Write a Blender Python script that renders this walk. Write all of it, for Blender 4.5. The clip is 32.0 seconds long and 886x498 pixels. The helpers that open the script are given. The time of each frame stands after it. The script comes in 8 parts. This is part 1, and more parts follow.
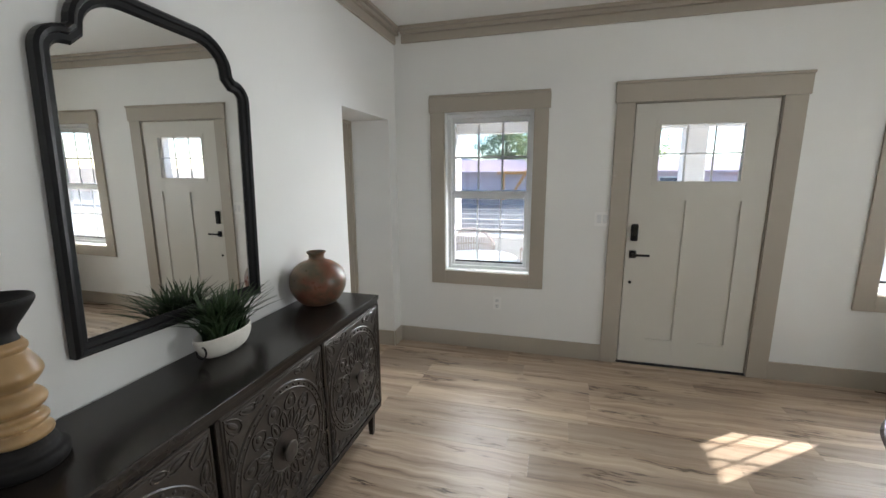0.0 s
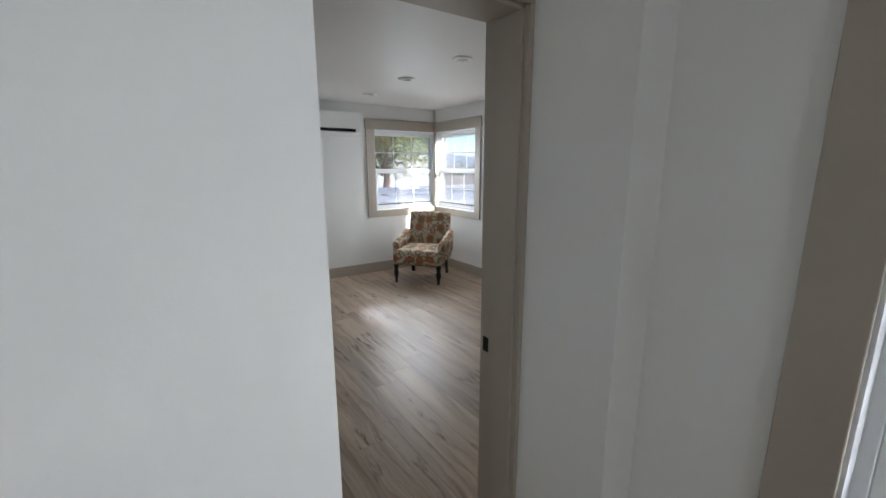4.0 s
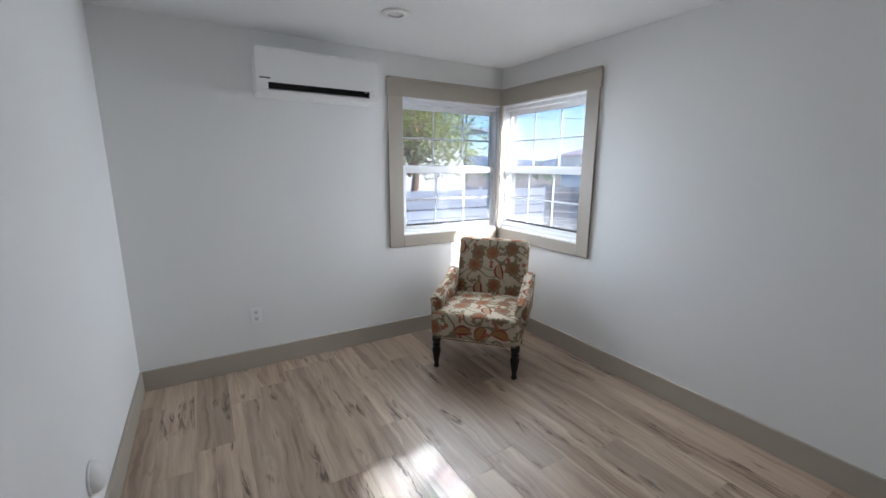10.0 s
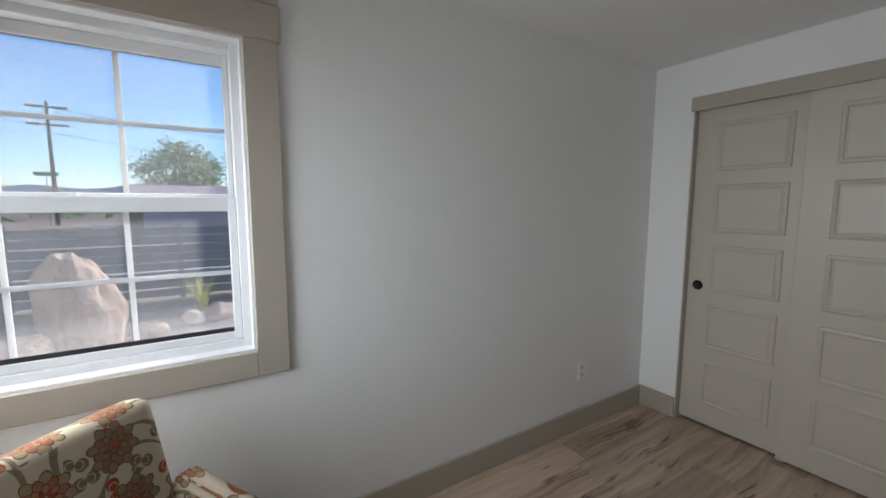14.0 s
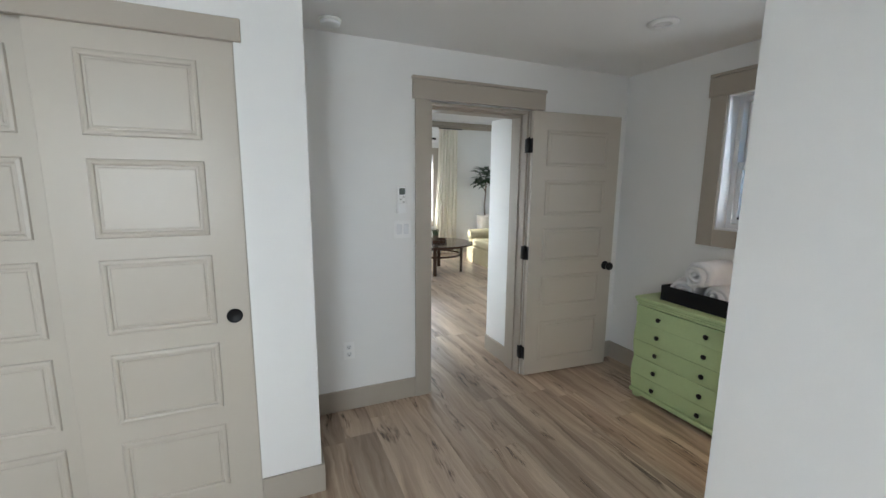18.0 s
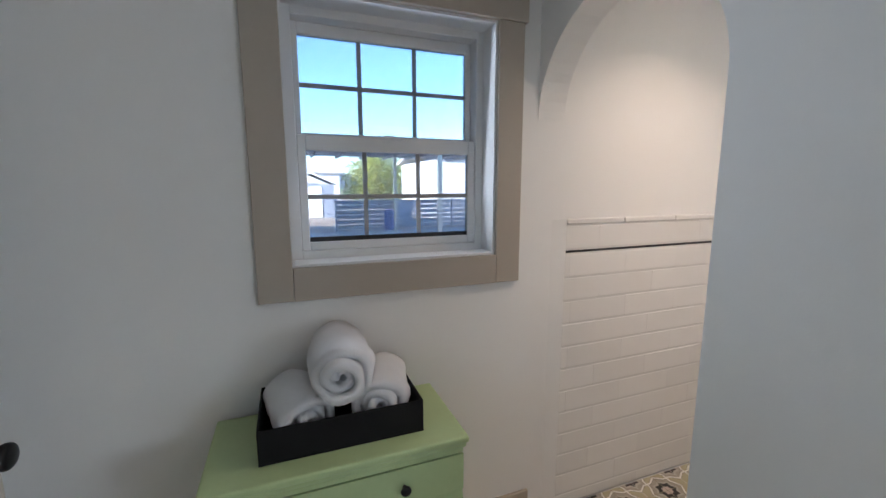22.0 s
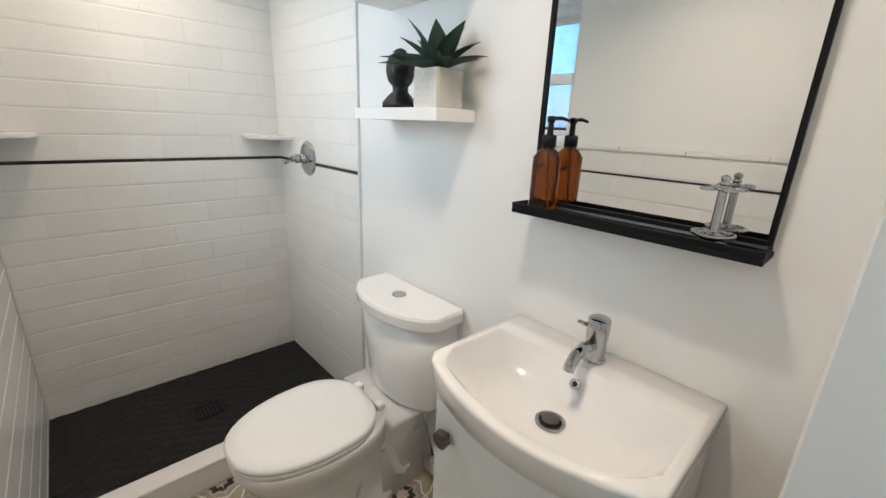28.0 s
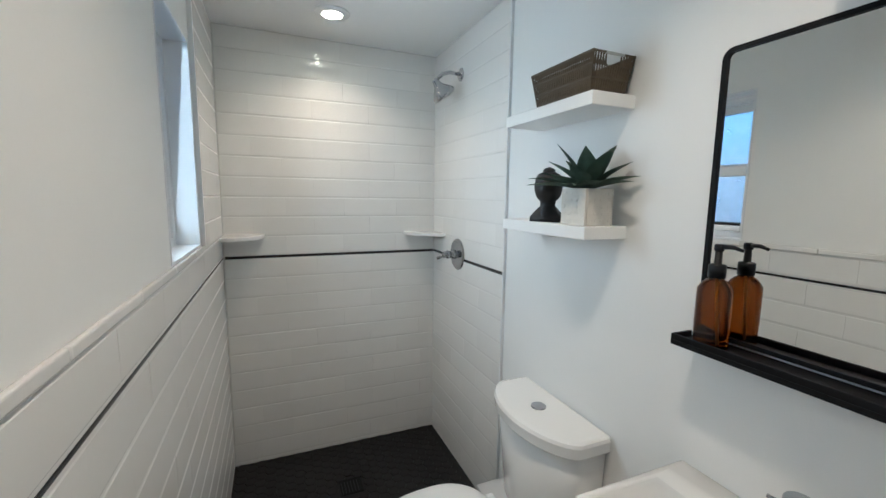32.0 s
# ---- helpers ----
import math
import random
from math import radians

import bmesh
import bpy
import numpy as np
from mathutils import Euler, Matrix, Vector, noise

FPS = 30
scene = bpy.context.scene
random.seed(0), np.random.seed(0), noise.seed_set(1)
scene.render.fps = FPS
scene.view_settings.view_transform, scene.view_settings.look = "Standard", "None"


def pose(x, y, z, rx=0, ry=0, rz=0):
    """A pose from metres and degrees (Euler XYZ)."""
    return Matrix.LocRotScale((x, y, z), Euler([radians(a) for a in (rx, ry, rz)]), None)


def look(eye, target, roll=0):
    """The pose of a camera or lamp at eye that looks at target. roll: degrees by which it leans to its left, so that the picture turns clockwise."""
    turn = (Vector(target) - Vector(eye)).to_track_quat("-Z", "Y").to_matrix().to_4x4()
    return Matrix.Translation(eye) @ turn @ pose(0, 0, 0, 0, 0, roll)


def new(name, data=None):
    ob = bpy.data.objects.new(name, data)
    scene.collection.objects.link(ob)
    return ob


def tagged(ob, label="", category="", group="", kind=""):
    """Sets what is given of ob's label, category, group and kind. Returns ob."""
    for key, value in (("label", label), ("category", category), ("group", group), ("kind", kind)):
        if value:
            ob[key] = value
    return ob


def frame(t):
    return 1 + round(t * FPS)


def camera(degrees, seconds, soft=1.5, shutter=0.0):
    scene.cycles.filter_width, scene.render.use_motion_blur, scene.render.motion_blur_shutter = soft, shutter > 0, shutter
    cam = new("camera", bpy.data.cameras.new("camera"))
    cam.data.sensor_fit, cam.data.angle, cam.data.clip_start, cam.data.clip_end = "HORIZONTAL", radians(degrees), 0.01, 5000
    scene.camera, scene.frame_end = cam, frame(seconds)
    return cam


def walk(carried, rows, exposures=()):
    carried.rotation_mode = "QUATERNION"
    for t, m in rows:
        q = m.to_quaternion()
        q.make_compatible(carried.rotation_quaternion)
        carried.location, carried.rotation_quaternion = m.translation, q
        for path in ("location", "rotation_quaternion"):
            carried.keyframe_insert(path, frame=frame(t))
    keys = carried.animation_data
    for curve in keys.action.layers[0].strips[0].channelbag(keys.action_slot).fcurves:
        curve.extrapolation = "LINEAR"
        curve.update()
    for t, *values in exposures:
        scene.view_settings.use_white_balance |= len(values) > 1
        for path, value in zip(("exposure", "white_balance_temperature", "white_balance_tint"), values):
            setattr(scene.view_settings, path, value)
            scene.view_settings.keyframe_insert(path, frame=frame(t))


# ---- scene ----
cam = camera(95.1, 32.0)
PATH = [
    (0, (1.364, -3.396, 1.559), (0.837, -1.503, 1.185), -0.4),
    (0.5, (1.317, -3.314, 1.544), (0.677, -1.458, 1.161), -0.7),
    (1, (1.307, -3.04, 1.533), (0.605, -1.207, 1.149), -1.0),
    (1.5, (1.278, -2.74, 1.517), (0.516, -0.932, 1.13), -1.3),
    (2, (1.138, -2.375, 1.492), (0.302, -0.598, 1.112), -1.4),
    (2.5, (1.023, -2.013, 1.485), (0.036, -0.313, 1.118), -1.3),
    (3, (0.919, -1.642, 1.473), (-0.281, -0.08, 1.132), -0.8),
    (3.5, (0.753, -1.357, 1.485), (-0.652, 0.015, 1.105), -0.4),
    (4, (0.583, -1.112, 1.504), (-1.036, -0.009, 1.102), -0.1),
    (4.5, (0.438, -0.873, 1.497), (-1.339, -0.057, 1.074), -0.1),
    (6.5, (-0.277, -0.663, 1.459), (-2.164, -0.186, 0.999), 0.6),
    (7, (-0.506, -0.59, 1.488), (-2.341, 0.06, 1.028), 0.4),
    (7.5, (-0.707, -0.565, 1.507), (-2.447, 0.304, 1.045), 0.5),
    (8, (-0.939, -0.568, 1.519), (-2.563, 0.507, 1.063), 0.5),
    (8.5, (-1.07, -0.561, 1.521), (-2.621, 0.616, 1.066), 0.4),
    (9, (-1.188, -0.462, 1.491), (-2.752, 0.704, 1.052), 0.3),
    (9.5, (-1.39, -0.234, 1.48), (-3.018, 0.85, 1.062), 0.4),
    (10, (-1.621, -0.091, 1.455), (-3.306, 0.909, 1.057), 0.4),
    (10.5, (-1.958, 0.02, 1.469), (-3.671, 0.979, 1.09), 0.5),
    (11, (-2.305, 0.098, 1.453), (-3.997, 1.098, 1.083), 0.3),
    (11.5, (-2.656, 0.179, 1.473), (-4.256, 1.331, 1.133), 0.0),
    (12, (-3.026, 0.194, 1.438), (-4.318, 1.678, 1.08), 0.6),
    (12.5, (-3.284, 0.286, 1.423), (-4.158, 2.05, 1.071), 0.9),
    (13, (-3.58, 0.488, 1.437), (-3.885, 2.444, 1.149), 1.0),
    (13.5, (-3.795, 0.659, 1.427), (-3.424, 2.611, 1.196), 0.7),
    (14, (-3.916, 0.742, 1.43), (-2.848, 2.418, 1.207), 0.1),
    (14.5, (-3.912, 0.674, 1.428), (-2.42, 1.98, 1.167), 0.4),
    (15, (-3.949, 0.57, 1.422), (-2.251, 1.588, 1.138), 0.4),
    (15.5, (-3.976, 0.498, 1.441), (-2.167, 1.292, 1.131), 0.2),
    (17.5, (-3.39, 0.835, 1.452), (-1.467, 0.387, 1.132), 0.7),
    (18, (-3.052, 0.823, 1.468), (-1.238, 0.042, 1.152), 0.5),
    (18.5, (-2.723, 0.835, 1.444), (-1.083, -0.268, 1.136), 0.4),
    (19, (-2.413, 0.818, 1.461), (-1.002, -0.569, 1.167), 0.4),
    (19.5, (-2.123, 0.688, 1.456), (-1.012, -0.951, 1.171), 0.4),
    (20, (-1.882, 0.525, 1.468), (-1.115, -1.304, 1.208), 0.3),
    (20.5, (-1.609, 0.346, 1.457), (-1.199, -1.596, 1.205), 0.4),
    (21, (-1.446, 0.152, 1.445), (-1.379, -1.829, 1.181), 0.3),
    (21.5, (-1.371, -0.152, 1.457), (-1.676, -2.108, 1.172), 0.1),
    (22, (-1.327, -0.473, 1.446), (-2.035, -2.319, 1.146), -0.1),
    (22.5, (-1.349, -0.783, 1.439), (-2.455, -2.424, 1.15), -0.6),
    (23, (-1.479, -1.016, 1.438), (-2.923, -2.356, 1.093), -0.7),
    (23.5, (-1.648, -1.203, 1.46), (-3.353, -2.17, 1.06), -0.8),
    (24, (-1.786, -1.397, 1.447), (-3.64, -1.975, 0.968), -0.9),
    (24.5, (-1.88, -1.494, 1.426), (-3.777, -1.729, 0.839), -0.9),
    (25, (-2.078, -1.536, 1.393), (-3.942, -1.428, 0.677), -0.5),
    (25.5, (-2.241, -1.539, 1.366), (-4.003, -1.108, 0.522), 0.5),
    (27.5, (-2.365, -1.615, 1.341), (-3.714, -0.391, 0.515), 3.0),
    (28, (-2.369, -1.587, 1.389), (-3.764, -0.279, 0.803), 2.3),
    (28.5, (-2.377, -1.567, 1.445), (-3.808, -0.203, 1.14), 1.8),
    (29, (-2.376, -1.555, 1.504), (-3.818, -0.17, 1.462), 1.5),
    (29.5, (-2.367, -1.557, 1.538), (-3.819, -0.187, 1.666), 1.1),
    (30, (-2.37, -1.557, 1.543), (-3.858, -0.234, 1.731), 0.8),
    (30.5, (-2.373, -1.56, 1.546), (-3.947, -0.335, 1.695), 0.7),
    (31, (-2.377, -1.559, 1.547), (-4.061, -0.48, 1.58), 0.7),
    (31.5, (-2.379, -1.569, 1.532), (-4.156, -0.656, 1.426), 0.9),
    (32, (-2.374, -1.592, 1.508), (-4.204, -0.827, 1.252), 0.8),
]
EXPOSURES = [
    (0.0, 2.35, 6600, 9), (1.0, 2.5, 6600, 9), (2.0, 2.4, 6700, 11), (3.0, 2.08, 6450, 10), (4.0, 1.75, 6300, 10), (5.5, 2.1, 6250, 12), (7.0, 2.25, 6200, 14), (9.5, 1.98, 6050, 12), (11.0, 1.7, 5950, 9), (12.0, 1.5, 5850, 8), (13.0, 1.35, 6050, 7),
    (14.0, 1.4, 6450, 11), (15.0, 1.95, 6450, 10), (18.0, 2.52, 6200, 7), (19.0, 2.62, 5750, -1), (20.0, 2.68, 5770, 0), (21.0, 2.75, 5900, 8), (22.0, 2.65, 5850, 9), (23.0, 2.35, 6700, 13), (24.0, 2.08, 7500, 18), (25.0, 2.36, 5900, 2), (25.5, 2.45, 5650, -3), (26.5, 2.58, 5630, -1), (28.0, 2.65, 5600, 0), (29.0, 2.45, 5600, 4), (30.0, 2.3, 5550, 1), (31.0, 2.28, 5550, 2), (32.0, 2.22, 5250, -3)]
walk(cam, [(t, look(eye, target, roll)) for t, eye, target, roll in PATH], EXPOSURES)

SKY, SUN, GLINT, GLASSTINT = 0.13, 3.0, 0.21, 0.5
# lamps added for daylight in each window opening, at the room's side: place, aim, width, height, watts
SKY_LAMPS = (
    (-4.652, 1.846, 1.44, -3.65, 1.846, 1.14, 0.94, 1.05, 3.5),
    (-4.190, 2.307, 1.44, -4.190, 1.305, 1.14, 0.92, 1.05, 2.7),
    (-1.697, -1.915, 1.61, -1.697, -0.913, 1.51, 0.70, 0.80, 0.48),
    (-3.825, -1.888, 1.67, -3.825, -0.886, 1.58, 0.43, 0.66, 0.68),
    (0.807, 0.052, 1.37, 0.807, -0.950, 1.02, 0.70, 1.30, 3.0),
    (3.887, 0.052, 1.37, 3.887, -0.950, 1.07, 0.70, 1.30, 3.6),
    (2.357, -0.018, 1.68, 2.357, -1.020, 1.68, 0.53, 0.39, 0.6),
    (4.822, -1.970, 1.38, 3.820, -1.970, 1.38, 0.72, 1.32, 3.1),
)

# ---- world, sun, large lights ----
SUN_WAY = Vector((-2.23, -1.66, -1.45)).normalized()
world = bpy.data.worlds.new("sky")
scene.world = world
world.use_nodes = True
wn = world.node_tree
sky = wn.nodes.new("ShaderNodeTexSky")
sky.sky_type, sky.sun_disc = "NISHITA", False
sky.sun_elevation = math.asin(-SUN_WAY.z)
sky.sun_rotation = math.atan2(-SUN_WAY.x, -SUN_WAY.y)
sky.air_density, sky.dust_density, sky.ozone_density = 1.0, 0.1, 6.0
wn.links.new(sky.outputs[0], wn.nodes["Background"].inputs[0])
wn.nodes["Background"].inputs[1].default_value = SKY


def lamp(name, kind, m, energy, color=(1, 1, 1), **more):
    data = bpy.data.lights.new(name, kind)
    data.energy, data.color = energy, color
    for key, value in more.items():
        if key == "size":
            data.shape, data.size, data.size_y = "RECTANGLE", value[0], value[1]
        elif key == "angle":
            data.angle = value
        elif key == "disk":
            data.shape, data.size = "DISK", value
        elif key == "spread":
            data.spread = value
        elif key == "cone":
            data.spot_size, data.spot_blend, data.shadow_soft_size = value
    data.cycles.use_multiple_importance_sampling = kind == "SUN"
    ob = new(name, data)
    ob.matrix_world = m
    return ob


lamp("sun", "SUN", look(-SUN_WAY * 20, (0, 0, 0)), SUN, (1.0, 0.96, 0.90), angle=radians(0.5))
# area lamps added at the windows to stand in for sky light
for lx, ly, lz, tx, ty, tz, wide, high, watts in SKY_LAMPS:
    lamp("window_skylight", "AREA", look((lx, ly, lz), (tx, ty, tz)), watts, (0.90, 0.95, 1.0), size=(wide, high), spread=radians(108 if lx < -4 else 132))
# lamp added outside the side window, standing in for sun reflected off its glass
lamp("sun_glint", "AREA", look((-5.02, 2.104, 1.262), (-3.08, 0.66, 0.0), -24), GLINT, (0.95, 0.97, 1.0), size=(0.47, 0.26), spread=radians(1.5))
# recessed lamps in the bathroom ceiling
for lx, ly, watts in ((-4.34, -1.32, 0.62), (-2.85, -1.26, 0.92)):
    lamp("recessed_lamp", "AREA", look((lx, ly, 2.2965), (lx, ly, 0)), watts, (1.0, 0.71, 0.52), disk=0.085, spread=radians(128))

# ---- materials ----
class Net:
    """Small builder for node materials."""

    def __init__(self, name):
        self.mat = bpy.data.materials.new(name)
        self.mat.use_nodes = True
        self.t = self.mat.node_tree
        self.bsdf = self.t.nodes["Principled BSDF"]

    def put(self, kind, sets=None, **ins):
        n = self.t.nodes.new("ShaderNode" + kind)
        sets = sets or {}
        if "operation" in sets:
            n.operation = sets["operation"]
        if "data_type" in sets:
            n.data_type, n.blend_type = sets["data_type"], sets["blend_type"]
        if "voronoi_dimensions" in sets:
            n.voronoi_dimensions = sets["voronoi_dimensions"]
        for k, v in ins.items():
            self.link(v, n.inputs[int(k[1:])] if k[0] == "i" and k[1:].isdigit() else n.inputs[k.replace("_", " ")])
        return n

    def link(self, v, socket):
        if isinstance(v, bpy.types.Node):
            v = v.outputs[0]
        if isinstance(v, bpy.types.NodeSocket):
            self.t.links.new(v, socket)
        else:
            socket.default_value = v

    def coord(self, which="Object", scale=(1, 1, 1), shift=None):
        c = self.put("TexCoord")
        m = self.put("Mapping", i0=c.outputs[which], i3=scale)
        if shift is not None:
            self.link(shift, m.inputs[1])
        return m.outputs[0]

    def noise(self, vec, scale, detail=4, rough=0.55):
        return self.put("TexNoise", Vector=vec, Scale=scale, Detail=detail, Roughness=rough).outputs[0]

    def ramp(self, fac, *stops):
        r = self.put("ValToRGB", i0=fac)
        e = r.color_ramp.elements
        while len(e) < len(stops):
            e.new(0.5)
        for el, (p, c) in zip(e, stops):
            el.position, el.color = p, (*c, 1) if len(c) == 3 else c
        return r.outputs[0]

    def mix(self, fac, a, b, how="MIX"):
        n = self.put("Mix", {"data_type": "RGBA", "blend_type": how})
        self.link(fac, n.inputs[0])
        for v, s in ((a, n.inputs[6]), (b, n.inputs[7])):
            self.link((*v, 1) if isinstance(v, tuple) and len(v) == 3 else v, s)
        return n.outputs[2]

    def math(self, op, a, b=0.0, c=0.0):
        return self.put("Math", {"operation": op}, i0=a, i1=b, i2=c).outputs[0]

    def bump(self, height, strength, dist=0.002):
        self.link(self.put("Bump", Height=height, Strength=strength, Distance=dist), self.bsdf.inputs["Normal"])

    def set(self, **ins):
        for k, v in ins.items():
            s = self.bsdf.inputs[k.replace("_", " ")]
            self.link((*v, 1) if isinstance(v, tuple) and len(v) == 3 and s.type == "RGBA" else v, s)
        return self


def simple(name, color, rough=0.5, metal=0.0, vary=0.08, scale=6.0, fine=90.0, bump=0.1, dist=0.001, random_part=0.0, coat=0.0, spec=0.5):
    n = Net(name)
    v = n.coord("Object")
    big, small = n.noise(v, scale, 5), n.noise(v, fine, 3)
    f = n.math("ADD", n.math("MULTIPLY", n.math("SUBTRACT", big, 0.5), 2 * vary), n.math("MULTIPLY", n.math("SUBTRACT", small, 0.5), vary))
    if random_part:
        oi = n.put("ObjectInfo")
        f = n.math("ADD", f, n.math("MULTIPLY", n.math("SUBTRACT", oi.outputs["Random"], 0.5), random_part))
    f = n.math("ADD", f, 1.0)
    tint = n.put("HueSaturation", Value=f, Color=(*color, 1))
    n.set(Base_Color=tint, Metallic=metal)
    r = n.math("ADD", n.math("MULTIPLY", n.math("SUBTRACT", big, 0.5), 0.25 * rough), rough)
    n.set(Roughness=r, Coat_Weight=coat)
    n.bsdf.inputs["Specular IOR Level"].default_value = spec
    if bump:
        n.bump(small, bump, dist)
    return n.mat


PAINT = simple("wall_paint", (0.83, 0.83, 0.815), 0.75, vary=0.018, scale=1.3, fine=160, bump=0.16, dist=0.0012)
CEIL = simple("ceiling_paint", (0.84, 0.84, 0.83), 0.55, vary=0.015, scale=1.1, fine=120, bump=0.2, dist=0.0012)
TRIM = simple("trim_paint", (0.42, 0.375, 0.315), 0.45, vary=0.03, scale=2.5, fine=70, bump=0.05)
DOORP = simple("door_paint", (0.52, 0.475, 0.405), 0.38, vary=0.025, scale=2.0, fine=60, bump=0.05)
FRONTP = simple("front_door_paint", (0.61, 0.585, 0.53), 0.42, vary=0.02, scale=2.0, fine=60, bump=0.05)
VINYL = simple("white_vinyl", (0.76, 0.77, 0.78), 0.32, vary=0.015, bump=0.03)
PLASTIC = simple("white_plastic", (0.88, 0.88, 0.87), 0.35, vary=0.01, bump=0.02)
DARKSLOT = simple("dark_slot", (0.015, 0.015, 0.017), 0.6, vary=0.1)
BLACKM = simple("black_metal", (0.007, 0.007, 0.008), 0.38, vary=0.15, bump=0.06, spec=0.3)
TRAYBLACK = simple("powder_black", (0.005, 0.005, 0.006), 0.6, vary=0.15, bump=0.06, spec=0.18)
PATIO = simple("sun_faded_wicker", (0.30, 0.20, 0.17), 0.7, vary=0.25, scale=20, fine=160, bump=0.3)
BLACKWOOD = simple("black_wood", (0.011, 0.010, 0.009), 0.5, vary=0.25, fine=60, bump=0.08, spec=0.3)
MIRRORFRAME = simple("black_frame_lacquer", (0.007, 0.007, 0.008), 0.38, vary=0.2, bump=0.06, spec=0.25)
CHROME = simple("chrome", (0.47, 0.48, 0.50), 0.06, 1.0, vary=0.02, bump=0.0)
KNOBMETAL = simple("aged_nickel", (0.17, 0.155, 0.135), 0.28, 0.9, vary=0.25, fine=60, bump=0.1)
STEEL = simple("brushed_nickel", (0.5, 0.49, 0.47), 0.3, 1.0, vary=0.05)
CERAMIC = simple("white_ceramic", (0.84, 0.83, 0.81), 0.09, vary=0.01, scale=2, bump=0.0, coat=0.3)
TILE = simple("white_wall_tile", (0.80, 0.79, 0.765), 0.17, vary=0.02, scale=5, fine=18, bump=0.14, dist=0.0016, random_part=0.05)
GROUT = simple("pale_grout", (0.66, 0.65, 0.63), 0.85, vary=0.06, fine=200, bump=0.3)
BLUEPLASTIC = simple("blue_plastic", (0.03, 0.12, 0.42), 0.5, vary=0.15, fine=30, bump=0.1)
LINER = simple("black_liner_tile", (0.012, 0.012, 0.014), 0.12, vary=0.1, bump=0.03)
HEX = simple("black_hex_tile", (0.0075, 0.0075, 0.0082), 0.55, vary=0.25, fine=40, bump=0.1, random_part=0.5, spec=0.32)
HEXGROUT = simple("charcoal_grout", (0.014, 0.014, 0.015), 0.9, vary=0.15, fine=200, bump=0.3)
SILL = simple("white_solid_surface", (0.80, 0.79, 0.77), 0.25, vary=0.02)
CT_STONE = simple("cement_stone", (0.46, 0.43, 0.37), 0.5, vary=0.12, scale=14, fine=120, bump=0.08, random_part=0.12)
CT_SAGE = simple("cement_sage", (0.46, 0.42, 0.30), 0.5, vary=0.12, scale=14, fine=120, bump=0.08, random_part=0.12)
CT_TAN = simple("cement_tan", (0.36, 0.33, 0.275), 0.5, vary=0.12, scale=14, fine=120, bump=0.08, random_part=0.12)
CT_WHITE = simple("cement_white", (0.76, 0.74, 0.68), 0.5, vary=0.08, scale=14, fine=120, bump=0.08)
CT_DARK = simple("cement_charcoal", (0.022, 0.018, 0.018), 0.5, vary=0.2, scale=14, fine=120, bump=0.08)
CT_OLIVE = simple("cement_olive", (0.42, 0.385, 0.25), 0.5, vary=0.12, scale=14, fine=120, bump=0.08, random_part=0.12)
CT_PINK = simple("cement_blush", (0.58, 0.47, 0.42), 0.5, vary=0.1, scale=14, fine=120, bump=0.08)
GREEN = simple("sage_green_paint", (0.46, 0.58, 0.30), 0.45, vary=0.08, scale=4, fine=50, bump=0.08)
TOWEL = simple("white_terry", (0.90, 0.90, 0.91), 0.95, vary=0.05, scale=25, fine=700, bump=0.9, dist=0.004)
BLACKCLOTH = simple("black_felt", (0.004, 0.004, 0.005), 0.95, vary=0.2, fine=500, bump=0.5)
CARVED = simple("carved_dark_wood", (0.042, 0.034, 0.029), 0.36, vary=0.5, scale=9, fine=45, bump=0.35, dist=0.0015)
CONSOLE = simple("espresso_wood", (0.018, 0.0145, 0.0125), 0.24, vary=0.4, scale=5, fine=60, bump=0.08, spec=0.4)
DARKWOOD = simple("dark_table_wood", (0.055, 0.030, 0.020), 0.16, vary=0.3, scale=6, fine=50, bump=0.1)
SOFA = simple("sage_linen", (0.36, 0.315, 0.20), 0.9, vary=0.07, scale=7, fine=420, bump=0.5, dist=0.002)
WICKER = simple("brown_wicker", (0.085, 0.062, 0.036), 0.6, vary=0.4, scale=20, fine=160, bump=0.3)
LEAF = simple("grass_blade", (0.032, 0.062, 0.022), 0.5, vary=0.35, scale=12, fine=60, bump=0.1)
LEAFDARK = simple("fig_leaf", (0.022, 0.048, 0.018), 0.4, vary=0.35, scale=7, fine=50, bump=0.15)
AGAVE = simple("agave_leaf", (0.115, 0.175, 0.135), 0.55, vary=0.35, scale=16, fine=80, bump=0.15)
BUST = simple("matte_black_resin", (0.012, 0.012, 0.013), 0.5, vary=0.2, fine=120, bump=0.25)
POTWHITE = simple("white_pottery", (0.70, 0.67, 0.61), 0.6, vary=0.12, scale=18, fine=90, bump=0.35, dist=0.002)
CANDLEWOOD = simple("honey_wood", (0.34, 0.215, 0.10), 0.3, vary=0.25, scale=9, fine=40, bump=0.15)
CHARWOOD = simple("charred_wood", (0.011, 0.010, 0.010), 0.6, vary=0.35, scale=14, fine=70, bump=0.4, dist=0.002, spec=0.25)
SHADE = simple("linen_shade", (0.72, 0.68, 0.60), 0.9, vary=0.04, fine=300, bump=0.2)
REDGLAZE = simple("oxblood_glaze", (0.085, 0.010, 0.012), 0.2, vary=0.3, coat=0.4, bump=0.03)
MARBLE = simple("pale_marble", (0.70, 0.67, 0.62), 0.25, vary=0.1, scale=4, fine=22, bump=0.03)
OPAL = simple("opal_glass", (0.86, 0.85, 0.83), 0.22, vary=0.01, bump=0.0, coat=0.3)
BRONZE = simple("oil_rubbed_bronze", (0.022, 0.017, 0.014), 0.4, 0.6, vary=0.25, bump=0.06)
PAPER = simple("pale_print", (0.62, 0.60, 0.56), 0.7, vary=0.2, scale=5, fine=20)
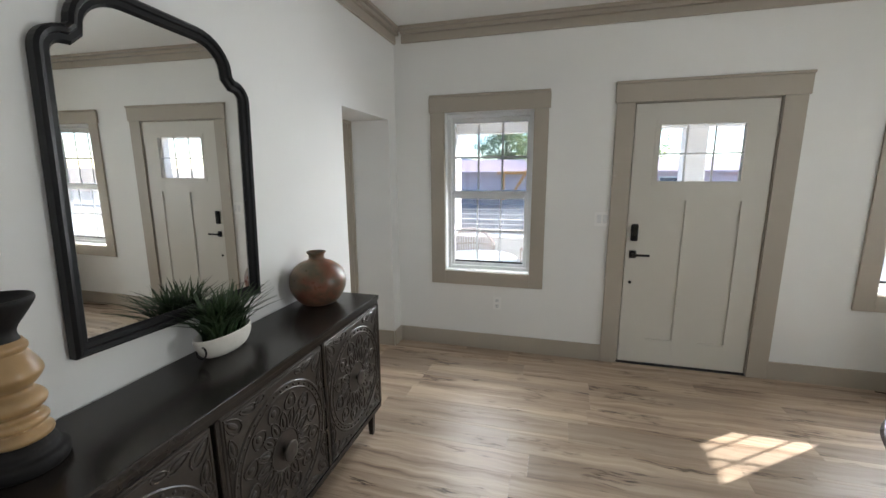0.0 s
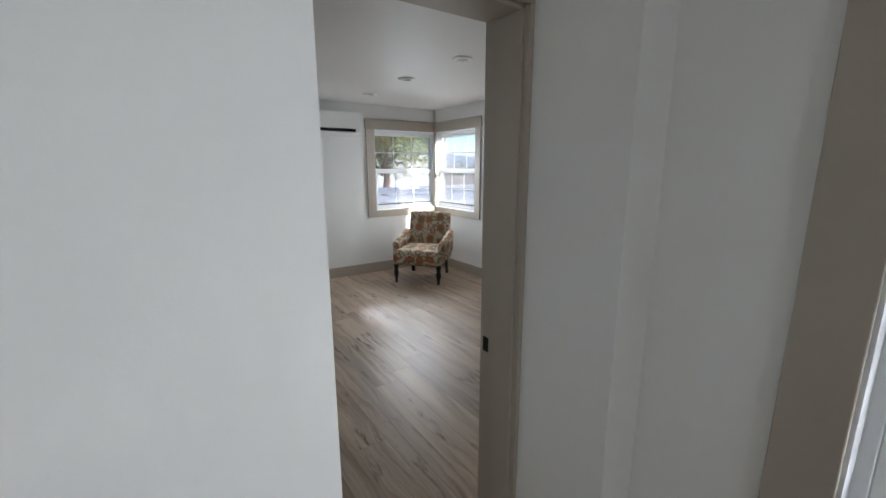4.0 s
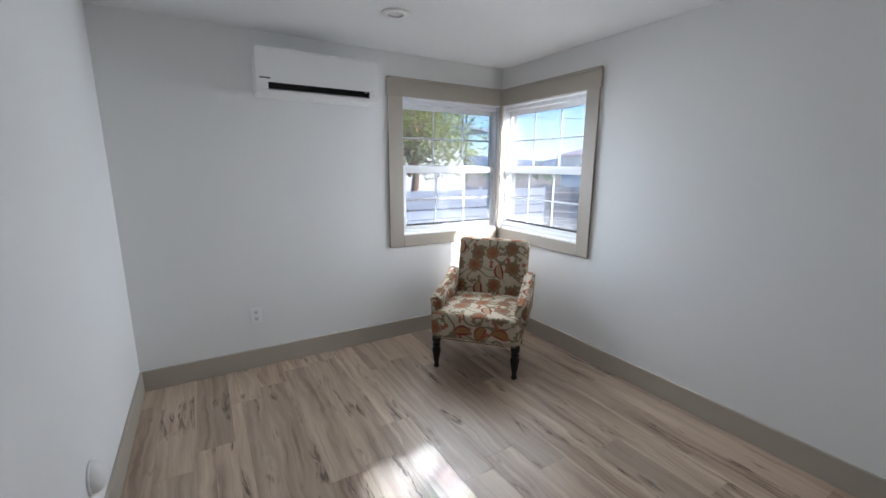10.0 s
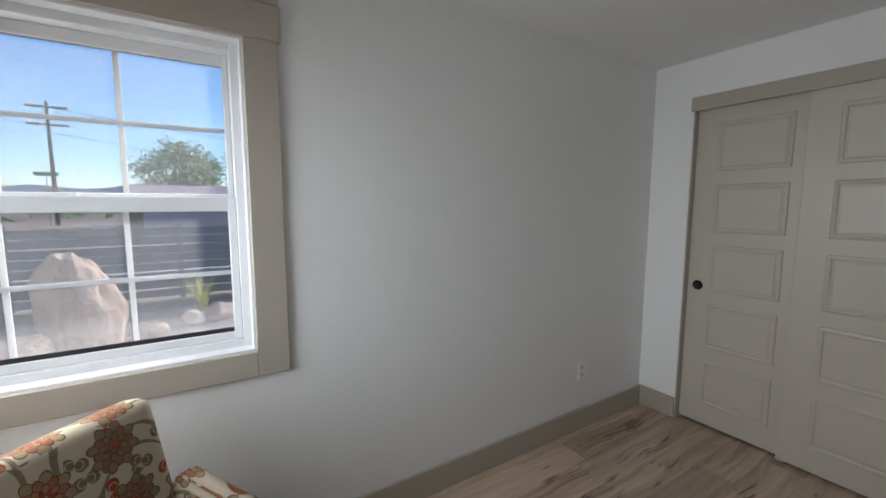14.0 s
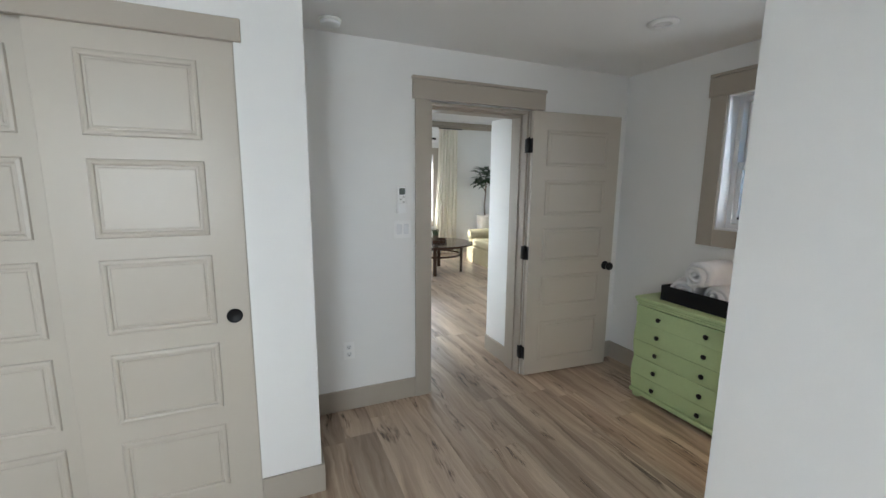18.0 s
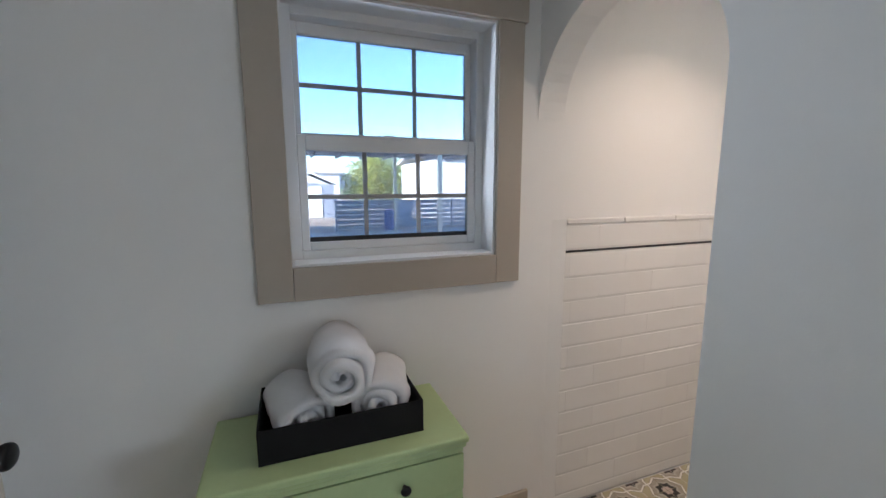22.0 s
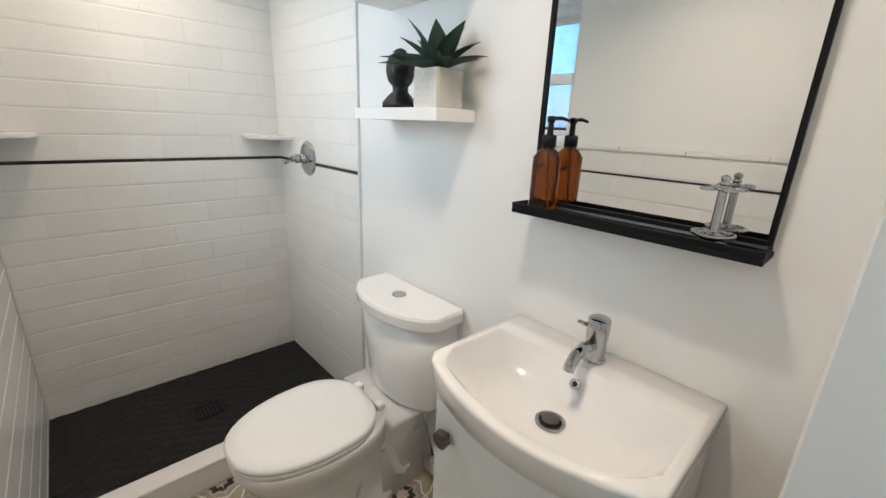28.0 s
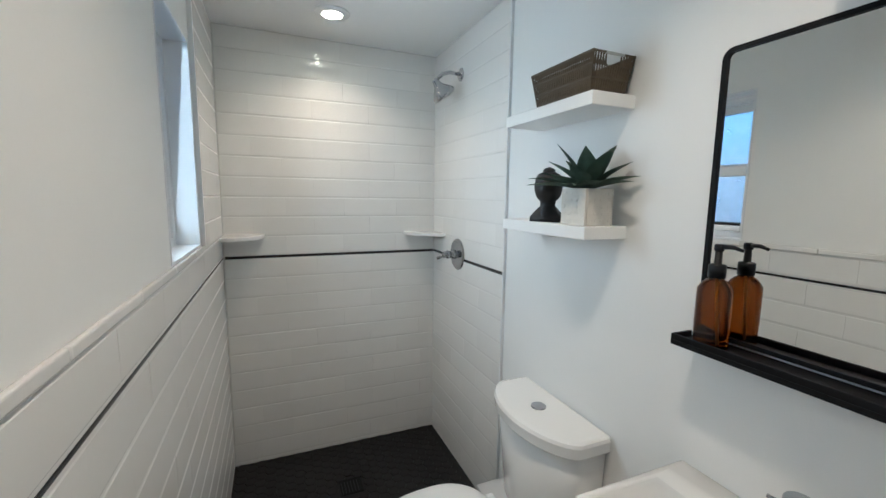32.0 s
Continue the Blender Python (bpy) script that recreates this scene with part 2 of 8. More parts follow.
SCREEN = simple("dark_display", (0.10, 0.12, 0.11), 0.25, vary=0.05)
STUCCO = simple("white_stucco", (0.78, 0.77, 0.75), 0.9, vary=0.05, scale=1.5, fine=60, bump=0.5, dist=0.004)
FENCE = simple("charcoal_slat", (0.16, 0.17, 0.205), 0.6, vary=0.15, scale=2, fine=25, bump=0.1, random_part=0.2)
# charcoal slats paled: glare and haze on the side fence put into the colour
FENCEPALE = simple("pale_slat", (0.30, 0.33, 0.40), 0.6, vary=0.08, scale=2, fine=25, bump=0.1, random_part=0.1)
ASPHALT = simple("asphalt", (0.10, 0.10, 0.105), 0.9, vary=0.15, scale=0.4, fine=60, bump=0.4, dist=0.004)
CONCRETE = simple("concrete", (0.52, 0.50, 0.47), 0.85, vary=0.1, scale=0.7, fine=40, bump=0.3, dist=0.003)
ROCK = simple("sandstone", (0.72, 0.52, 0.38), 0.9, vary=0.25, scale=3, fine=20, bump=0.9, dist=0.02)
BARK = simple("bark", (0.16, 0.12, 0.09), 0.9, vary=0.3, scale=8, fine=40, bump=0.6, dist=0.006)


def leaf_mat(name, color, through_):
    """Thin leaf that lets part of the light through."""
    n = Net(name)
    v = n.coord("Object")
    isle = n.put("NewGeometry").outputs["Random Per Island"]
    f = n.math("ADD", n.math("ADD", 0.7, n.math("MULTIPLY", isle, 0.5)), n.math("MULTIPLY", n.noise(v, 0.7, 4), 0.3))
    n.set(Base_Color=n.put("HueSaturation", Value=f, Color=(*color, 1)), Roughness=0.5)
    tr = n.put("BsdfTranslucent", Color=n.put("HueSaturation", Value=f, Color=(*through_, 1)))
    mx = n.put("MixShader", i0=0.42, i1=n.bsdf, i2=tr)
    n.t.links.new(mx.outputs[0], n.t.nodes["Material Output"].inputs[0])
    return n.mat


CURTAIN = leaf_mat("sheer_linen", (0.74, 0.71, 0.63), (0.82, 0.80, 0.72))
OLEANDER = leaf_mat("oleander_leaf", (0.15, 0.22, 0.10), (0.31, 0.40, 0.16))
MESQUITE = leaf_mat("palo_verde_leaf", (0.34, 0.37, 0.11), (0.66, 0.64, 0.18))
REDBARK = simple("red_brown_bark", (0.44, 0.26, 0.17), 0.9, vary=0.3, scale=8, fine=40, bump=0.6, dist=0.006)
POLE = simple("utility_pole", (0.10, 0.075, 0.055), 0.9, vary=0.2)
MOUNTAIN = simple("far_hills", (0.20, 0.25, 0.36), 1.0, vary=0.2, scale=0.01, fine=0.05, bump=0)
BRICKRED = simple("pink_stucco", (0.66, 0.52, 0.56), 0.9, vary=0.1, scale=1, fine=20, bump=0.3)
ROOFRED = simple("pink_roof", (0.62, 0.45, 0.44), 0.7, vary=0.12, scale=0.5, fine=8, bump=0.2)
ORANGE = simple("safety_orange", (0.75, 0.28, 0.03), 0.6, vary=0.05)
ROOFDARK = simple("steel_carport", (0.38, 0.42, 0.49), 0.5, vary=0.1)
SIGNG = simple("sign_green", (0.02, 0.25, 0.14), 0.5, vary=0.05)
FARDARK = simple("far_window", (0.06, 0.07, 0.09), 0.2, vary=0.1)


def glass_mat(name, tint, rough=0.0, veil=0.0):
    """Clear glass; the last argument is the share of its face under a thin pale film that lets light through, a haze
    put over the view.
    """
    n = Net(name)
    n.set(Base_Color=tint, Roughness=rough, Transmission_Weight=1.0, IOR=1.45)
    if veil:
        patchy = n.math("MULTIPLY", n.math("ADD", 0.6, n.math("MULTIPLY", n.noise(n.coord("Object"), 5.0, 5, 0.6), 0.8)), veil)
        film = n.put("BsdfTranslucent", Color=(0.86, 0.86, 0.86, 1))
        mx = n.put("MixShader", i0=patchy, i1=n.bsdf, i2=film)
        n.t.links.new(mx.outputs[0], n.t.nodes["Material Output"].inputs[0])
    return n.mat


# tint dims the outdoor view; the porch side's paler copy brightens it
GLASS = glass_mat("window_glass", (GLASSTINT ** 0.5,) * 3, veil=0.026)
PORCHGLASS = glass_mat("paler_window_glass", (0.86, 0.86, 0.865), veil=0.02)
OBSCURE = glass_mat("obscure_glass", (0.90, 0.93, 0.96), 0.22, veil=0.30)
AMBER = glass_mat("amber_glass", (0.30, 0.072, 0.006), 0.02)


def mirror_mat():
    n = Net("silvered_mirror")
    n.set(Base_Color=(0.90, 0.91, 0.90), Metallic=1.0, Roughness=0.0)
    return n.mat


MIRROR = mirror_mat()


def glow_mat(name, color, strength):
    n = Net(name)
    n.set(Base_Color=color, Emission_Color=color, Emission_Strength=strength)
    return n.mat


GLOW = glow_mat("lit_lens", (1.0, 0.83, 0.62), 9.0)


def plank_mat():
    """Taupe rustic oak: broad soft streaks, fine grain, dark splits edged with torn pale wood."""
    n = Net("oak_plank")
    rnd = n.put("ObjectInfo").outputs["Random"]
    far = n.put("CombineXYZ", X=n.math("MULTIPLY", rnd, 61.0), Y=n.math("MULTIPLY", rnd, 37.0), Z=n.math("MULTIPLY", rnd, 13.0)).outputs[0]
    warp = n.noise(n.coord("Object", (1.6, 3.0, 1.0), far), 1.5, 3)
    plain = n.coord("Object", (1.0, 1.0, 1.0), far)
    sep = n.put("SeparateXYZ", i0=plain)
    yy = n.math("ADD", sep.outputs[1], n.math("MULTIPLY", n.math("SUBTRACT", warp, 0.5), 0.11))

    def stretched(sx, sy):
        return n.put("CombineXYZ", X=n.math("MULTIPLY", sep.outputs[0], sx), Y=n.math("MULTIPLY", yy, sy), Z=n.math("MULTIPLY", rnd, 13.0)).outputs[0]

    broad, streak, thin = n.noise(stretched(0.9, 14.0), 1.0, 3, 0.55), n.noise(stretched(1.6, 46.0), 1.0, 4, 0.6), n.noise(stretched(5.0, 260.0), 1.0, 4, 0.6)
    base = n.ramp(n.math("ADD", n.math("MULTIPLY", broad, 0.66), n.math("MULTIPLY", streak, 0.34)),
                  (0.34, (0.175, 0.114, 0.078)), (0.43, (0.372, 0.270, 0.192)), (0.53, (0.500, 0.382, 0.281)), (0.64, (0.63, 0.505, 0.382)))
    tone = n.mix(n.math("MULTIPLY", n.math("ABSOLUTE", n.math("SUBTRACT", rnd, 0.5)), 0.9), base, (0.42, 0.33, 0.255))
    tone = n.mix(n.math("MULTIPLY", n.math("SUBTRACT", 0.62, thin), 0.62), tone, (0.24, 0.172, 0.130))
    # knots and splits: a jagged line field, kept to some stretches
    line = n.noise(stretched(1.5, 17.0), 1.0, 6, 0.60)
    where = n.ramp(n.noise(n.coord("Object", (1.5, 4.0, 1.0), far), 1.6, 3, 0.6), (0.56, (0, 0, 0)), (0.65, (1, 1, 1)))
    off = n.math("ABSOLUTE", n.math("SUBTRACT", line, 0.5))
    crack = n.math("MULTIPLY", n.ramp(off, (0.009, (1, 1, 1)), (0.028, (0, 0, 0))), where)
    halo = n.math("MULTIPLY", n.ramp(off, (0.02, (1, 1, 1)), (0.085, (0, 0, 0))), where)
    torn = n.math("MULTIPLY", n.ramp(n.noise(stretched(6.0, 60.0), 1.0, 4, 0.7), (0.57, (0, 0, 0)), (0.61, (1, 1, 1))), halo)
    col = n.mix(n.math("MULTIPLY", halo, 0.50), tone, (0.20, 0.125, 0.082))
    col = n.mix(n.math("MULTIPLY", torn, 0.8), col, (0.60, 0.49, 0.36))
    col = n.mix(n.math("MULTIPLY", crack, 0.85), col, (0.045, 0.028, 0.022))
    bright = n.put("HueSaturation", Saturation=1.0, Value=n.math("ADD", 0.80, n.math("MULTIPLY", rnd, 0.36)), Color=col)
    n.set(Base_Color=bright, Roughness=n.math("ADD", 0.27, n.math("MULTIPLY", streak, 0.2)))
    n.bump(n.math("SUBTRACT", thin, n.math("MULTIPLY", crack, 0.8)), 0.22, 0.0012)
    return n.mat


PLANK = plank_mat()


def vase_mat():
    n = Net("smoke_fired_clay")
    v = n.coord("Object")
    big, mid, fine = n.noise(v, 4.5, 3), n.noise(v, 13.0, 6, 0.65), n.noise(v, 60.0, 4)
    c = n.ramp(big, (0.32, (0.055, 0.058, 0.036)), (0.43, (0.14, 0.088, 0.048)), (0.53, (0.18, 0.062, 0.035)), (0.72, (0.26, 0.125, 0.078)))
    c = n.mix(n.ramp(mid, (0.48, (0, 0, 0)), (0.66, (0.8, 0.8, 0.8))), c, (0.045, 0.055, 0.035))
    n.set(Base_Color=c, Roughness=n.math("ADD", 0.2, n.math("MULTIPLY", mid, 0.2)))
    n.bump(fine, 0.15, 0.001)
    return n.mat


VASE = vase_mat()


def floral_mat():
    """Cream upholstery printed with layered flowers, scalloped paisleys and curling stems, in the surface's own metres."""
    n = Net("floral_upholstery")
    uv = n.put("TexCoord").outputs["UV"]

    def cells(scale, shift, randomness):
        m = n.put("Mapping", i0=uv, i1=(*shift, 0), i3=(scale, scale, 1))
        vor = n.put("TexVoronoi", {"voronoi_dimensions": "2D"}, Vector=m.outputs[0], Scale=1.0, Randomness=randomness)
        off = n.put("VectorMath", {"operation": "SUBTRACT"}, i0=m.outputs[0], i1=vor.outputs["Position"])
        sep = n.put("SeparateXYZ", i0=off)
        spin = n.put("SeparateColor", i0=vor.outputs["Color"])
        ang = n.math("ADD", n.math("ARCTAN2", sep.outputs[1], sep.outputs[0]), n.math("MULTIPLY", spin.outputs[1], 6.28))
        rad = n.math("POWER", n.math("ADD", n.math("MULTIPLY", sep.outputs[0], sep.outputs[0]), n.math("MULTIPLY", sep.outputs[1], sep.outputs[1])), 0.5)
        return rad, ang, spin.outputs[0], spin.outputs[2]

    def below(a, b, soft=0.012):
        return n.put("Clamp", i0=n.math("ADD", n.math("DIVIDE", n.math("SUBTRACT", b, a), soft), 0.5)).outputs[0]

    def band(a, b, width, soft=0.012):
        return below(n.math("ABSOLUTE", n.math("SUBTRACT", a, b)), width, soft)

    def petals(ang, count, base, depth, turn=0.0):
        lobe = n.math("ABSOLUTE", n.math("COSINE", n.math("ADD", n.math("MULTIPLY", ang, count / 2), turn)))
        return n.math("ADD", base, n.math("MULTIPLY", n.math("POWER", lobe, 1.15), depth))

    weave = n.noise(n.put("Mapping", i0=uv, i3=(400, 400, 1)).outputs[0], 1.0, 2)
    fade = n.noise(n.put("Mapping", i0=uv, i3=(55, 55, 1)).outputs[0], 1.0, 3)
    col = n.mix(weave, (0.48, 0.42, 0.33), (0.57, 0.505, 0.41))
    wine, rust, gold, olive, dark = (0.20, 0.040, 0.036), (0.30, 0.085, 0.058), (0.32, 0.20, 0.11), (0.155, 0.125, 0.08), (0.06, 0.038, 0.03)
    rose = (0.31, 0.145, 0.105)
    # curling stems: contour lines of a soft field, thick and thin
    field = n.noise(n.put("Mapping", i0=uv, i1=(4, 9, 0), i3=(5.0, 5.0, 1)).outputs[0], 1.0, 0)
    thick = n.math("MULTIPLY", n.noise(n.put("Mapping", i0=uv, i3=(9, 9, 1)).outputs[0], 1.0, 1), 0.026)
    for level in (0.42, 0.56):
        col = n.mix(n.math("MULTIPLY", band(field, level, thick, 0.008), 0.9), col, olive)
        col = n.mix(n.math("MULTIPLY", band(field, n.math("ADD", level, thick), 0.002, 0.004), 0.7), col, dark)
    # small leaves and buds
    rad, ang, pick, other = cells(13.5, (0.4, 2.2), 0.9)
    shape = n.math("MULTIPLY", 0.42, n.math("ABSOLUTE", n.math("COSINE", ang)))
    some = below(pick, 0.62)
    col = n.mix(n.math("MULTIPLY", below(rad, shape, 0.03), some), col, n.mix(below(other, 0.72), rust, olive))
    col = n.mix(n.math("MULTIPLY", band(rad, n.math("MULTIPLY", shape, 0.62), 0.018, 0.03), some), col, (0.50, 0.42, 0.32))
    # paisleys and layered flowers
    rad, ang, pick, other = cells(6.7, (0.0, 0.0), 0.45)
    u, v = n.math("MULTIPLY", rad, n.math("COSINE", ang)), n.math("MULTIPLY", rad, n.math("SINE", ang))
    v = n.math("SUBTRACT", v, n.math("MULTIPLY", n.math("MULTIPLY", u, u), 0.55))
    t = n.put("Clamp", i0=n.math("ADD", n.math("MULTIPLY", u, 1.22), 0.5)).outputs[0]
    wide = n.math("MULTIPLY", 0.58, n.math("MULTIPLY", n.math("POWER", t, 0.55), n.math("POWER", n.math("SUBTRACT", 1.0, t), 0.75)))
    scallop = n.math("MULTIPLY", n.math("ABSOLUTE", n.math("SINE", n.math("MULTIPLY", ang, 13.0))), 0.022)
    side = n.math("ABSOLUTE", v)
    pais = n.math("SUBTRACT", 1.0, below(pick, 0.52))
    hue = n.mix(below(other, 0.45), n.mix(below(other, 0.75), olive, rust), wine)
    inner = n.mix(below(other, 0.3), gold, n.mix(below(other, 0.7), rust, (0.46, 0.36, 0.25)))
    edge = n.math("ADD", wide, scallop)
    body = n.mix(below(side, edge, 0.012), col, hue)
    body = n.mix(below(side, n.math("MULTIPLY", wide, 0.70), 0.02), body, dark)
    body = n.mix(below(side, n.math("MULTIPLY", wide, 0.62), 0.02), body, inner)
    dots = band(n.math("SINE", n.math("MULTIPLY", u, 42.0)), n.math("SINE", n.math("MULTIPLY", v, 42.0)), 0.35, 0.2)
    body = n.mix(n.math("MULTIPLY", n.math("MULTIPLY", dots, below(side, n.math("MULTIPLY", wide, 0.5), 0.02)), 0.75), body, wine)
    col = n.mix(pais, col, body)
    flow = n.math("SUBTRACT", 1.0, pais)
    bloom = col
    for count, base, depth, turn, tone, line in ((8, 0.27, 0.16, 0.0, (0.30, 0.235, 0.145), dark), (8, 0.21, 0.13, 1.57, rose, wine), (8, 0.145, 0.10, 0.0, gold, dark), (8, 0.09, 0.07, 1.57, rust, wine), (6, 0.045, 0.04, 0.8, (0.47, 0.36, 0.24), dark)):
        rim = petals(ang, count, base, depth, turn)
        bloom = n.mix(below(rad, rim, 0.015), bloom, n.mix(n.math("MULTIPLY", below(other, 0.5), 0.55), tone, olive))
        bloom = n.mix(n.math("MULTIPLY", band(rad, n.math("MULTIPLY", rim, 0.965), 0.011, 0.014), 0.85), bloom, line)
    bloom = n.mix(below(rad, 0.05, 0.02), bloom, rust)
    col = n.mix(flow, col, bloom)
    col = n.mix(n.math("MULTIPLY", n.math("SUBTRACT", fade, 0.35), 0.30), col, (0.55, 0.48, 0.38))
    rich = n.put("HueSaturation", Saturation=1.22, Value=0.88, Color=col)
    n.set(Base_Color=rich, Roughness=0.92)
    n.bump(weave, 0.4, 0.001)
    return n.mat


FLORAL = floral_mat()


def gravel_mat():
    n = Net("yard_gravel")
    v = n.coord("Object")
    vor = n.put("TexVoronoi", Vector=v, Scale=16.0)
    big = n.noise(v, 0.35, 5)
    c = n.ramp(n.put("SeparateColor", i0=vor.outputs["Color"]).outputs[0], (0.0, (0.20, 0.13, 0.095)), (0.5, (0.36, 0.25, 0.18)), (1.0, (0.48, 0.38, 0.30)))
    c = n.mix(n.ramp(big, (0.4, (0, 0, 0)), (0.65, (0.7, 0.7, 0.7))), c, (0.42, 0.36, 0.29))
    n.set(Base_Color=c, Roughness=0.95)
    n.bump(vor.outputs[0], 0.8, 0.03)
    return n.mat


GRAVEL = gravel_mat()

# ---- mesh helpers ----
I4 = Matrix.Identity(4)


def world_of(ob):
    m = ob.matrix_basis.copy()
    while ob.parent:
        ob = ob.parent
        m = ob.matrix_basis @ m
    return m


def finish(bm, name, material, smooth=False):
    bmesh.ops.recalc_face_normals(bm, faces=bm.faces)
    me = bpy.data.meshes.new(name)
    if smooth:
        for f in bm.faces:
            f.smooth = True
    bm.to_mesh(me)
    bm.free()
    for m in material if isinstance(material, (list, tuple)) else (material,):
        me.materials.append(m)
    return me


def part(name, bm, material, parent, label="", smooth=False, local=False):
    """One mesh under a thing or a part. The bmesh is in world metres unless local."""
    if not local:
        bm.transform(world_of(parent).inverted())
    ob = new(name, finish(bm, name, material, smooth))
    ob.parent = parent
    return tagged(ob, label)


def thing(name, x, y, z, label, category, rz=0, group="", kind=""):
    ob = new(name)
    ob.empty_display_size = 0.1
    ob.matrix_basis = pose(x, y, z, 0, 0, rz)
    return tagged(ob, label, category, group, kind)


def single(name, bm, material, label, category, base=(0, 0, 0), smooth=False, group="", kind=""):
    """A thing that is one mesh, in world metres, with its origin at base."""
    bm.transform(Matrix.Translation(base).inverted())
    ob = new(name, finish(bm, name, material, smooth))
    ob.matrix_basis = Matrix.Translation(base)
    return tagged(ob, label, category, group, kind)


def box(x0, x1, y0, y1, z0, z1, bevel=0.0, seg=2):
    bm = bmesh.new()
    bmesh.ops.create_cube(bm, size=1)
    sx, sy, sz = abs(x1 - x0), abs(y1 - y0), abs(z1 - z0)
    bm.transform(Matrix.LocRotScale(((x0 + x1) / 2, (y0 + y1) / 2, (z0 + z1) / 2), None, (sx, sy, sz)))
    if bevel:
        bmesh.ops.bevel(bm, geom=bm.edges[:], offset=min(bevel, 0.45 * min(sx, sy, sz)), segments=seg, affect="EDGES", profile=0.5)
    return bm


def join(*bms):
    out = bms[0]
    for b in bms[1:]:
        me = bpy.data.meshes.new("tmp")
        b.to_mesh(me)
        out.from_mesh(me)
        b.free()
        bpy.data.meshes.remove(me)
    return out


def moved(bm, m):
    bm.transform(m)
    return bm


def lathe(profile, n=28, x=0, y=0, z=0, m=None):
    """A turned body from (radius, height) pairs."""
    bm = bmesh.new()
    rings = []
    for r, h in profile:
        if r < 1e-5:
            rings.append([bm.verts.new((0, 0, h))])
        else:
            rings.append([bm.verts.new((r * math.cos(2 * math.pi * i / n), r * math.sin(2 * math.pi * i / n), h)) for i in range(n)])
    for a, b in zip(rings, rings[1:]):
        for i in range(n):
            j = (i + 1) % n
            if len(a) == 1 and len(b) == 1:
                continue
            if len(a) == 1:
                bm.faces.new((a[0], b[i], b[j]))
            elif len(b) == 1:
                bm.faces.new((a[i], b[0], a[j]))
            else:
                bm.faces.new((a[i], b[i], b[j], a[j]))
    closed = profile[0] == profile[-1]
    for ring, flip in ((rings[0], 1), (rings[-1], 0)):
        if len(ring) > 1 and not closed:
            bm.faces.new(ring[::-1] if flip else ring)
    bm.transform(Matrix.Translation((x, y, z)) if m is None else m)
    return bm


def smooth_profile(points, steps=4):
    """Catmull-Rom through (radius, height) pairs."""
    out = []
    for i in range(len(points) - 1):
        p = [Vector(points[max(0, min(len(points) - 1, i + k))]) for k in (-1, 0, 1, 2)]
        for s in range(steps):
            t = s / steps
            q = 0.5 * ((2 * p[1]) + (p[2] - p[0]) * t + (2 * p[0] - 5 * p[1] + 4 * p[2] - p[3]) * t * t + (3 * p[1] - p[0] - 3 * p[2] + p[3]) * t ** 3)
            out.append((max(q[0], 0), q[1]))
    return out + [points[-1]]


def tube(points, radius, n=8, closed=False):
    """A round bar along points; radius is a number or one for each point."""
    pts = [Vector(p) for p in points]
    radii = radius if isinstance(radius, (list, tuple)) else [radius] * len(pts)
    bm = bmesh.new()
    rings, side = [], None
    for i, p in enumerate(pts):
        a = pts[i - 1] if i or closed else p
        b = pts[(i + 1) % len(pts)] if i < len(pts) - 1 or closed else p
        way = (b - a).normalized()
        if side is None:
            side = way.orthogonal().normalized()
        side = (side - way * side.dot(way)).normalized()
        up = way.cross(side)
        rings.append([bm.verts.new(p + radii[i] * (math.cos(2 * math.pi * k / n) * side + math.sin(2 * math.pi * k / n) * up)) for k in range(n)])
    for a, b in zip(rings, rings[1:] + (rings[:1] if closed else [])):
        for k in range(n):
            bm.faces.new((a[k], a[(k + 1) % n], b[(k + 1) % n], b[k]))
    if not closed:
        bm.faces.new(rings[0][::-1])
        bm.faces.new(rings[-1])
    return bm


def prism(poly, z0, z1, bevel=0.0, seg=2):
    """A plate with the outline poly, from z0 to z1."""
    bm = bmesh.new()
    low, high = [bm.verts.new((x, y, z0)) for x, y in poly], [bm.verts.new((x, y, z1)) for x, y in poly]
    bm.faces.new(low[::-1])
    bm.faces.new(high)
    for i in range(len(poly)):
        j = (i + 1) % len(poly)
        bm.faces.new((low[i], low[j], high[j], high[i]))
    if bevel:
        edges = [e for e in bm.edges if abs(e.verts[0].co.z - e.verts[1].co.z) < 1e-6]
        bmesh.ops.bevel(bm, geom=edges, offset=bevel, segments=seg, affect="EDGES", profile=0.5)
    return bm


def uv_box(bm):
    """Surface coordinates in metres, taken from the side that each face turns to."""
    lay = bm.loops.layers.uv.verify()
    bm.normal_update()
    for f in bm.faces:
        n = f.normal
        k = max(range(3), key=lambda a: abs(n[a]))
        for l in f.loops:
            c = l.vert.co
            l[lay].uv = (c.y + 0.31, c.z + 0.17) if k == 0 else (c.x, c.z) if k == 1 else (c.x, c.y + 0.53)
    return bm


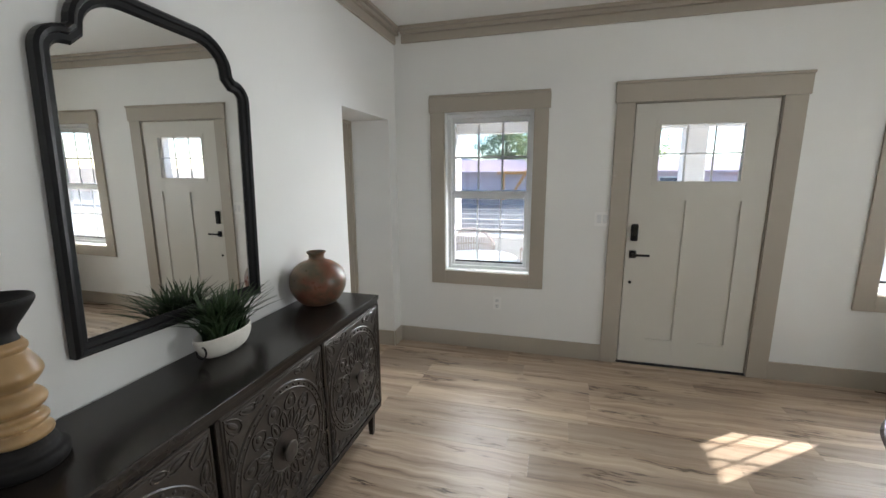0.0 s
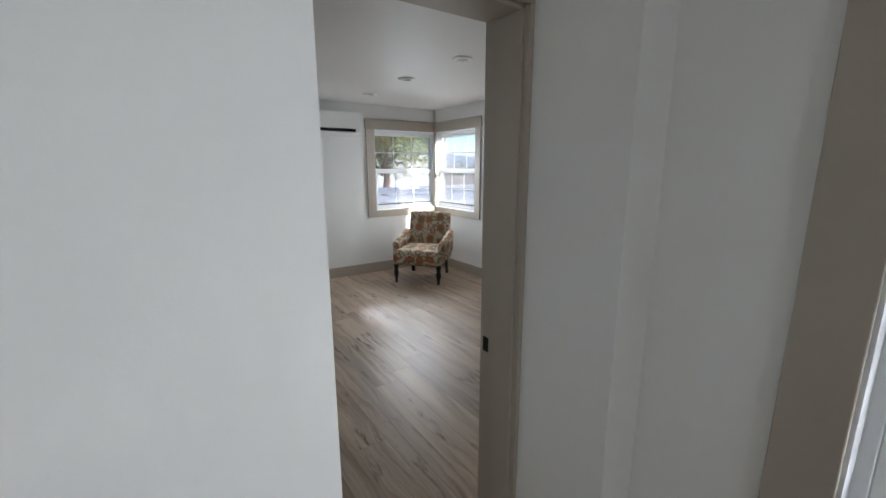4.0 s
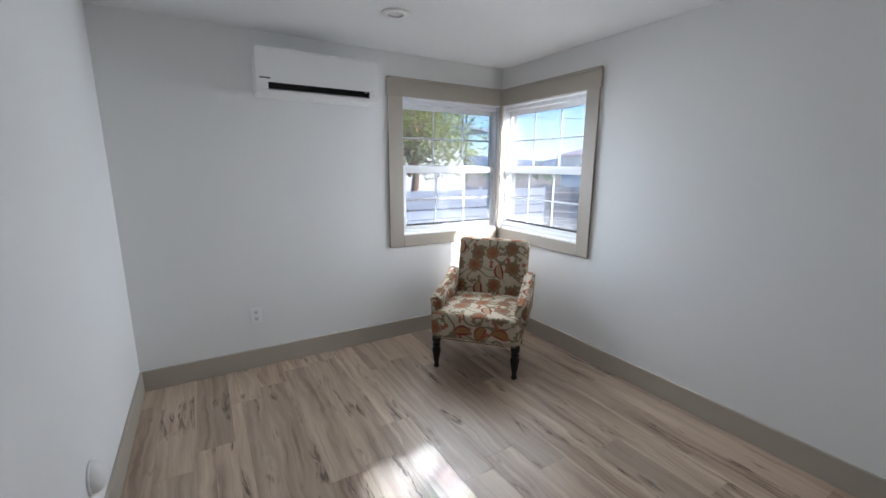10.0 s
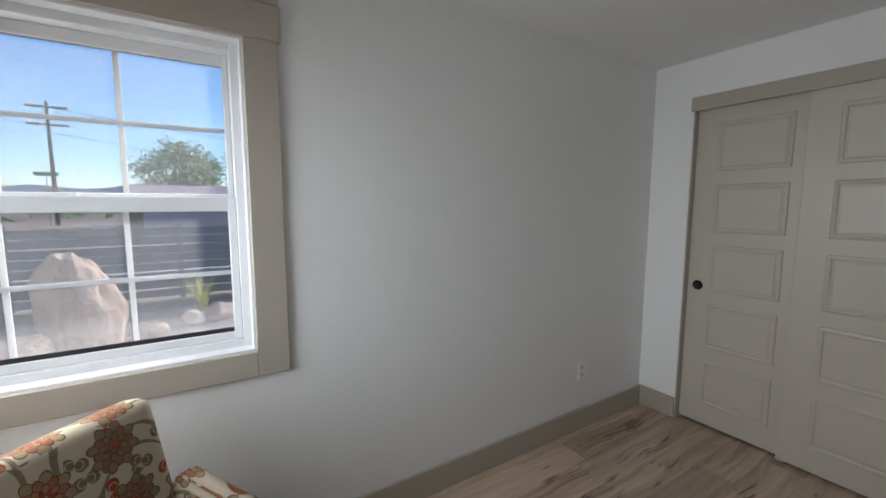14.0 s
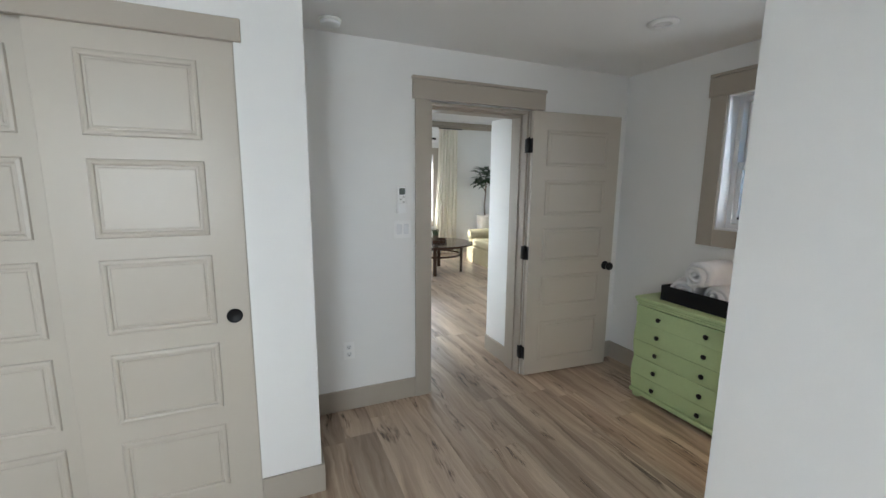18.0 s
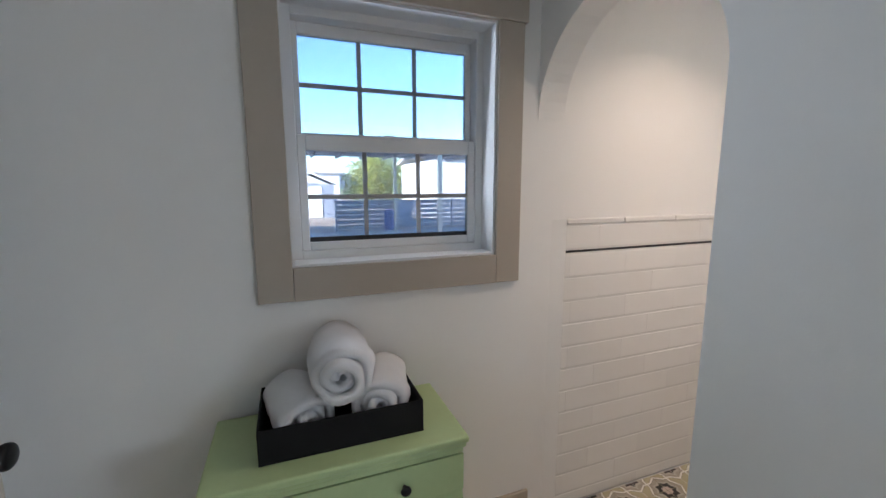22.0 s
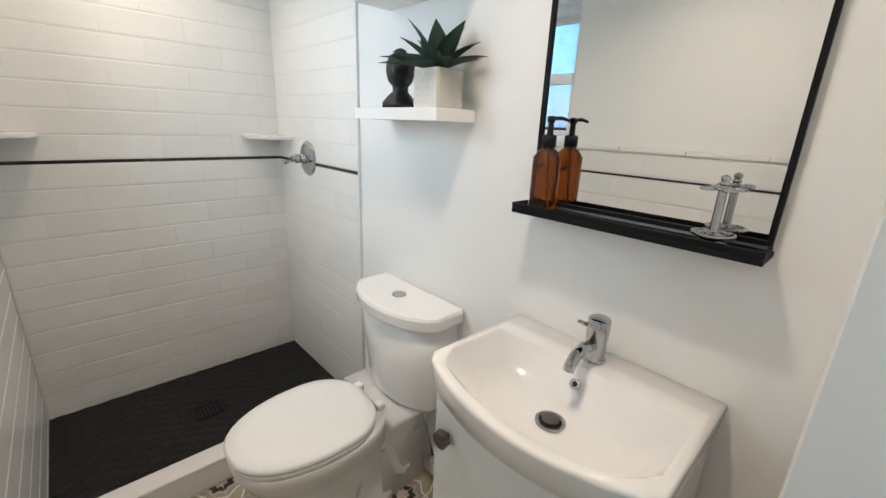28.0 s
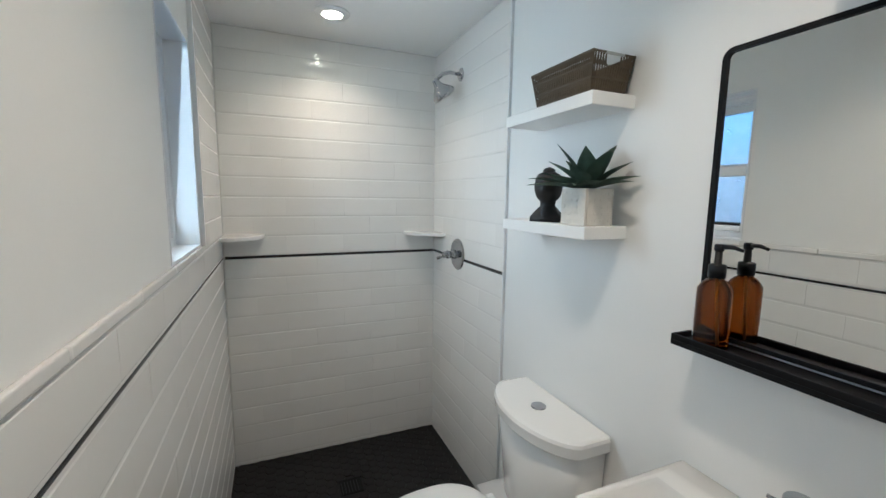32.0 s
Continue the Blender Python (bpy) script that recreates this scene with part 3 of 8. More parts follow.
def slab(axis, a0, a1, u0, u1, z0, z1, holes=()):
    """A wall with openings: axis 'x' or 'y' is the way through it, a0..a1 its thickness, u along it."""
    us = sorted({u0, u1, *(h for o in holes for h in o[:2])})
    zs = sorted({z0, z1, *(h for o in holes for h in o[2:])})
    us, zs = [u for u in us if u0 <= u <= u1], [z for z in zs if z0 <= z <= z1]

    def solid(i, k):
        if not (0 <= i < len(us) - 1 and 0 <= k < len(zs) - 1):
            return False
        u, z = (us[i] + us[i + 1]) / 2, (zs[k] + zs[k + 1]) / 2
        return not any(o[0] < u < o[1] and o[2] < z < o[3] for o in holes)

    bm = bmesh.new()
    made = {}

    def v(a, u, z):
        key = (a, u, z)
        if key not in made:
            made[key] = bm.verts.new((a, u, z) if axis == "x" else (u, a, z))
        return made[key]

    for i in range(len(us) - 1):
        for k in range(len(zs) - 1):
            if not solid(i, k):
                continue
            p, q, r, s = us[i], us[i + 1], zs[k], zs[k + 1]
            for a in (a0, a1):
                bm.faces.new((v(a, p, r), v(a, q, r), v(a, q, s), v(a, p, s)))
            for (di, dk), (ua, za, ub, zb) in (((-1, 0), (p, r, p, s)), ((1, 0), (q, r, q, s)), ((0, -1), (p, r, q, r)), ((0, 1), (p, s, q, s))):
                if not solid(i + di, k + dk):
                    bm.faces.new((v(a0, ua, za), v(a1, ua, za), v(a1, ub, zb), v(a0, ub, zb)))
    return bm


def structure(name, bm, material, label, category="wall"):
    return tagged(new(name, finish(bm, name, material)), label, category, kind="structure")


# ---- plan ----
XL, XT = -4.69, -0.54          # bedroom: outer side wall, thick wall
YF, YR = 2.345, -1.842         # bedroom: front wall, rear wall
ZC = 2.312                     # bedroom and bath ceiling
XA, XS, XB = -2.243, -2.363, -2.392        # wall with the arch, end of the bath's tile
YP, YQ = -0.545, -0.680        # wall between bedroom and bath
YJ = -1.120                    # right jamb of the arch
LX, LY, LZ = 4.86, -3.86, 2.72  # living room: far wall, back wall, ceiling
DY0, DY1, DZ = -0.922, -0.155, 1.985  # doorway between the rooms

structure("wall_side", slab("x", XL, XL - 0.2, YR - 0.2, YF + 0.2, -0.3, 2.6, [(1.34, 2.544, 0.885, 1.995)]), PAINT, "white painted bedroom side wall with a window opening")
structure("wall_front_bedroom", slab("y", YF, YF + 0.2, XL, XT, -0.3, 2.6, [(XL, -3.716, 0.885, 1.995)]), PAINT, "white painted bedroom front wall with a window opening")
structure("wall_corner_post", box(-4.89, -4.747, 2.402, 2.5435, 0.886, 1.994), STUCCO, "slim stucco post between the corner windows")
structure("wall_rear", slab("y", YR, YR - 0.2, XL, 0.0, -0.3, 2.6, [(-2.062, -1.333, 1.192, 2.03), (-4.05, -3.60, 1.318, 2.02)]), PAINT, "white painted rear wall with two window openings")
structure("wall_thick", slab("x", XT, 0.0, YR, YF + 0.2, -0.3, 2.9, [(DY0, DY1, -0.04, DZ)]), PAINT, "thick white wall with a deep doorway between the rooms")
structure("wall_living_side", slab("x", -0.2, 0.0, LY - 0.2, YR - 0.2, -0.3, 2.9), PAINT, "white painted living room side wall")
structure("wall_partition", slab("y", YP, YQ, XL, XA, 0.0, ZC + 0.05), PAINT, "white painted wall between bedroom and bathroom")
structure("wall_living_front", slab("y", 0.0, 0.2, 0.0, LX, -0.3, 2.9, [(0.442, 1.172, 0.70, 2.04), (3.522, 4.252, 0.70, 2.04), (1.895, 2.82, 0.0, 2.05)]), PAINT, "white painted living room front wall with a door and windows")
structure("wall_living_far", slab("x", LX, LX + 0.2, LY - 0.2, 0.2, -0.3, 2.9, [(-2.34, -1.60, 0.70, 2.06)]), PAINT, "cream white living room wall with a curtained window")
structure("wall_living_back", slab("y", LY, LY - 0.2, 0.0, LX, -0.3, 2.9), PAINT, "white painted living room back wall")
# closet that juts into the bedroom
structure("wall_closet_front", slab("x", -1.211, -1.105, 0.655, YF, 0.0, ZC + 0.05, [(0.914, 2.09, 0.0, 2.075)]), PAINT, "white closet wall around sliding doors")
structure("wall_closet_side", slab("y", 0.655, 0.755, -1.105, XT, 0.0, ZC + 0.05), PAINT, "white closet side wall")


def arch_wall():
    """The wall between bedroom and bath: a stub, and a round arch whose left foot dies into the rear wall."""
    cy, r = (YR + YJ) / 2, (YJ - YR) / 2
    spring, n = 1.700, 32
    curve = [(cy + r * math.cos(math.pi * i / n), spring + 0.98 * r * math.sin(math.pi * i / n)) for i in range(n + 1)]
    outline = [(YQ, 0.0), (YQ, ZC + 0.05), (YR, ZC + 0.05)] + curve[::-1] + [(YJ, 0.0)]
    bm = bmesh.new()
    a, b = [bm.verts.new((XA, y, z)) for y, z in outline], [bm.verts.new((XS, y, z)) for y, z in outline]
    bm.faces.new(a)
    bm.faces.new(b[::-1])
    for i in range(len(outline)):
        j = (i + 1) % len(outline)
        bm.faces.new((a[i], a[j], b[j], b[i]))
    return bm


structure("wall_arch", arch_wall(), PAINT, "white wall with a round-headed arch to the bathroom")
structure("ceiling_bedroom", box(XL - 0.2, -0.02, YR - 0.2, YF + 0.2, ZC, ZC + 0.12), CEIL, "smooth white ceiling", "ceiling")
structure("ceiling_living", box(0.0, LX + 0.2, LY - 0.2, 0.2, LZ, LZ + 0.12), CEIL, "smooth white ceiling", "ceiling")
structure("roof_deck", box(XL - 0.5, LX + 0.5, LY - 0.5, YR - 0.0, 2.95, 3.05), STUCCO, "flat roof deck", "roof")
structure("roof_deck_front", box(XL - 0.5, XT + 0.54, YR, YF + 0.45, 2.60, 2.72), STUCCO, "flat roof over the bedroom", "roof")
structure("roof_deck_living", box(0.0, LX + 0.5, YR, 0.25, 2.95, 3.05), STUCCO, "flat roof over the living room", "roof")
floor = structure("floor", box(XL, LX, LY, YF, -0.06, -0.012), GROUT, "light oak plank floor", "floor")
bath_floor = structure("floor_bath", box(XL, XB + 0.012, YR, YQ, -0.0115, -0.006), GROUT, "patterned cement tile floor", "floor")


# ---- trim ----
def baseboard(name, axis, a, sign, u0, u1, h=0.14, t=0.015):
    lo, hi = (a, a + sign * t)
    bm = box(lo, hi, u0, u1, 0, h, 0.003, 1) if axis == "x" else box(u0, u1, lo, hi, 0, h, 0.003, 1)
    return tagged(new(name, finish(bm, name, TRIM)), "taupe painted baseboard", "baseboard", kind="structure")


for axis, a, sign, u0, u1 in (
    ("y", 0.0, -1, 0.015, 1.77), ("y", 0.0, -1, 2.955, LX), ("x", 0.0, 1, DY1, 0.0), ("x", 0.0, 1, LY, DY0),
    ("x", LX, -1, LY, -0.015), ("y", LY, 1, 0.015, LX - 0.015),
    ("y", DY1, -1, -0.338, 0.0), ("y", DY0, 1, -0.338, 0.0),
    ("x", XL, 1, YP, YF), ("y", YF, -1, XL + 0.015, -1.211), ("x", -1.211, -1, 2.09, YF - 0.015), ("x", -1.211, -1, 0.64, 0.914),
    ("y", 0.655, -1, -1.211, XT - 0.015), ("x", XT, -1, -0.055, 0.64), ("x", XT, -1, YR, -1.022),
    ("y", YR, 1, XA, XT - 0.015), ("y", YP, 1, XL + 0.015, XA + 0.015), ("x", XA, 1, YJ, YP),
):
    baseboard("baseboard", axis, a, sign, u0, u1)


def crown(name, axis, a, sign, u0, u1):
    """Flat frieze with a stepped cap under the living room ceiling."""
    def b(t0, t1, z0, z1):
        lo, hi = sorted((a + sign * t0, a + sign * t1))
        return box(lo, hi, u0, u1, z0, z1, 0.003, 1) if axis == "x" else box(u0, u1, lo, hi, z0, z1, 0.003, 1)
    bm = join(b(0, 0.022, 2.60, 2.665), b(0, 0.048, 2.6655, 2.695), b(0, 0.075, 2.6955, 2.7195))
    return tagged(new(name, finish(bm, name, TRIM)), "taupe painted crown moulding", "moulding", kind="structure")


crown("trim", "y", 0.0, -1, 0.0755, LX - 0.0755)
crown("trim", "x", 0.0, 1, LY, -0.0)
crown("trim", "x", LX, -1, LY, -0.0)
crown("trim", "y", LY, 1, 0.0755, LX - 0.0755)


# ---- windows ----
def frame_of(axis, a, out):
    """Maps (along, outwards, up) to the world for a wall whose inner face lies at a."""
    def f(u0, u1, w0, w1, z0, z1, bevel=0.0):
        p, q = a + out * w0, a + out * w1
        return box(p, q, u0, u1, z0, z1, bevel, 1) if axis == "x" else box(u0, u1, p, q, z0, z1, bevel, 1)
    return f


def window(name, axis, a, out, u0, u1, z0, z1, label, deep=0.075, sides=(0.115, 0.115), head=True, sill=0.11, bars=2, corner=0, glass=GLASS):
    f = frame_of(axis, a, out)
    mid = (u0 + u1) / 2
    win = thing(name, *((a, mid, z0) if axis == "x" else (mid, a, z0)), label, "window", kind="structure")
    if head:
        l, r = sides
        e0, e1 = (0.012 if l else -0.0), (0.012 if r else -0.0)
        c0, c1 = (XL + 0.001 if corner < 0 else u0), (YF - 0.0345 if corner > 0 else u1)
        top = part("window_head", f(c0 - l - e0, c1 + r + e1, -0.024, -0.001, z1, z1 + 0.118, 0.002), TRIM, win)
        part("head_cap", f(c0 - l - 0.6 * e0, c1 + r + 0.6 * e1, -0.034, -0.001, z1 + 0.1185, z1 + 0.138, 0.003), TRIM, top)
        if l:
            part("side_casing", f(u0 - l, u0, -0.019, -0.001, z0 - sill + 0.0005, z1 - 0.0005, 0.002), TRIM, win)
        if r:
            part("side_casing", f(u1, u1 + r, -0.019, -0.001, z0 - sill + 0.0005, z1 - 0.0005, 0.002), TRIM, win)
        part("window_apron", f(c0 + 0.0005, c1 - 0.0005, -0.019, -0.001, z0 - sill, z0 - 0.0005, 0.002), TRIM, win)
    # white lining of the reveal
    t = 0.008
    part("window_sill", f(u0, u1, -0.002, deep, z0, z0 + t), VINYL, win)
    part("reveal_lining", f(u0, u1, -0.002, deep, z1 - t, z1), VINYL, win)
    if corner >= 0:
        part("reveal_lining", f(u0, u0 + t, -0.002, deep, z0 + t, z1 - t), VINYL, win)
    if corner <= 0:
        part("reveal_lining", f(u1 - t, u1, -0.002, deep, z0 + t, z1 - t), VINYL, win)
    # vinyl frame
    g = 0.036
    w0, w1 = deep, deep + 0.100
    fr = part("window_frame", join(f(u0, u0 + g, w0, w1, z0, z1, 0.002), f(u1 - g, u1, w0, w1, z0, z1, 0.002),
                                   f(u0 + g, u1 - g, w0, w1, z0, z0 + g, 0.002), f(u0 + g, u1 - g, w0, w1, z1 - g, z1, 0.002)), VINYL, win)
    meet = (z0 + z1) / 2
    for lo, hi, s, tag_ in ((z0 + g, meet + 0.012, deep + 0.012, "lower_sash"), (meet - 0.022, z1 - g, deep + 0.056, "upper_sash")):
        a0, a1 = u0 + g, u1 - g
        rail, under, over_ = (0.028, 0.030, 0.052) if tag_ == "lower_sash" else (0.020, 0.045, 0.040)
        s1 = s + 0.030
        sash = part(tag_, join(f(a0, a0 + rail, s, s1, lo, hi, 0.003), f(a1 - rail, a1, s, s1, lo, hi, 0.003),
                               f(a0 + rail, a1 - rail, s, s1, lo, lo + under, 0.003), f(a0 + rail, a1 - rail, s, s1, hi - over_, hi, 0.003)), VINYL, win)
        for w_ in (0.0075, 0.0185):
            pane = part("pane", f(a0 + rail, a1 - rail, s + w_, s + w_ + 0.003, lo + under, hi - over_), glass, sash)
            pane.visible_shadow = False
        for i in range(bars):
            u = a0 + rail + (a1 - a0 - 2 * rail) * (i + 1) / (bars + 1)
            part("glazing_bar", f(u - 0.008, u + 0.008, s + 0.0145, s + 0.0178, lo + under, hi - over_), VINYL, sash)
        zz = (lo + under + hi - over_) / 2
        if bars:
            part("glazing_bar", f(a0 + rail, a1 - rail, s + 0.0110, s + 0.0143, zz - 0.008, zz + 0.008), VINYL, sash)
        if tag_ == "lower_sash":
            part("spacer_strip", f(a0 + rail, a1 - rail, s + 0.0050, s + 0.0070, lo + under, lo + under + 0.016), DARKSLOT, sash)
            part("sash_lock", join(f(mid - 0.035, mid + 0.035, s + 0.002, s + 0.022, hi, hi + 0.004, 0.001), f(mid - 0.012, mid + 0.03, s + 0.004, s + 0.016, hi + 0.004, hi + 0.009, 0.001)), VINYL, sash, "white sash lock")
            part("finger_pull", join(f(mid - 0.045, mid + 0.045, s - 0.006, s - 0.0002, hi - 0.012, hi - 0.009, 0.001), f(mid - 0.045, mid + 0.045, s - 0.0012, s - 0.0002, hi - 0.024, hi - 0.0125)), VINYL, sash, "shallow finger pull")
    return win


window("window_1", "y", 0.0, 1, 0.442, 1.172, 0.70, 2.04, "white double-hung living room window with taupe casing", sides=(0.122, 0.112), sill=0.117, glass=PORCHGLASS)
window("window_2", "y", 0.0, 1, 3.522, 4.252, 0.70, 2.04, "white double-hung window beside the side table", sides=(0.122, 0.112), sill=0.117, glass=PORCHGLASS)
window("window_3", "x", XL, -1, 1.34, 2.360, 0.885, 1.995, "white double-hung corner window with taupe casing", sides=(0.125, 0.0), sill=0.094, deep=0.055, corner=1)
window("window_4", "y", YF, 1, -4.735, -3.716, 0.885, 1.995, "white double-hung corner window beside the armchair", sides=(0.0, 0.112), sill=0.094, deep=0.055, corner=-1)
window("window_5", "y", YR, -1, -2.062, -1.333, 1.192, 2.03, "white double-hung window above the green dresser", sides=(0.102, 0.106), sill=0.109, deep=0.095)
window("window_6", "y", YR, -1, -4.05, -3.60, 1.318, 2.02, "narrow white double-hung bathroom window", head=False, deep=0.07, bars=0, glass=OBSCURE)
window("window_7", "x", LX, 1, -2.34, -1.60, 0.70, 2.06, "white window behind sheer curtains", sides=(0.11, 0.11))
# boards that turn the corner between the two bedroom windows
corner_trim = thing("trim_corner_window", XL, YF, 0.885, "taupe corner casing between two windows", "casing", kind="structure")
part("corner_board", box(XL + 0.001, -4.662, YF - 0.019, YF - 0.001, 0.8855, 1.9945, 0.002, 1), TRIM, corner_trim)
part("corner_board", box(XL + 0.001, XL + 0.019, 2.317, YF - 0.0195, 0.8855, 1.9945, 0.002, 1), TRIM, corner_trim)
part("corner_core", box(-4.745, XL + 0.0005, YF - 0.0005, 2.400, 0.893, 1.987), VINYL, corner_trim, "white vinyl mullion at the corner")


# ---- doors ----
def casing(name, axis, a, out, u0, u1, z1, w, label, head=0.13, over=0.012):
    """Flat casing round a door, on the face at a."""
    f = frame_of(axis, a, out)
    c = thing(name, *((a, (u0 + u1) / 2, 0) if axis == "x" else ((u0 + u1) / 2, a, 0)), label, "casing", kind="structure")
    part("side_casing", f(u0 - w[0], u0, -0.019, -0.001, 0, z1 - 0.0005, 0.002), TRIM, c)
    part("side_casing", f(u1, u1 + w[1], -0.019, -0.001, 0, z1 - 0.0005, 0.002), TRIM, c)
    part("head_casing", f(u0 - w[0] - over, u1 + w[1] + over, -0.025, -0.001, z1, z1 + head - 0.02, 0.002), TRIM, c)
    part("head_cap", f(u0 - w[0] - over * 1.3, u1 + w[1] + over * 1.3, -0.035, -0.001, z1 + head - 0.0195, z1 + head, 0.003), TRIM, c)
    return c


casing("trim_front_door", "y", 0.0, 1, 1.895, 2.82, 2.05, (0.125, 0.135), "taupe casing round the front door", head=0.15)
casing("trim_bedroom_door", "x", XT, 1, DY0, DY1, 1.995, (0.10, 0.10), "taupe casing round the bedroom doorway", head=0.135, over=0.016)
jamb = thing("trim_bedroom_jamb", -0.44, -0.54, 0, "taupe door jamb in the deep doorway", "jamb", kind="structure")
part("side_jamb", join(box(XT, -0.339, DY0 - 0.0, DY0 + 0.02, 0, DZ - 0.02, 0.002, 1), box(-0.47, -0.36, DY0 + 0.02, DY0 + 0.032, 0, DZ - 0.02, 0.002, 1)), TRIM, jamb)
strike_jamb = part("side_jamb", join(box(XT, -0.339, DY1 - 0.02, DY1, 0, DZ - 0.02, 0.002, 1), box(-0.47, -0.36, DY1 - 0.032, DY1 - 0.02, 0, DZ - 0.02, 0.002, 1)), TRIM, jamb)
part("head_jamb", join(box(XT, -0.339, DY0, DY1, DZ - 0.02, DZ + 0.008, 0.002, 1), box(-0.47, -0.36, DY0 + 0.02, DY1 - 0.02, DZ - 0.032, DZ - 0.02, 0.002, 1)), TRIM, jamb)
part("strike_plate", box(-0.522, -0.492, DY1 - 0.0225, DY1 - 0.0195, 0.815, 0.873, 0.001, 1), BLACKM, strike_jamb, "black strike plate")


def panel_door(w, h, t, rows, side=0.105, recess=0.006, both=True):
    """Door leaf with raised panels in sunk fields: local x along, y through, z up."""
    bm = box(0, w, -t / 2, t / 2, 0, h, 0.002, 1)
    for z0, z1 in rows:
        for s in (-1, 1) if both else (-1,):
            y = s * t / 2
            steps = ((0.0, 0.0), (0.004, 0.007), (0.014, 0.009), (0.020, 0.007), (0.023, 0.0006), (0.030, 0.0006), (0.034, 0.004))
            rings = []
            for i, (inset, out_) in enumerate(steps):
                yy = y + s * (0.0008 + out_)
                rings.append([bm.verts.new(c) for c in ((side + inset, yy, z0 + inset), (w - side - inset, yy, z0 + inset), (w - side - inset, yy, z1 - inset), (side + inset, yy, z1 - inset))])
            for a, b in zip(rings, rings[1:]):
                for k in range(4):
                    bm.faces.new((a[k], a[(k + 1) % 4], b[(k + 1) % 4], b[k]))
            bm.faces.new(rings[-1])
            low = [bm.verts.new((v.co.x, y - s * 0.001, v.co.z)) for v in rings[0]]
            for k in range(4):
                bm.faces.new((low[k], low[(k + 1) % 4], rings[0][(k + 1) % 4], rings[0][k]))
    return bm

# ---- living room ----
def hinge(parent, x, y, z, axis_len=0.09, material=BLACKM):
    part("hinge", join(lathe([(0.007, -axis_len / 2), (0.007, axis_len / 2)], 10, x, y, z), lathe([(0.005, axis_len / 2), (0.008, axis_len / 2 + 0.004), (0.0, axis_len / 2 + 0.01)], 10, x, y, z),
                       box(x - 0.003, x + 0.026, y - 0.004, y + 0.0, z - axis_len / 2, z + axis_len / 2)), material, parent, "", True)


def front_door():
    d = thing("door_1", 2.357, 0.03, 0, "closed warm white craftsman front door with a small glazed top", "door", kind="structure")
    x0, x1, ya, yb, z0, z1 = 1.9085, 2.8095, 0.012, 0.056, 0.022, 2.0395
    gx0, gx1, gz0, gz1 = 2.085, 2.630, 1.478, 1.885
    leaf = slab("y", ya, yb, x0, x1, z0, z1, [(gx0, gx1, gz0, gz1)])
    part("leaf", leaf, FRONTP, d)
    # stiles and rails standing proud of two tall sunk panels
    part("face_frame", slab("y", ya - 0.0001, ya - 0.012, x0, x1, z0, z1, [(2.105, 2.295, 0.225, 1.335), (2.47, 2.655, 0.225, 1.335), (2.052, 2.664, 1.446, 1.917)]), FRONTP, d)
    part("glass_surround", slab("y", ya - 0.0002, ya - 0.016, 2.0525, 2.6635, 1.4465, 1.9165, [(gx0, gx1, gz0, gz1)]), FRONTP, d)
    g = part("pane", box(gx0, gx1, 0.03, 0.036, gz0, gz1), PORCHGLASS, d)
    g.visible_shadow = False
    for i in (1, 2):
        u = gx0 + (gx1 - gx0) * i / 3
        part("glazing_bar", box(u - 0.006, u + 0.006, 0.022, 0.0295, gz0, gz1), VINYL, g)
    part("glazing_bar", box(gx0, gx1, 0.020, 0.0285, 1.672, 1.684), VINYL, g)
    lock = part("keypad_lock", box(1.934, 1.986, ya - 0.036, ya - 0.0121, 1.02, 1.155, 0.012, 3), BLACKM, d, "black electronic keypad lock")
    part("keypad", box(1.943, 1.977, ya - 0.039, ya - 0.0355, 1.06, 1.14, 0.004, 2), LINER, lock, "glossy black keypad")
    part("thumb_turn", box(1.948, 1.972, ya - 0.044, ya - 0.0355, 1.03, 1.045, 0.003, 1), BLACKM, lock)
    handle = part("lever_plate", box(1.935, 1.985, ya - 0.020, ya - 0.0121, 0.885, 0.945, 0.003, 1), BLACKM, d, "square black rose")
    part("lever_handle", join(lathe([(0.011, 0), (0.011, 0.03)], 14, m=pose(1.96, ya - 0.018, 0.914, 90)), box(1.953, 2.075, ya - 0.056, ya - 0.046, 0.905, 0.923, 0.003, 2)), BLACKM, handle, "black lever handle")
    part("lower_bolt", lathe([(0.012, 0), (0.012, 0.006), (0.006, 0.008)], 14, m=pose(1.955, ya - 0.012, 0.69, 90)), BLACKM, d)
    for z in (0.30, 1.07, 1.82):
        hinge(d, 2.816, ya - 0.008, z, 0.10, STEEL)
    part("threshold", box(1.897, 2.818, -0.005, 0.10, 0.0, 0.02, 0.004, 1), DARKSLOT, d, "dark threshold with door sweep")
    # near-black strips put in as the shade of the gap round the leaf
    part("gap_seal", join(box(1.9036, 1.9083, 0.040, 0.050, 0.022, 2.0395), box(2.8097, 2.8134, 0.040, 0.050, 0.022, 2.0395), box(1.9036, 2.8134, 0.040, 0.050, 2.0397, 2.0444)), DARKSLOT, d, "dark strips standing for the shaded gap round the door")
    part("jamb", join(box(1.8955, 1.9035, 0.0, 0.19, 0.02, 2.044), box(2.8135, 2.8195, 0.0, 0.19, 0.02, 2.044), box(1.8955, 2.8195, 0.0, 0.19, 2.0445, 2.0495)), TRIM, d)


front_door()


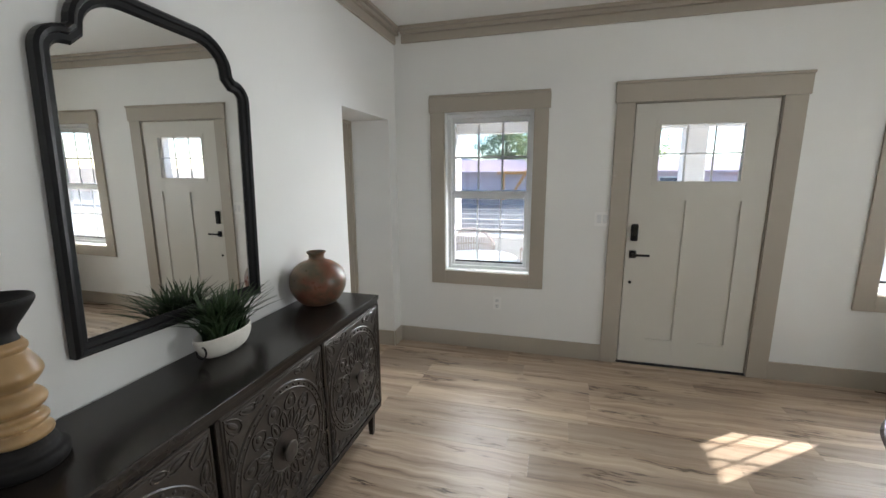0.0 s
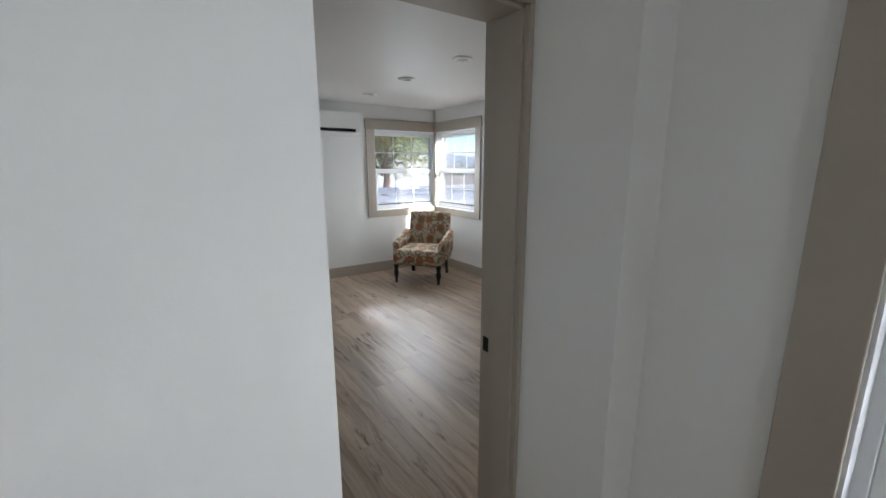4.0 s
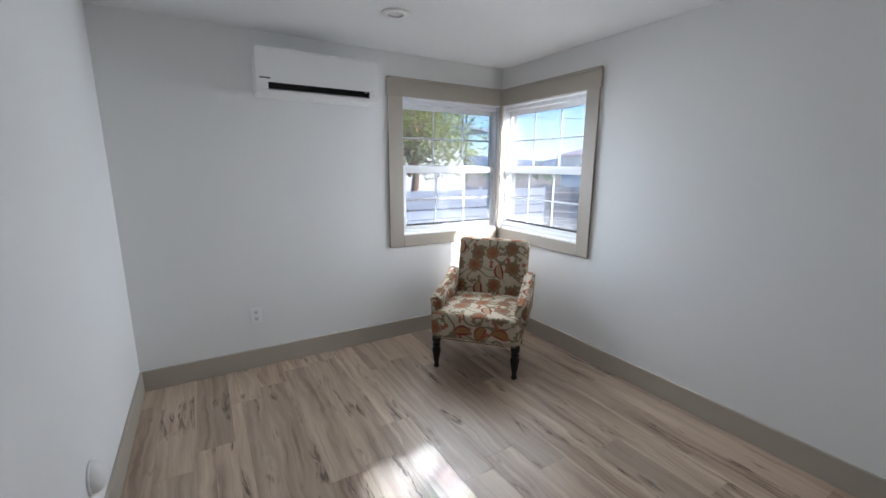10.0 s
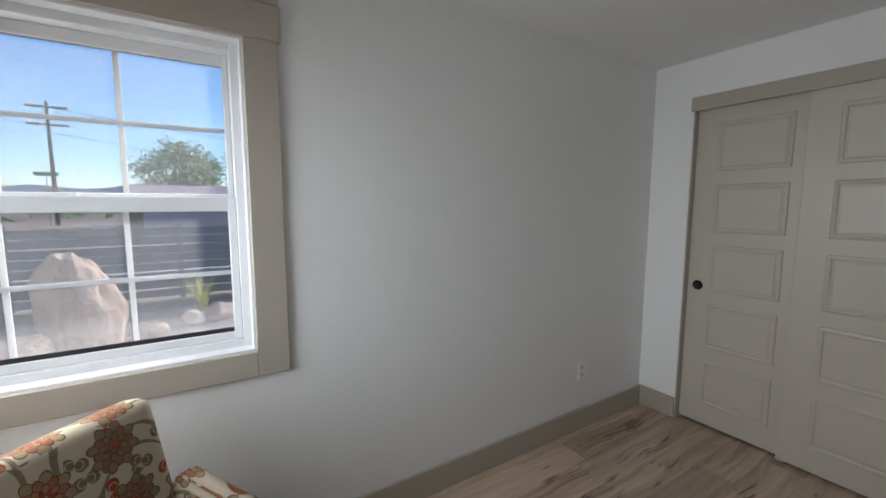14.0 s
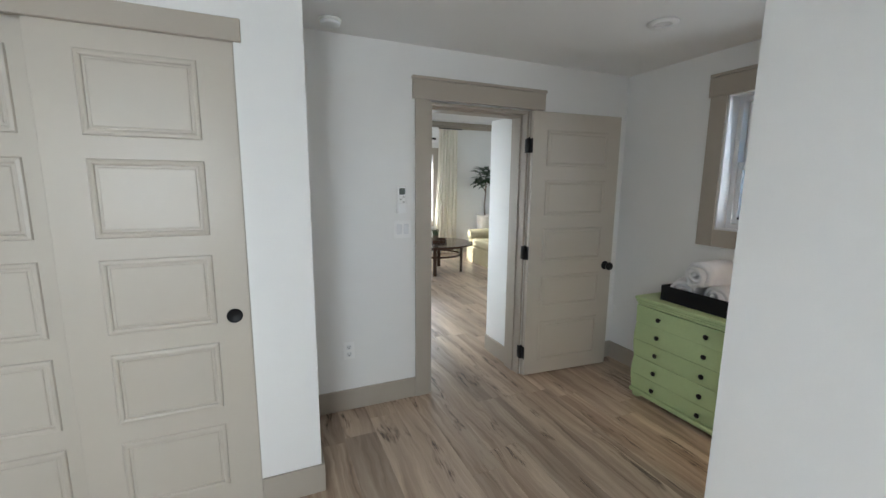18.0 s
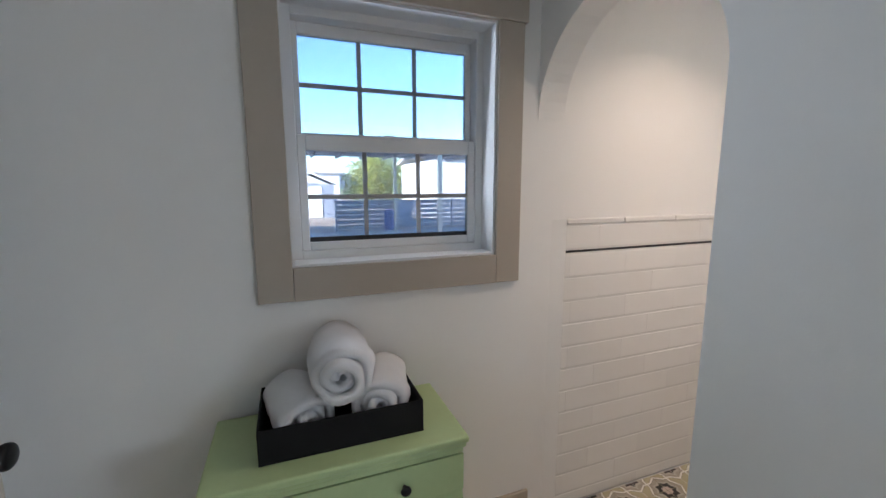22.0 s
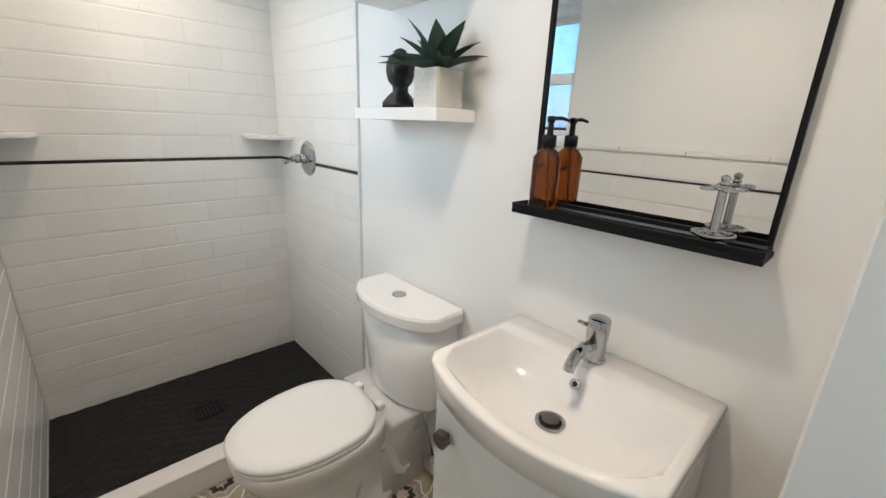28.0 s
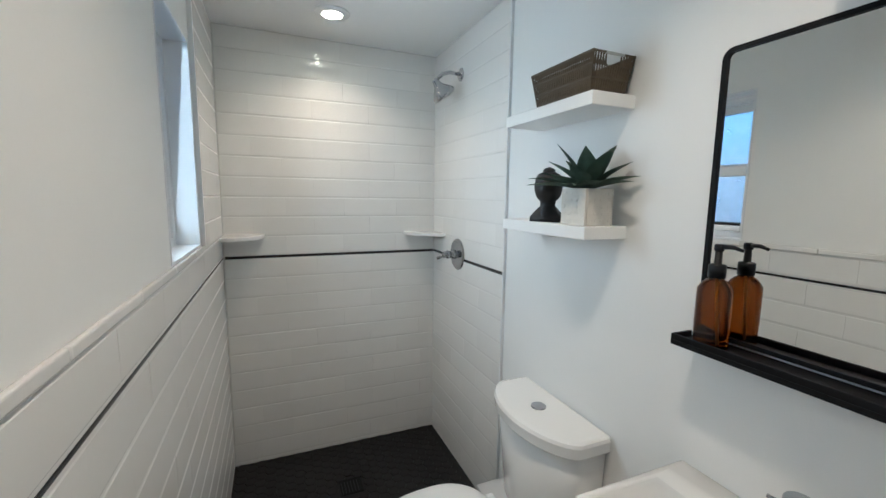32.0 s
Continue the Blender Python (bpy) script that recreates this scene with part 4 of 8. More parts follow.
def wall_plate(name, x, y, z, rz, label, category, kind_="outlet", w=0.07, h=0.115):
    """Plate on a wall; local -y faces the room."""
    p = thing(name, x, y, z, label, category, rz)
    part("cover_plate", box(-w / 2, w / 2, -0.006, -0.0004, -h / 2, h / 2, 0.003, 2), PLASTIC, p, local=True)
    if kind_ == "outlet":
        for dz in (0.024, -0.024):
            face = part("socket", box(-0.016, 0.016, -0.0075, -0.0061, dz - 0.015, dz + 0.015, 0.004, 2), VINYL, p, local=True)
            part("slot", join(box(-0.008, -0.0055, -0.0079, -0.0074, dz - 0.002, dz + 0.008), box(0.0055, 0.008, -0.0079, -0.0074, dz - 0.002, dz + 0.007), box(-0.003, 0.003, -0.0079, -0.0074, dz - 0.011, dz - 0.006)), DARKSLOT, face, local=True)
    elif kind_ == "toggle":
        for cx, up in ((-0.023, 1), (0.023, -1)):
            part("toggle", join(box(cx - 0.006, cx + 0.006, -0.0068, -0.0061, -0.013, 0.013), moved(box(-0.0045, 0.0045, -0.018, 0.0, -0.005, 0.005, 0.0015, 1), pose(cx, -0.0062, 0, -24 * up))), VINYL, p, local=True)
    else:
        n = 2 if w > 0.1 else 1
        for i in range(n):
            cx = (i - (n - 1) / 2) * 0.046
            part("rocker_switch", join(box(cx - 0.0165, cx + 0.0165, -0.0075, -0.0061, -0.033, 0.033, 0.002, 1), moved(box(-0.014, 0.014, -0.0045, 0.0, -0.03, 0.03, 0.002, 1), pose(cx, -0.0076, 0, 3))), VINYL, p, local=True)
    part("plate_screw", lathe([(0.003, 0), (0.003, 0.0015)], 10, m=pose(0, -0.006, h / 2 - 0.009, 90)), PLASTIC, p, local=True)
    part("plate_screw", lathe([(0.003, 0), (0.003, 0.0015)], 10, m=pose(0, -0.006, -h / 2 + 0.009, 90)), PLASTIC, p, local=True)
    return p


wall_plate("wall_outlet", 0.907, 0.0, 0.428, 0, "white wall outlet below the living room window", "outlet")
wall_plate("light_switch", 1.72, 0.0, 1.187, 0, "white double light switch beside the front door", "switch", "switch", 0.118)


def carved_door(w, h):
    """Relief of a mandala in a square field: local x across, z up, -y towards the room; centred."""
    bms = [box(-w / 2, w / 2, 0.0, 0.016, -h / 2, h / 2, 0.003, 1)]
    R = min(w, h) * 0.46

    def ring(r, t, n=44):
        return tube([(r * math.cos(2 * math.pi * i / n), -0.001, r * math.sin(2 * math.pi * i / n)) for i in range(n)], t, 6, True)

    def loop(cx, cz, a, la, lb, t, n=14):
        c, s = math.cos(a), math.sin(a)
        pts = []
        for i in range(n):
            u, v = la * math.cos(2 * math.pi * i / n), lb * math.sin(2 * math.pi * i / n) * (1 - 0.35 * math.cos(2 * math.pi * i / n))
            pts.append((cx + c * u - s * v, -0.002, cz + s * u + c * v))
        return tube(pts, t, 5, True)

    def bud(cx, cz, a, la, lb, t=0.007):
        b = bmesh.new()
        bmesh.ops.create_uvsphere(b, u_segments=10, v_segments=6, radius=1)
        b.transform(Matrix.Translation((cx, 0.0, cz)) @ Matrix.Rotation(-a, 4, "Y") @ Matrix.Diagonal((la, t, lb, 1)))
        return b

    bms += [ring(R, 0.006), ring(R * 0.90, 0.004), ring(R * 0.30, 0.004)]
    for i in range(40):
        a = 2 * math.pi * i / 40
        bms.append(bud(R * 0.95 * math.cos(a), R * 0.95 * math.sin(a), a, 0.006, 0.006, 0.006))
    for i in range(16):
        a = 2 * math.pi * i / 16
        bms.append(loop(R * 0.46 * math.cos(a), R * 0.46 * math.sin(a), a, R * 0.15, R * 0.075, 0.0035, 12))
        bms.append(bud(R * 0.44 * math.cos(a), R * 0.44 * math.sin(a), a, R * 0.08, R * 0.026))
    for i in range(12):
        a = 2 * math.pi * (i + 0.5) / 12
        bms.append(loop(R * 0.72 * math.cos(a), R * 0.72 * math.sin(a), a, R * 0.13, R * 0.12, 0.004))
        bms.append(bud(R * 0.72 * math.cos(a), R * 0.72 * math.sin(a), a, R * 0.06, R * 0.05))
    for sx in (-1, 1):
        for sz in (-1, 1):
            for k, (dx, dz, la, lb, turn) in enumerate(((0.045, 0.05, 0.05, 0.022, 45), (0.115, 0.032, 0.042, 0.016, 12), (0.035, 0.125, 0.042, 0.016, 78), (0.17, 0.03, 0.028, 0.012, -15), (0.03, 0.18, 0.028, 0.012, 105))):
                cx, cz = sx * (w / 2 - dx), sz * (h / 2 - dz)
                a = math.atan2(sz * math.sin(radians(turn)), sx * math.cos(radians(turn)))
                bms.append(loop(cx, cz, a, la * 0.9, lb, 0.0035, 12))
                bms.append(bud(cx, cz, a, la * 0.6, lb * 0.5, 0.006))
    edge = tube([(-w / 2 + 0.012, -0.001, -h / 2 + 0.012), (w / 2 - 0.012, -0.001, -h / 2 + 0.012), (w / 2 - 0.012, -0.001, h / 2 - 0.012), (-w / 2 + 0.012, -0.001, h / 2 - 0.012)], 0.004, 6, True)
    return join(*bms, edge)


def console():
    y0, y1, xf, zt = -3.12, -1.332, 0.402, 0.866
    c = thing("console_table", 0.2, (y0 + y1) / 2, 0, "dark brown sideboard with carved mandala doors", "sideboard")
    part("top", box(0.006, xf, y0, y1, zt - 0.026, zt, 0.004, 2), CONSOLE, c)
    part("body", join(box(0.012, xf - 0.03, y0 + 0.004, y1 - 0.004, 0.165, zt - 0.0265, 0.002, 1), box(xf - 0.0295, xf - 0.006, y0 + 0.004, y1 - 0.004, 0.165, 0.195, 0.002, 1),
                      box(xf - 0.0295, xf - 0.006, y0 + 0.004, y1 - 0.004, zt - 0.05, zt - 0.0265, 0.002, 1)), CONSOLE, c)
    edges = [-1.336, -1.915, -2.508, -3.116]
    for y in (-1.336 - 0.006, -1.915, -2.508, -3.11):
        part("stile", box(xf - 0.0292, xf - 0.005, y - 0.009, y + 0.009, 0.1955, zt - 0.0505, 0.002, 1), CONSOLE, c)
    me = None
    for i in range(3):
        a, b = edges[i], edges[i + 1]
        m = pose(xf - 0.008, (a + b) / 2, 0.505, 0, 0, 90)
        if me is None:
            me = finish(carved_door(0.565, 0.61), "door", CARVED, False)
            knob_me = finish(lathe(smooth_profile([(0.014, 0), (0.014, 0.012), (0.034, 0.017), (0.040, 0.022), (0.036, 0.028), (0.012, 0.030), (0.0, 0.031)], 2), 24, m=pose(0, -0.004, 0, 90)), "knob", CARVED, True)
        d = new("door", me)
        d.parent = c
        d.matrix_basis = c.matrix_basis.inverted() @ m
        k = tagged(new("knob", knob_me), "round carved knob")
        k.parent = d
    for y in (y0 + 0.05, y1 - 0.05):
        for x in (0.05, xf - 0.055):
            leg = lathe([(0.017, 0), (0.027, 0.165)], 4, m=pose(x, y, 0, 0, 0, 45))
            part("leg", leg, CONSOLE, c)


console()


def rounded_arch(cy, z0, zmid, ztop, half, notch):
    """Outline (y, z) of a mirror with a stepped, arched crown."""
    pts = [(cy + half, z0), (cy + half, zmid)]
    # outer shoulder curls in, then a flat arched top
    for i in range(1, 9):
        a = radians(90 * i / 8)
        pts.append((cy + half - notch * 0.75 * (1 - math.cos(a)), zmid + notch * 0.75 * math.sin(a)))
    y1, z1 = pts[-1]
    pts.append((y1 - 0.012, z1 + 0.012))
    for i in range(1, 9):
        a = radians(90 * i / 8)
        pts.append((y1 - 0.012 - (half * 0.42) * (1 - math.cos(a)), z1 + 0.012 + (ztop - z1 - 0.012) * math.sin(a)))
    return pts + [(2 * cy - y, z) for y, z in pts[::-1]]


def big_mirror():
    m = thing("wall_mirror", 0.0, -2.2, 1.0, "tall black framed mirror with an arched stepped top on the wall", "mirror")
    outer = [(turned.x, turned.y) for turned in (Vector((-2.223, 1.5)) + Matrix.Rotation(radians(-2.0), 2) @ Vector((p - -2.223, q - 1.5)) for p, q in rounded_arch(-2.215, 1.012, 1.875, 2.105, 0.39, 0.105))]
    steps = ((0.0, 0.001), (0.0, 0.03), (0.009, 0.038), (0.020, 0.034), (0.024, 0.026), (0.039, 0.024), (0.048, 0.012))
    cy, cz = -2.205, 1.55
    bm = bmesh.new()
    rings = []
    n = len(outer)
    for inset, x in steps:
        ring_ = []
        for i, (y, z) in enumerate(outer):
            p, q = Vector(outer[i - 1]), Vector(outer[(i + 1) % n])
            a, b = (Vector((y, z)) - p).normalized(), (q - Vector((y, z))).normalized()
            na, nb = Vector((-a.y, a.x)), Vector((-b.y, b.x))
            nn = (na + nb).normalized()
            k = inset / max(0.55, nn.dot(na))
            ring_.append(bm.verts.new((x, y + nn.x * k, z + nn.y * k)))
        rings.append(ring_)
    for a, b in zip(rings, rings[1:]):
        for i in range(n):
            bm.faces.new((a[i], a[(i + 1) % n], b[(i + 1) % n], b[i]))
    inner = [v.co.copy() for v in rings[-1]]
    part("mirror_frame", bm, MIRRORFRAME, m)
    g = bmesh.new()
    front, back = [g.verts.new((0.0115, v.y, v.z)) for v in inner], [g.verts.new((0.002, v.y, v.z)) for v in inner]
    g.faces.new(front)
    g.faces.new(back[::-1])
    for i in range(n):
        g.faces.new((front[i], front[(i + 1) % n], back[(i + 1) % n], back[i]))
    part("mirror_glass", g, MIRROR, m, "clear silvered mirror glass")
    m.matrix_basis = Matrix.Translation((0.0035, -2.2, 1.0)) @ Matrix.Rotation(radians(0.35), 4, "Z") @ Matrix.Rotation(radians(0.45), 4, "Y")


big_mirror()

vase_profile = smooth_profile([(0.055, 0.0), (0.10, 0.015), (0.140, 0.07), (0.152, 0.125), (0.138, 0.185), (0.093, 0.228), (0.050, 0.247), (0.041, 0.259), (0.043, 0.276), (0.051, 0.287), (0.0495, 0.292), (0.041, 0.281), (0.036, 0.259), (0.040, 0.247), (0.083, 0.218)], 3)
single("vase", lathe([(0.0, 0.0)] + vase_profile + [(0.0, 0.2)], 36, m=Matrix.Translation((0.150, -1.545, 0.8662)) @ Matrix.Scale(0.972, 4)), VASE, "round smoke-fired clay vase in red and green", "vase", (0.150, -1.545, 0.8662), True)


def blades(count, spread, height, seed, width=0.004, rim=0.03, lean=0.6):
    """Grass blades as thin folded ribbons bending outwards from a pot."""
    r = random.Random(seed)
    bm = bmesh.new()
    for _ in range(count):
        a, tilt, h = r.uniform(0, 6.28), r.uniform(0.05, 1.0) ** 0.8 * lean, height * r.uniform(0.6, 1.0)
        bx, by = r.uniform(-rim, rim) * spread[0], r.uniform(-rim, rim) * spread[1]
        last = None
        for k in range(6):
            t = k / 5
            out = tilt * h * t * (0.4 + 0.9 * t)
            p = Vector((bx + math.cos(a) * out * 1.0, by + math.sin(a) * out, h * (t - 0.35 * tilt * t * t)))
            w = width * (1 - t) ** 0.6 + 0.0003
            side = Vector((-math.sin(a), math.cos(a), 0)) * w
            row_ = [bm.verts.new(p - side), bm.verts.new(p + Vector((0, 0, -w * 0.5))), bm.verts.new(p + side)]
            if last:
                bm.faces.new((last[0], last[1], row_[1], row_[0]))
                bm.faces.new((last[1], last[2], row_[2], row_[1]))
            last = row_
    return bm


planter = thing("planter", 0.120, -2.170, 0.8662, "pale oval pot of artificial grass on the sideboard", "planter", 90)
bowl = lathe(smooth_profile([(0.052, 0), (0.078, 0.012), (0.098, 0.045), (0.104, 0.078), (0.100, 0.088), (0.094, 0.08), (0.085, 0.06)], 3) + [(0.0, 0.055)], 30)
bowl.transform(Matrix.Diagonal((1.28, 0.62, 1.0, 1)))
pot_ = part("pot", bowl, POTWHITE, planter, "", True, True)
part("ring_handle", tube([(-0.125 + 0.003 * math.sin(2 * math.pi * i / 16), 0.022 * math.cos(2 * math.pi * i / 16) - 0.015, 0.045 + 0.022 * math.sin(2 * math.pi * i / 16)) for i in range(16)], 0.0035, 6, True), CHARWOOD, pot_, "dark ring", True, True)
part("grass", moved(blades(210, (2.5, 1.1), 0.235, 8, 0.0078, 0.03, 0.85), Matrix.Translation((0, 0, 0.058))), LEAF, planter, "dark green grass blades", local=True)

stick = thing("candlestick", 0.145, -2.828, 0.8662, "turned honey wood candlestick with charred base and cup", "candlestick")
CS = Matrix.Diagonal((0.92, 0.92, 1.08, 1))
part("base", lathe(smooth_profile([(0.090, 0.0), (0.094, 0.012), (0.092, 0.028), (0.078, 0.036), (0.074, 0.050), (0.064, 0.060), (0.058, 0.066)], 3), 36, m=CS), CHARWOOD, stick, "charred black base", True, True)
part("stem", lathe(smooth_profile([(0.060, 0.066), (0.069, 0.070), (0.070, 0.080), (0.058, 0.090), (0.055, 0.096), (0.063, 0.101), (0.066, 0.109), (0.061, 0.117), (0.052, 0.123), (0.051, 0.130), (0.065, 0.142), (0.069, 0.154), (0.062, 0.167), (0.048, 0.178), (0.047, 0.186), (0.059, 0.197), (0.071, 0.213), (0.072, 0.223), (0.065, 0.240), (0.053, 0.259), (0.047, 0.268), (0.051, 0.273), (0.052, 0.282), (0.046, 0.290), (0.044, 0.294)], 4), 36, m=CS), CANDLEWOOD, stick, "", True, True)
part("cup", lathe(smooth_profile([(0.042, 0.290), (0.036, 0.306), (0.040, 0.322), (0.058, 0.345), (0.078, 0.372), (0.081, 0.384), (0.076, 0.388), (0.062, 0.376), (0.036, 0.362)], 3) + [(0.0, 0.36)], 36, m=CS), CHARWOOD, stick, "dark dished cup", True, True)


def coffee_table():
    t = thing("coffee_table", 3.225, -1.77, 0, "round dark wood coffee table with a ring shelf", "coffee table")
    part("tabletop", lathe([(0.0, 0.468), (0.58, 0.468), (0.605, 0.476), (0.61, 0.488), (0.60, 0.50), (0.0, 0.50)], 56), DARKWOOD, t, local=True)
    ring = [(math.cos(2 * math.pi * i / 44), math.sin(2 * math.pi * i / 44)) for i in range(44)]
    part("ring_shelf", tube([(0.40 * c, 0.40 * s, 0.30) for c, s in ring], 0.016, 8, True), DARKWOOD, t, local=True)
    part("apron_ring", tube([(0.43 * c, 0.43 * s, 0.445) for c, s in ring], 0.02, 8, True), DARKWOOD, t, local=True)
    for i in range(4):
        a = radians(63 + 90 * i)
        part("leg", moved(box(-0.022, 0.022, -0.030, 0.030, 0, 0.4675, 0.004, 1), Matrix.Translation((0.41 * math.cos(a), 0.41 * math.sin(a), 0)) @ Matrix.Rotation(a, 4, "Z")), DARKWOOD, t, local=True)


coffee_table()
tray_ = thing("serving_tray", 3.28, -1.78, 0.5005, "round dark wooden tray on the coffee table", "tray")
part("tray_floor", lathe([(0.0, 0.0), (0.17, 0.0), (0.17, 0.01), (0.0, 0.01)], 32), DARKWOOD, tray_, local=True)
part("tray_rim", tube([(0.172 * math.cos(2 * math.pi * i / 32), 0.172 * math.sin(2 * math.pi * i / 32), 0.03) for i in range(32)], 0.012, 6, True), DARKWOOD, tray_, local=True)
pot2 = thing("table_plant", 3.30, -1.77, 0.5110, "small potted plant in a woven basket on the tray", "plant")
part("pot", lathe(smooth_profile([(0.04, 0), (0.055, 0.03), (0.05, 0.09), (0.046, 0.1)], 3), 20), WICKER, pot2, "", True, True)
part("grass", moved(blades(60, (1.3, 1.3), 0.15, 3, 0.008, 0.03, 0.5), Matrix.Translation((0, 0, 0.09))), LEAFDARK, pot2, "", local=True)
cup_ = single("bowl", lathe(smooth_profile([(0.03, 0), (0.06, 0.02), (0.075, 0.05), (0.07, 0.048), (0.05, 0.02)], 3) + [(0, 0.012)], 24, 3.22, -1.85, 0.5110), DARKWOOD, "small dark bowl on the tray", "bowl", (3.22, -1.85, 0.511), True)


def pillow(w, d, h, seg=10):
    """A cushion with puffed faces and pinched corners."""
    bm = box(-w / 2, w / 2, -d / 2, d / 2, -h / 2, h / 2)
    bmesh.ops.subdivide_edges(bm, edges=bm.edges[:], cuts=6, use_grid_fill=True)
    for v in bm.verts:
        u, s, t = 2 * v.co.x / w, 2 * v.co.y / d, 2 * v.co.z / h
        v.co.z *= 0.55 + 0.45 * (1 - u ** 4) * (1 - s ** 4)
        v.co.x *= 1 - 0.05 * (s * s) - 0.04 * t * t
        v.co.y *= 1 - 0.05 * (u * u) - 0.04 * t * t
    return bm


def sofa():
    s = thing("sofa", 2.95, -3.13, 0, "sage linen two-seat sofa with a skirted base", "sofa", 180)
    # local: front is -y, so after the turn it faces the room
    W, D = 1.92, 0.92
    part("base", box(-W / 2 + 0.02, W / 2 - 0.02, -D / 2 + 0.02, D / 2, 0.10, 0.30, 0.02, 2), SOFA, s, local=True)
    sk = bmesh.new()
    per, last = [], None
    for i in range(161):
        t = i / 160
        x = -W / 2 + W * t
        y = -D / 2 - 0.008 * abs(math.sin(3.0 * math.pi * t * 2)) - (0.02 if abs(t - 0.5) < 0.006 else 0)
        cur = [sk.verts.new((x, y, 0.01)), sk.verts.new((x, y + 0.006, 0.29)), sk.verts.new((x, y + 0.02, 0.29)), sk.verts.new((x, y + 0.016, 0.01))]
        if last:
            for k in range(4):
                sk.faces.new((last[k], last[(k + 1) % 4], cur[(k + 1) % 4], cur[k]))
        last = cur
    part("skirt", sk, SOFA, s, local=True)
    for sx in (-1, 1):
        part("skirt_side", box(sx * (W / 2 - 0.018), sx * W / 2, -D / 2 + 0.018, D / 2, 0.01, 0.29, 0.004, 1), SOFA, s, local=True)
        arm = part("arm", join(box(sx * (W / 2 - 0.19), sx * (W / 2 - 0.005), -D / 2 + 0.03, D / 2 - 0.04, 0.29, 0.52, 0.05, 4), moved(tube([(0, -D / 2 + 0.02, 0), (0, D / 2 - 0.06, 0)], 0.098, 18), Matrix.Translation((sx * (W / 2 - 0.10), 0, 0.53)))), SOFA, s, "", True, True)
        part("seat_cushion", moved(box(-0.385, 0.385, -0.40, 0.30, 0.0, 0.16, 0.05, 4), Matrix.Translation((sx * 0.386, -0.045, 0.30))), SOFA, s, "", True, True)
        back = moved(pillow(0.75, 0.52, 0.26), Matrix.Translation((sx * 0.375, 0.26, 0.69)) @ Matrix.Rotation(radians(72), 4, "X"))
        part("back_cushion", back, SOFA, s, "", True, True)
    part("backrest", box(-W / 2 + 0.05, W / 2 - 0.05, 0.30, D / 2, 0.25, 0.82, 0.06, 4), SOFA, s, "", True, True)


sofa()


def leaf_blade(l, w, fold=0.2, bend=0.25, n=6):
    """A broad leaf lying along +x, folded at its midrib."""
    bm = bmesh.new()
    last = None
    for i in range(n + 1):
        t = i / n
        half = w * math.sin(math.pi * min(1, 0.06 + 0.94 * t) ** 0.8) * 0.5 + 0.0008
        z = -bend * l * t * t
        cur = [bm.verts.new((l * t, -half, z + fold * half)), bm.verts.new((l * t, 0, z)), bm.verts.new((l * t, half, z + fold * half))]
        if last:
            bm.faces.new((last[0], last[1], cur[1], cur[0]))
            bm.faces.new((last[1], last[2], cur[2], cur[1]))
        last = cur
    return bm


ficus = thing("fig_tree", 4.45, -3.36, 0, "potted fiddle-leaf fig tree in the corner", "plant")
part("pot", lathe(smooth_profile([(0.13, 0), (0.145, 0.35), (0.17, 0.80), (0.165, 0.82), (0.15, 0.80)], 3) + [(0, 0.78)], 28), POTWHITE, ficus, "tall white pot", True, True)
part("soil", lathe([(0.15, 0.78), (0.15, 0.795), (0, 0.80)], 20), BARK, ficus, local=True)
part("trunk", join(tube([(0, 0, 0.78), (0.01, 0.01, 1.05), (-0.01, 0.0, 1.3), (0.0, 0.01, 1.6)], [0.018, 0.016, 0.014, 0.008], 8), tube([(-0.01, 0, 1.3), (0.1, 0.06, 1.52)], [0.010, 0.004], 6), tube([(-0.01, 0, 1.33), (-0.1, 0.02, 1.55)], [0.010, 0.004], 6)), BARK, ficus, "", True, True)
rl = random.Random(12)
fig = bmesh.new()
for i in range(120):
    a, e, rr = rl.uniform(0, 6.28), rl.uniform(-0.5, 1.1), rl.uniform(0.03, 0.24)
    b = leaf_blade(rl.uniform(0.12, 0.19), rl.uniform(0.08, 0.12), 0.25, 0.3)
    c = Vector((rr * math.cos(a), rr * math.sin(a), 1.56 + 0.17 * math.sin(e) + rl.uniform(-0.07, 0.1)))
    b.transform(Matrix.Translation(c) @ Matrix.Rotation(a + rl.uniform(-0.4, 0.4), 4, "Z") @ Matrix.Rotation(-e * 0.6, 4, "Y"))
    join(fig, b)
part("crown", fig, LEAFDARK, ficus, "broad dark green leaves", local=True)


def wall_picture(name, x, y, z, w, h, rz, label):
    p = thing(name, x, y, z, label, "picture", rz)
    t = 0.022
    for nm, b in (("frame_bar", (-w / 2, -w / 2 + t, -h / 2, h / 2)), ("frame_bar", (w / 2 - t, w / 2, -h / 2, h / 2)), ("frame_bar", (-w / 2 + t, w / 2 - t, -h / 2, -h / 2 + t)), ("frame_bar", (-w / 2 + t, w / 2 - t, h / 2 - t, h / 2))):
        part(nm, box(b[0], b[1], -0.024, -0.001, b[2], b[3], 0.003, 1), BLACKWOOD, p, local=True)
    part("mat_board", box(-w / 2 + t, w / 2 - t, -0.010, -0.002, -h / 2 + t, h / 2 - t), PLASTIC, p, "cream mat board", local=True)
    part("print", box(-w / 2 + 0.09, w / 2 - 0.09, -0.012, -0.0102, -h / 2 + 0.09, h / 2 - 0.09), PAPER, p, "grey abstract print", local=True)


wall_picture("wall_picture", LX, -0.55, 1.55, 0.42, 0.56, -90, "black framed print on the far wall")
wall_picture("wall_picture", 3.05, LY, 1.62, 0.5, 0.7, 180, "dark framed print above the sofa")


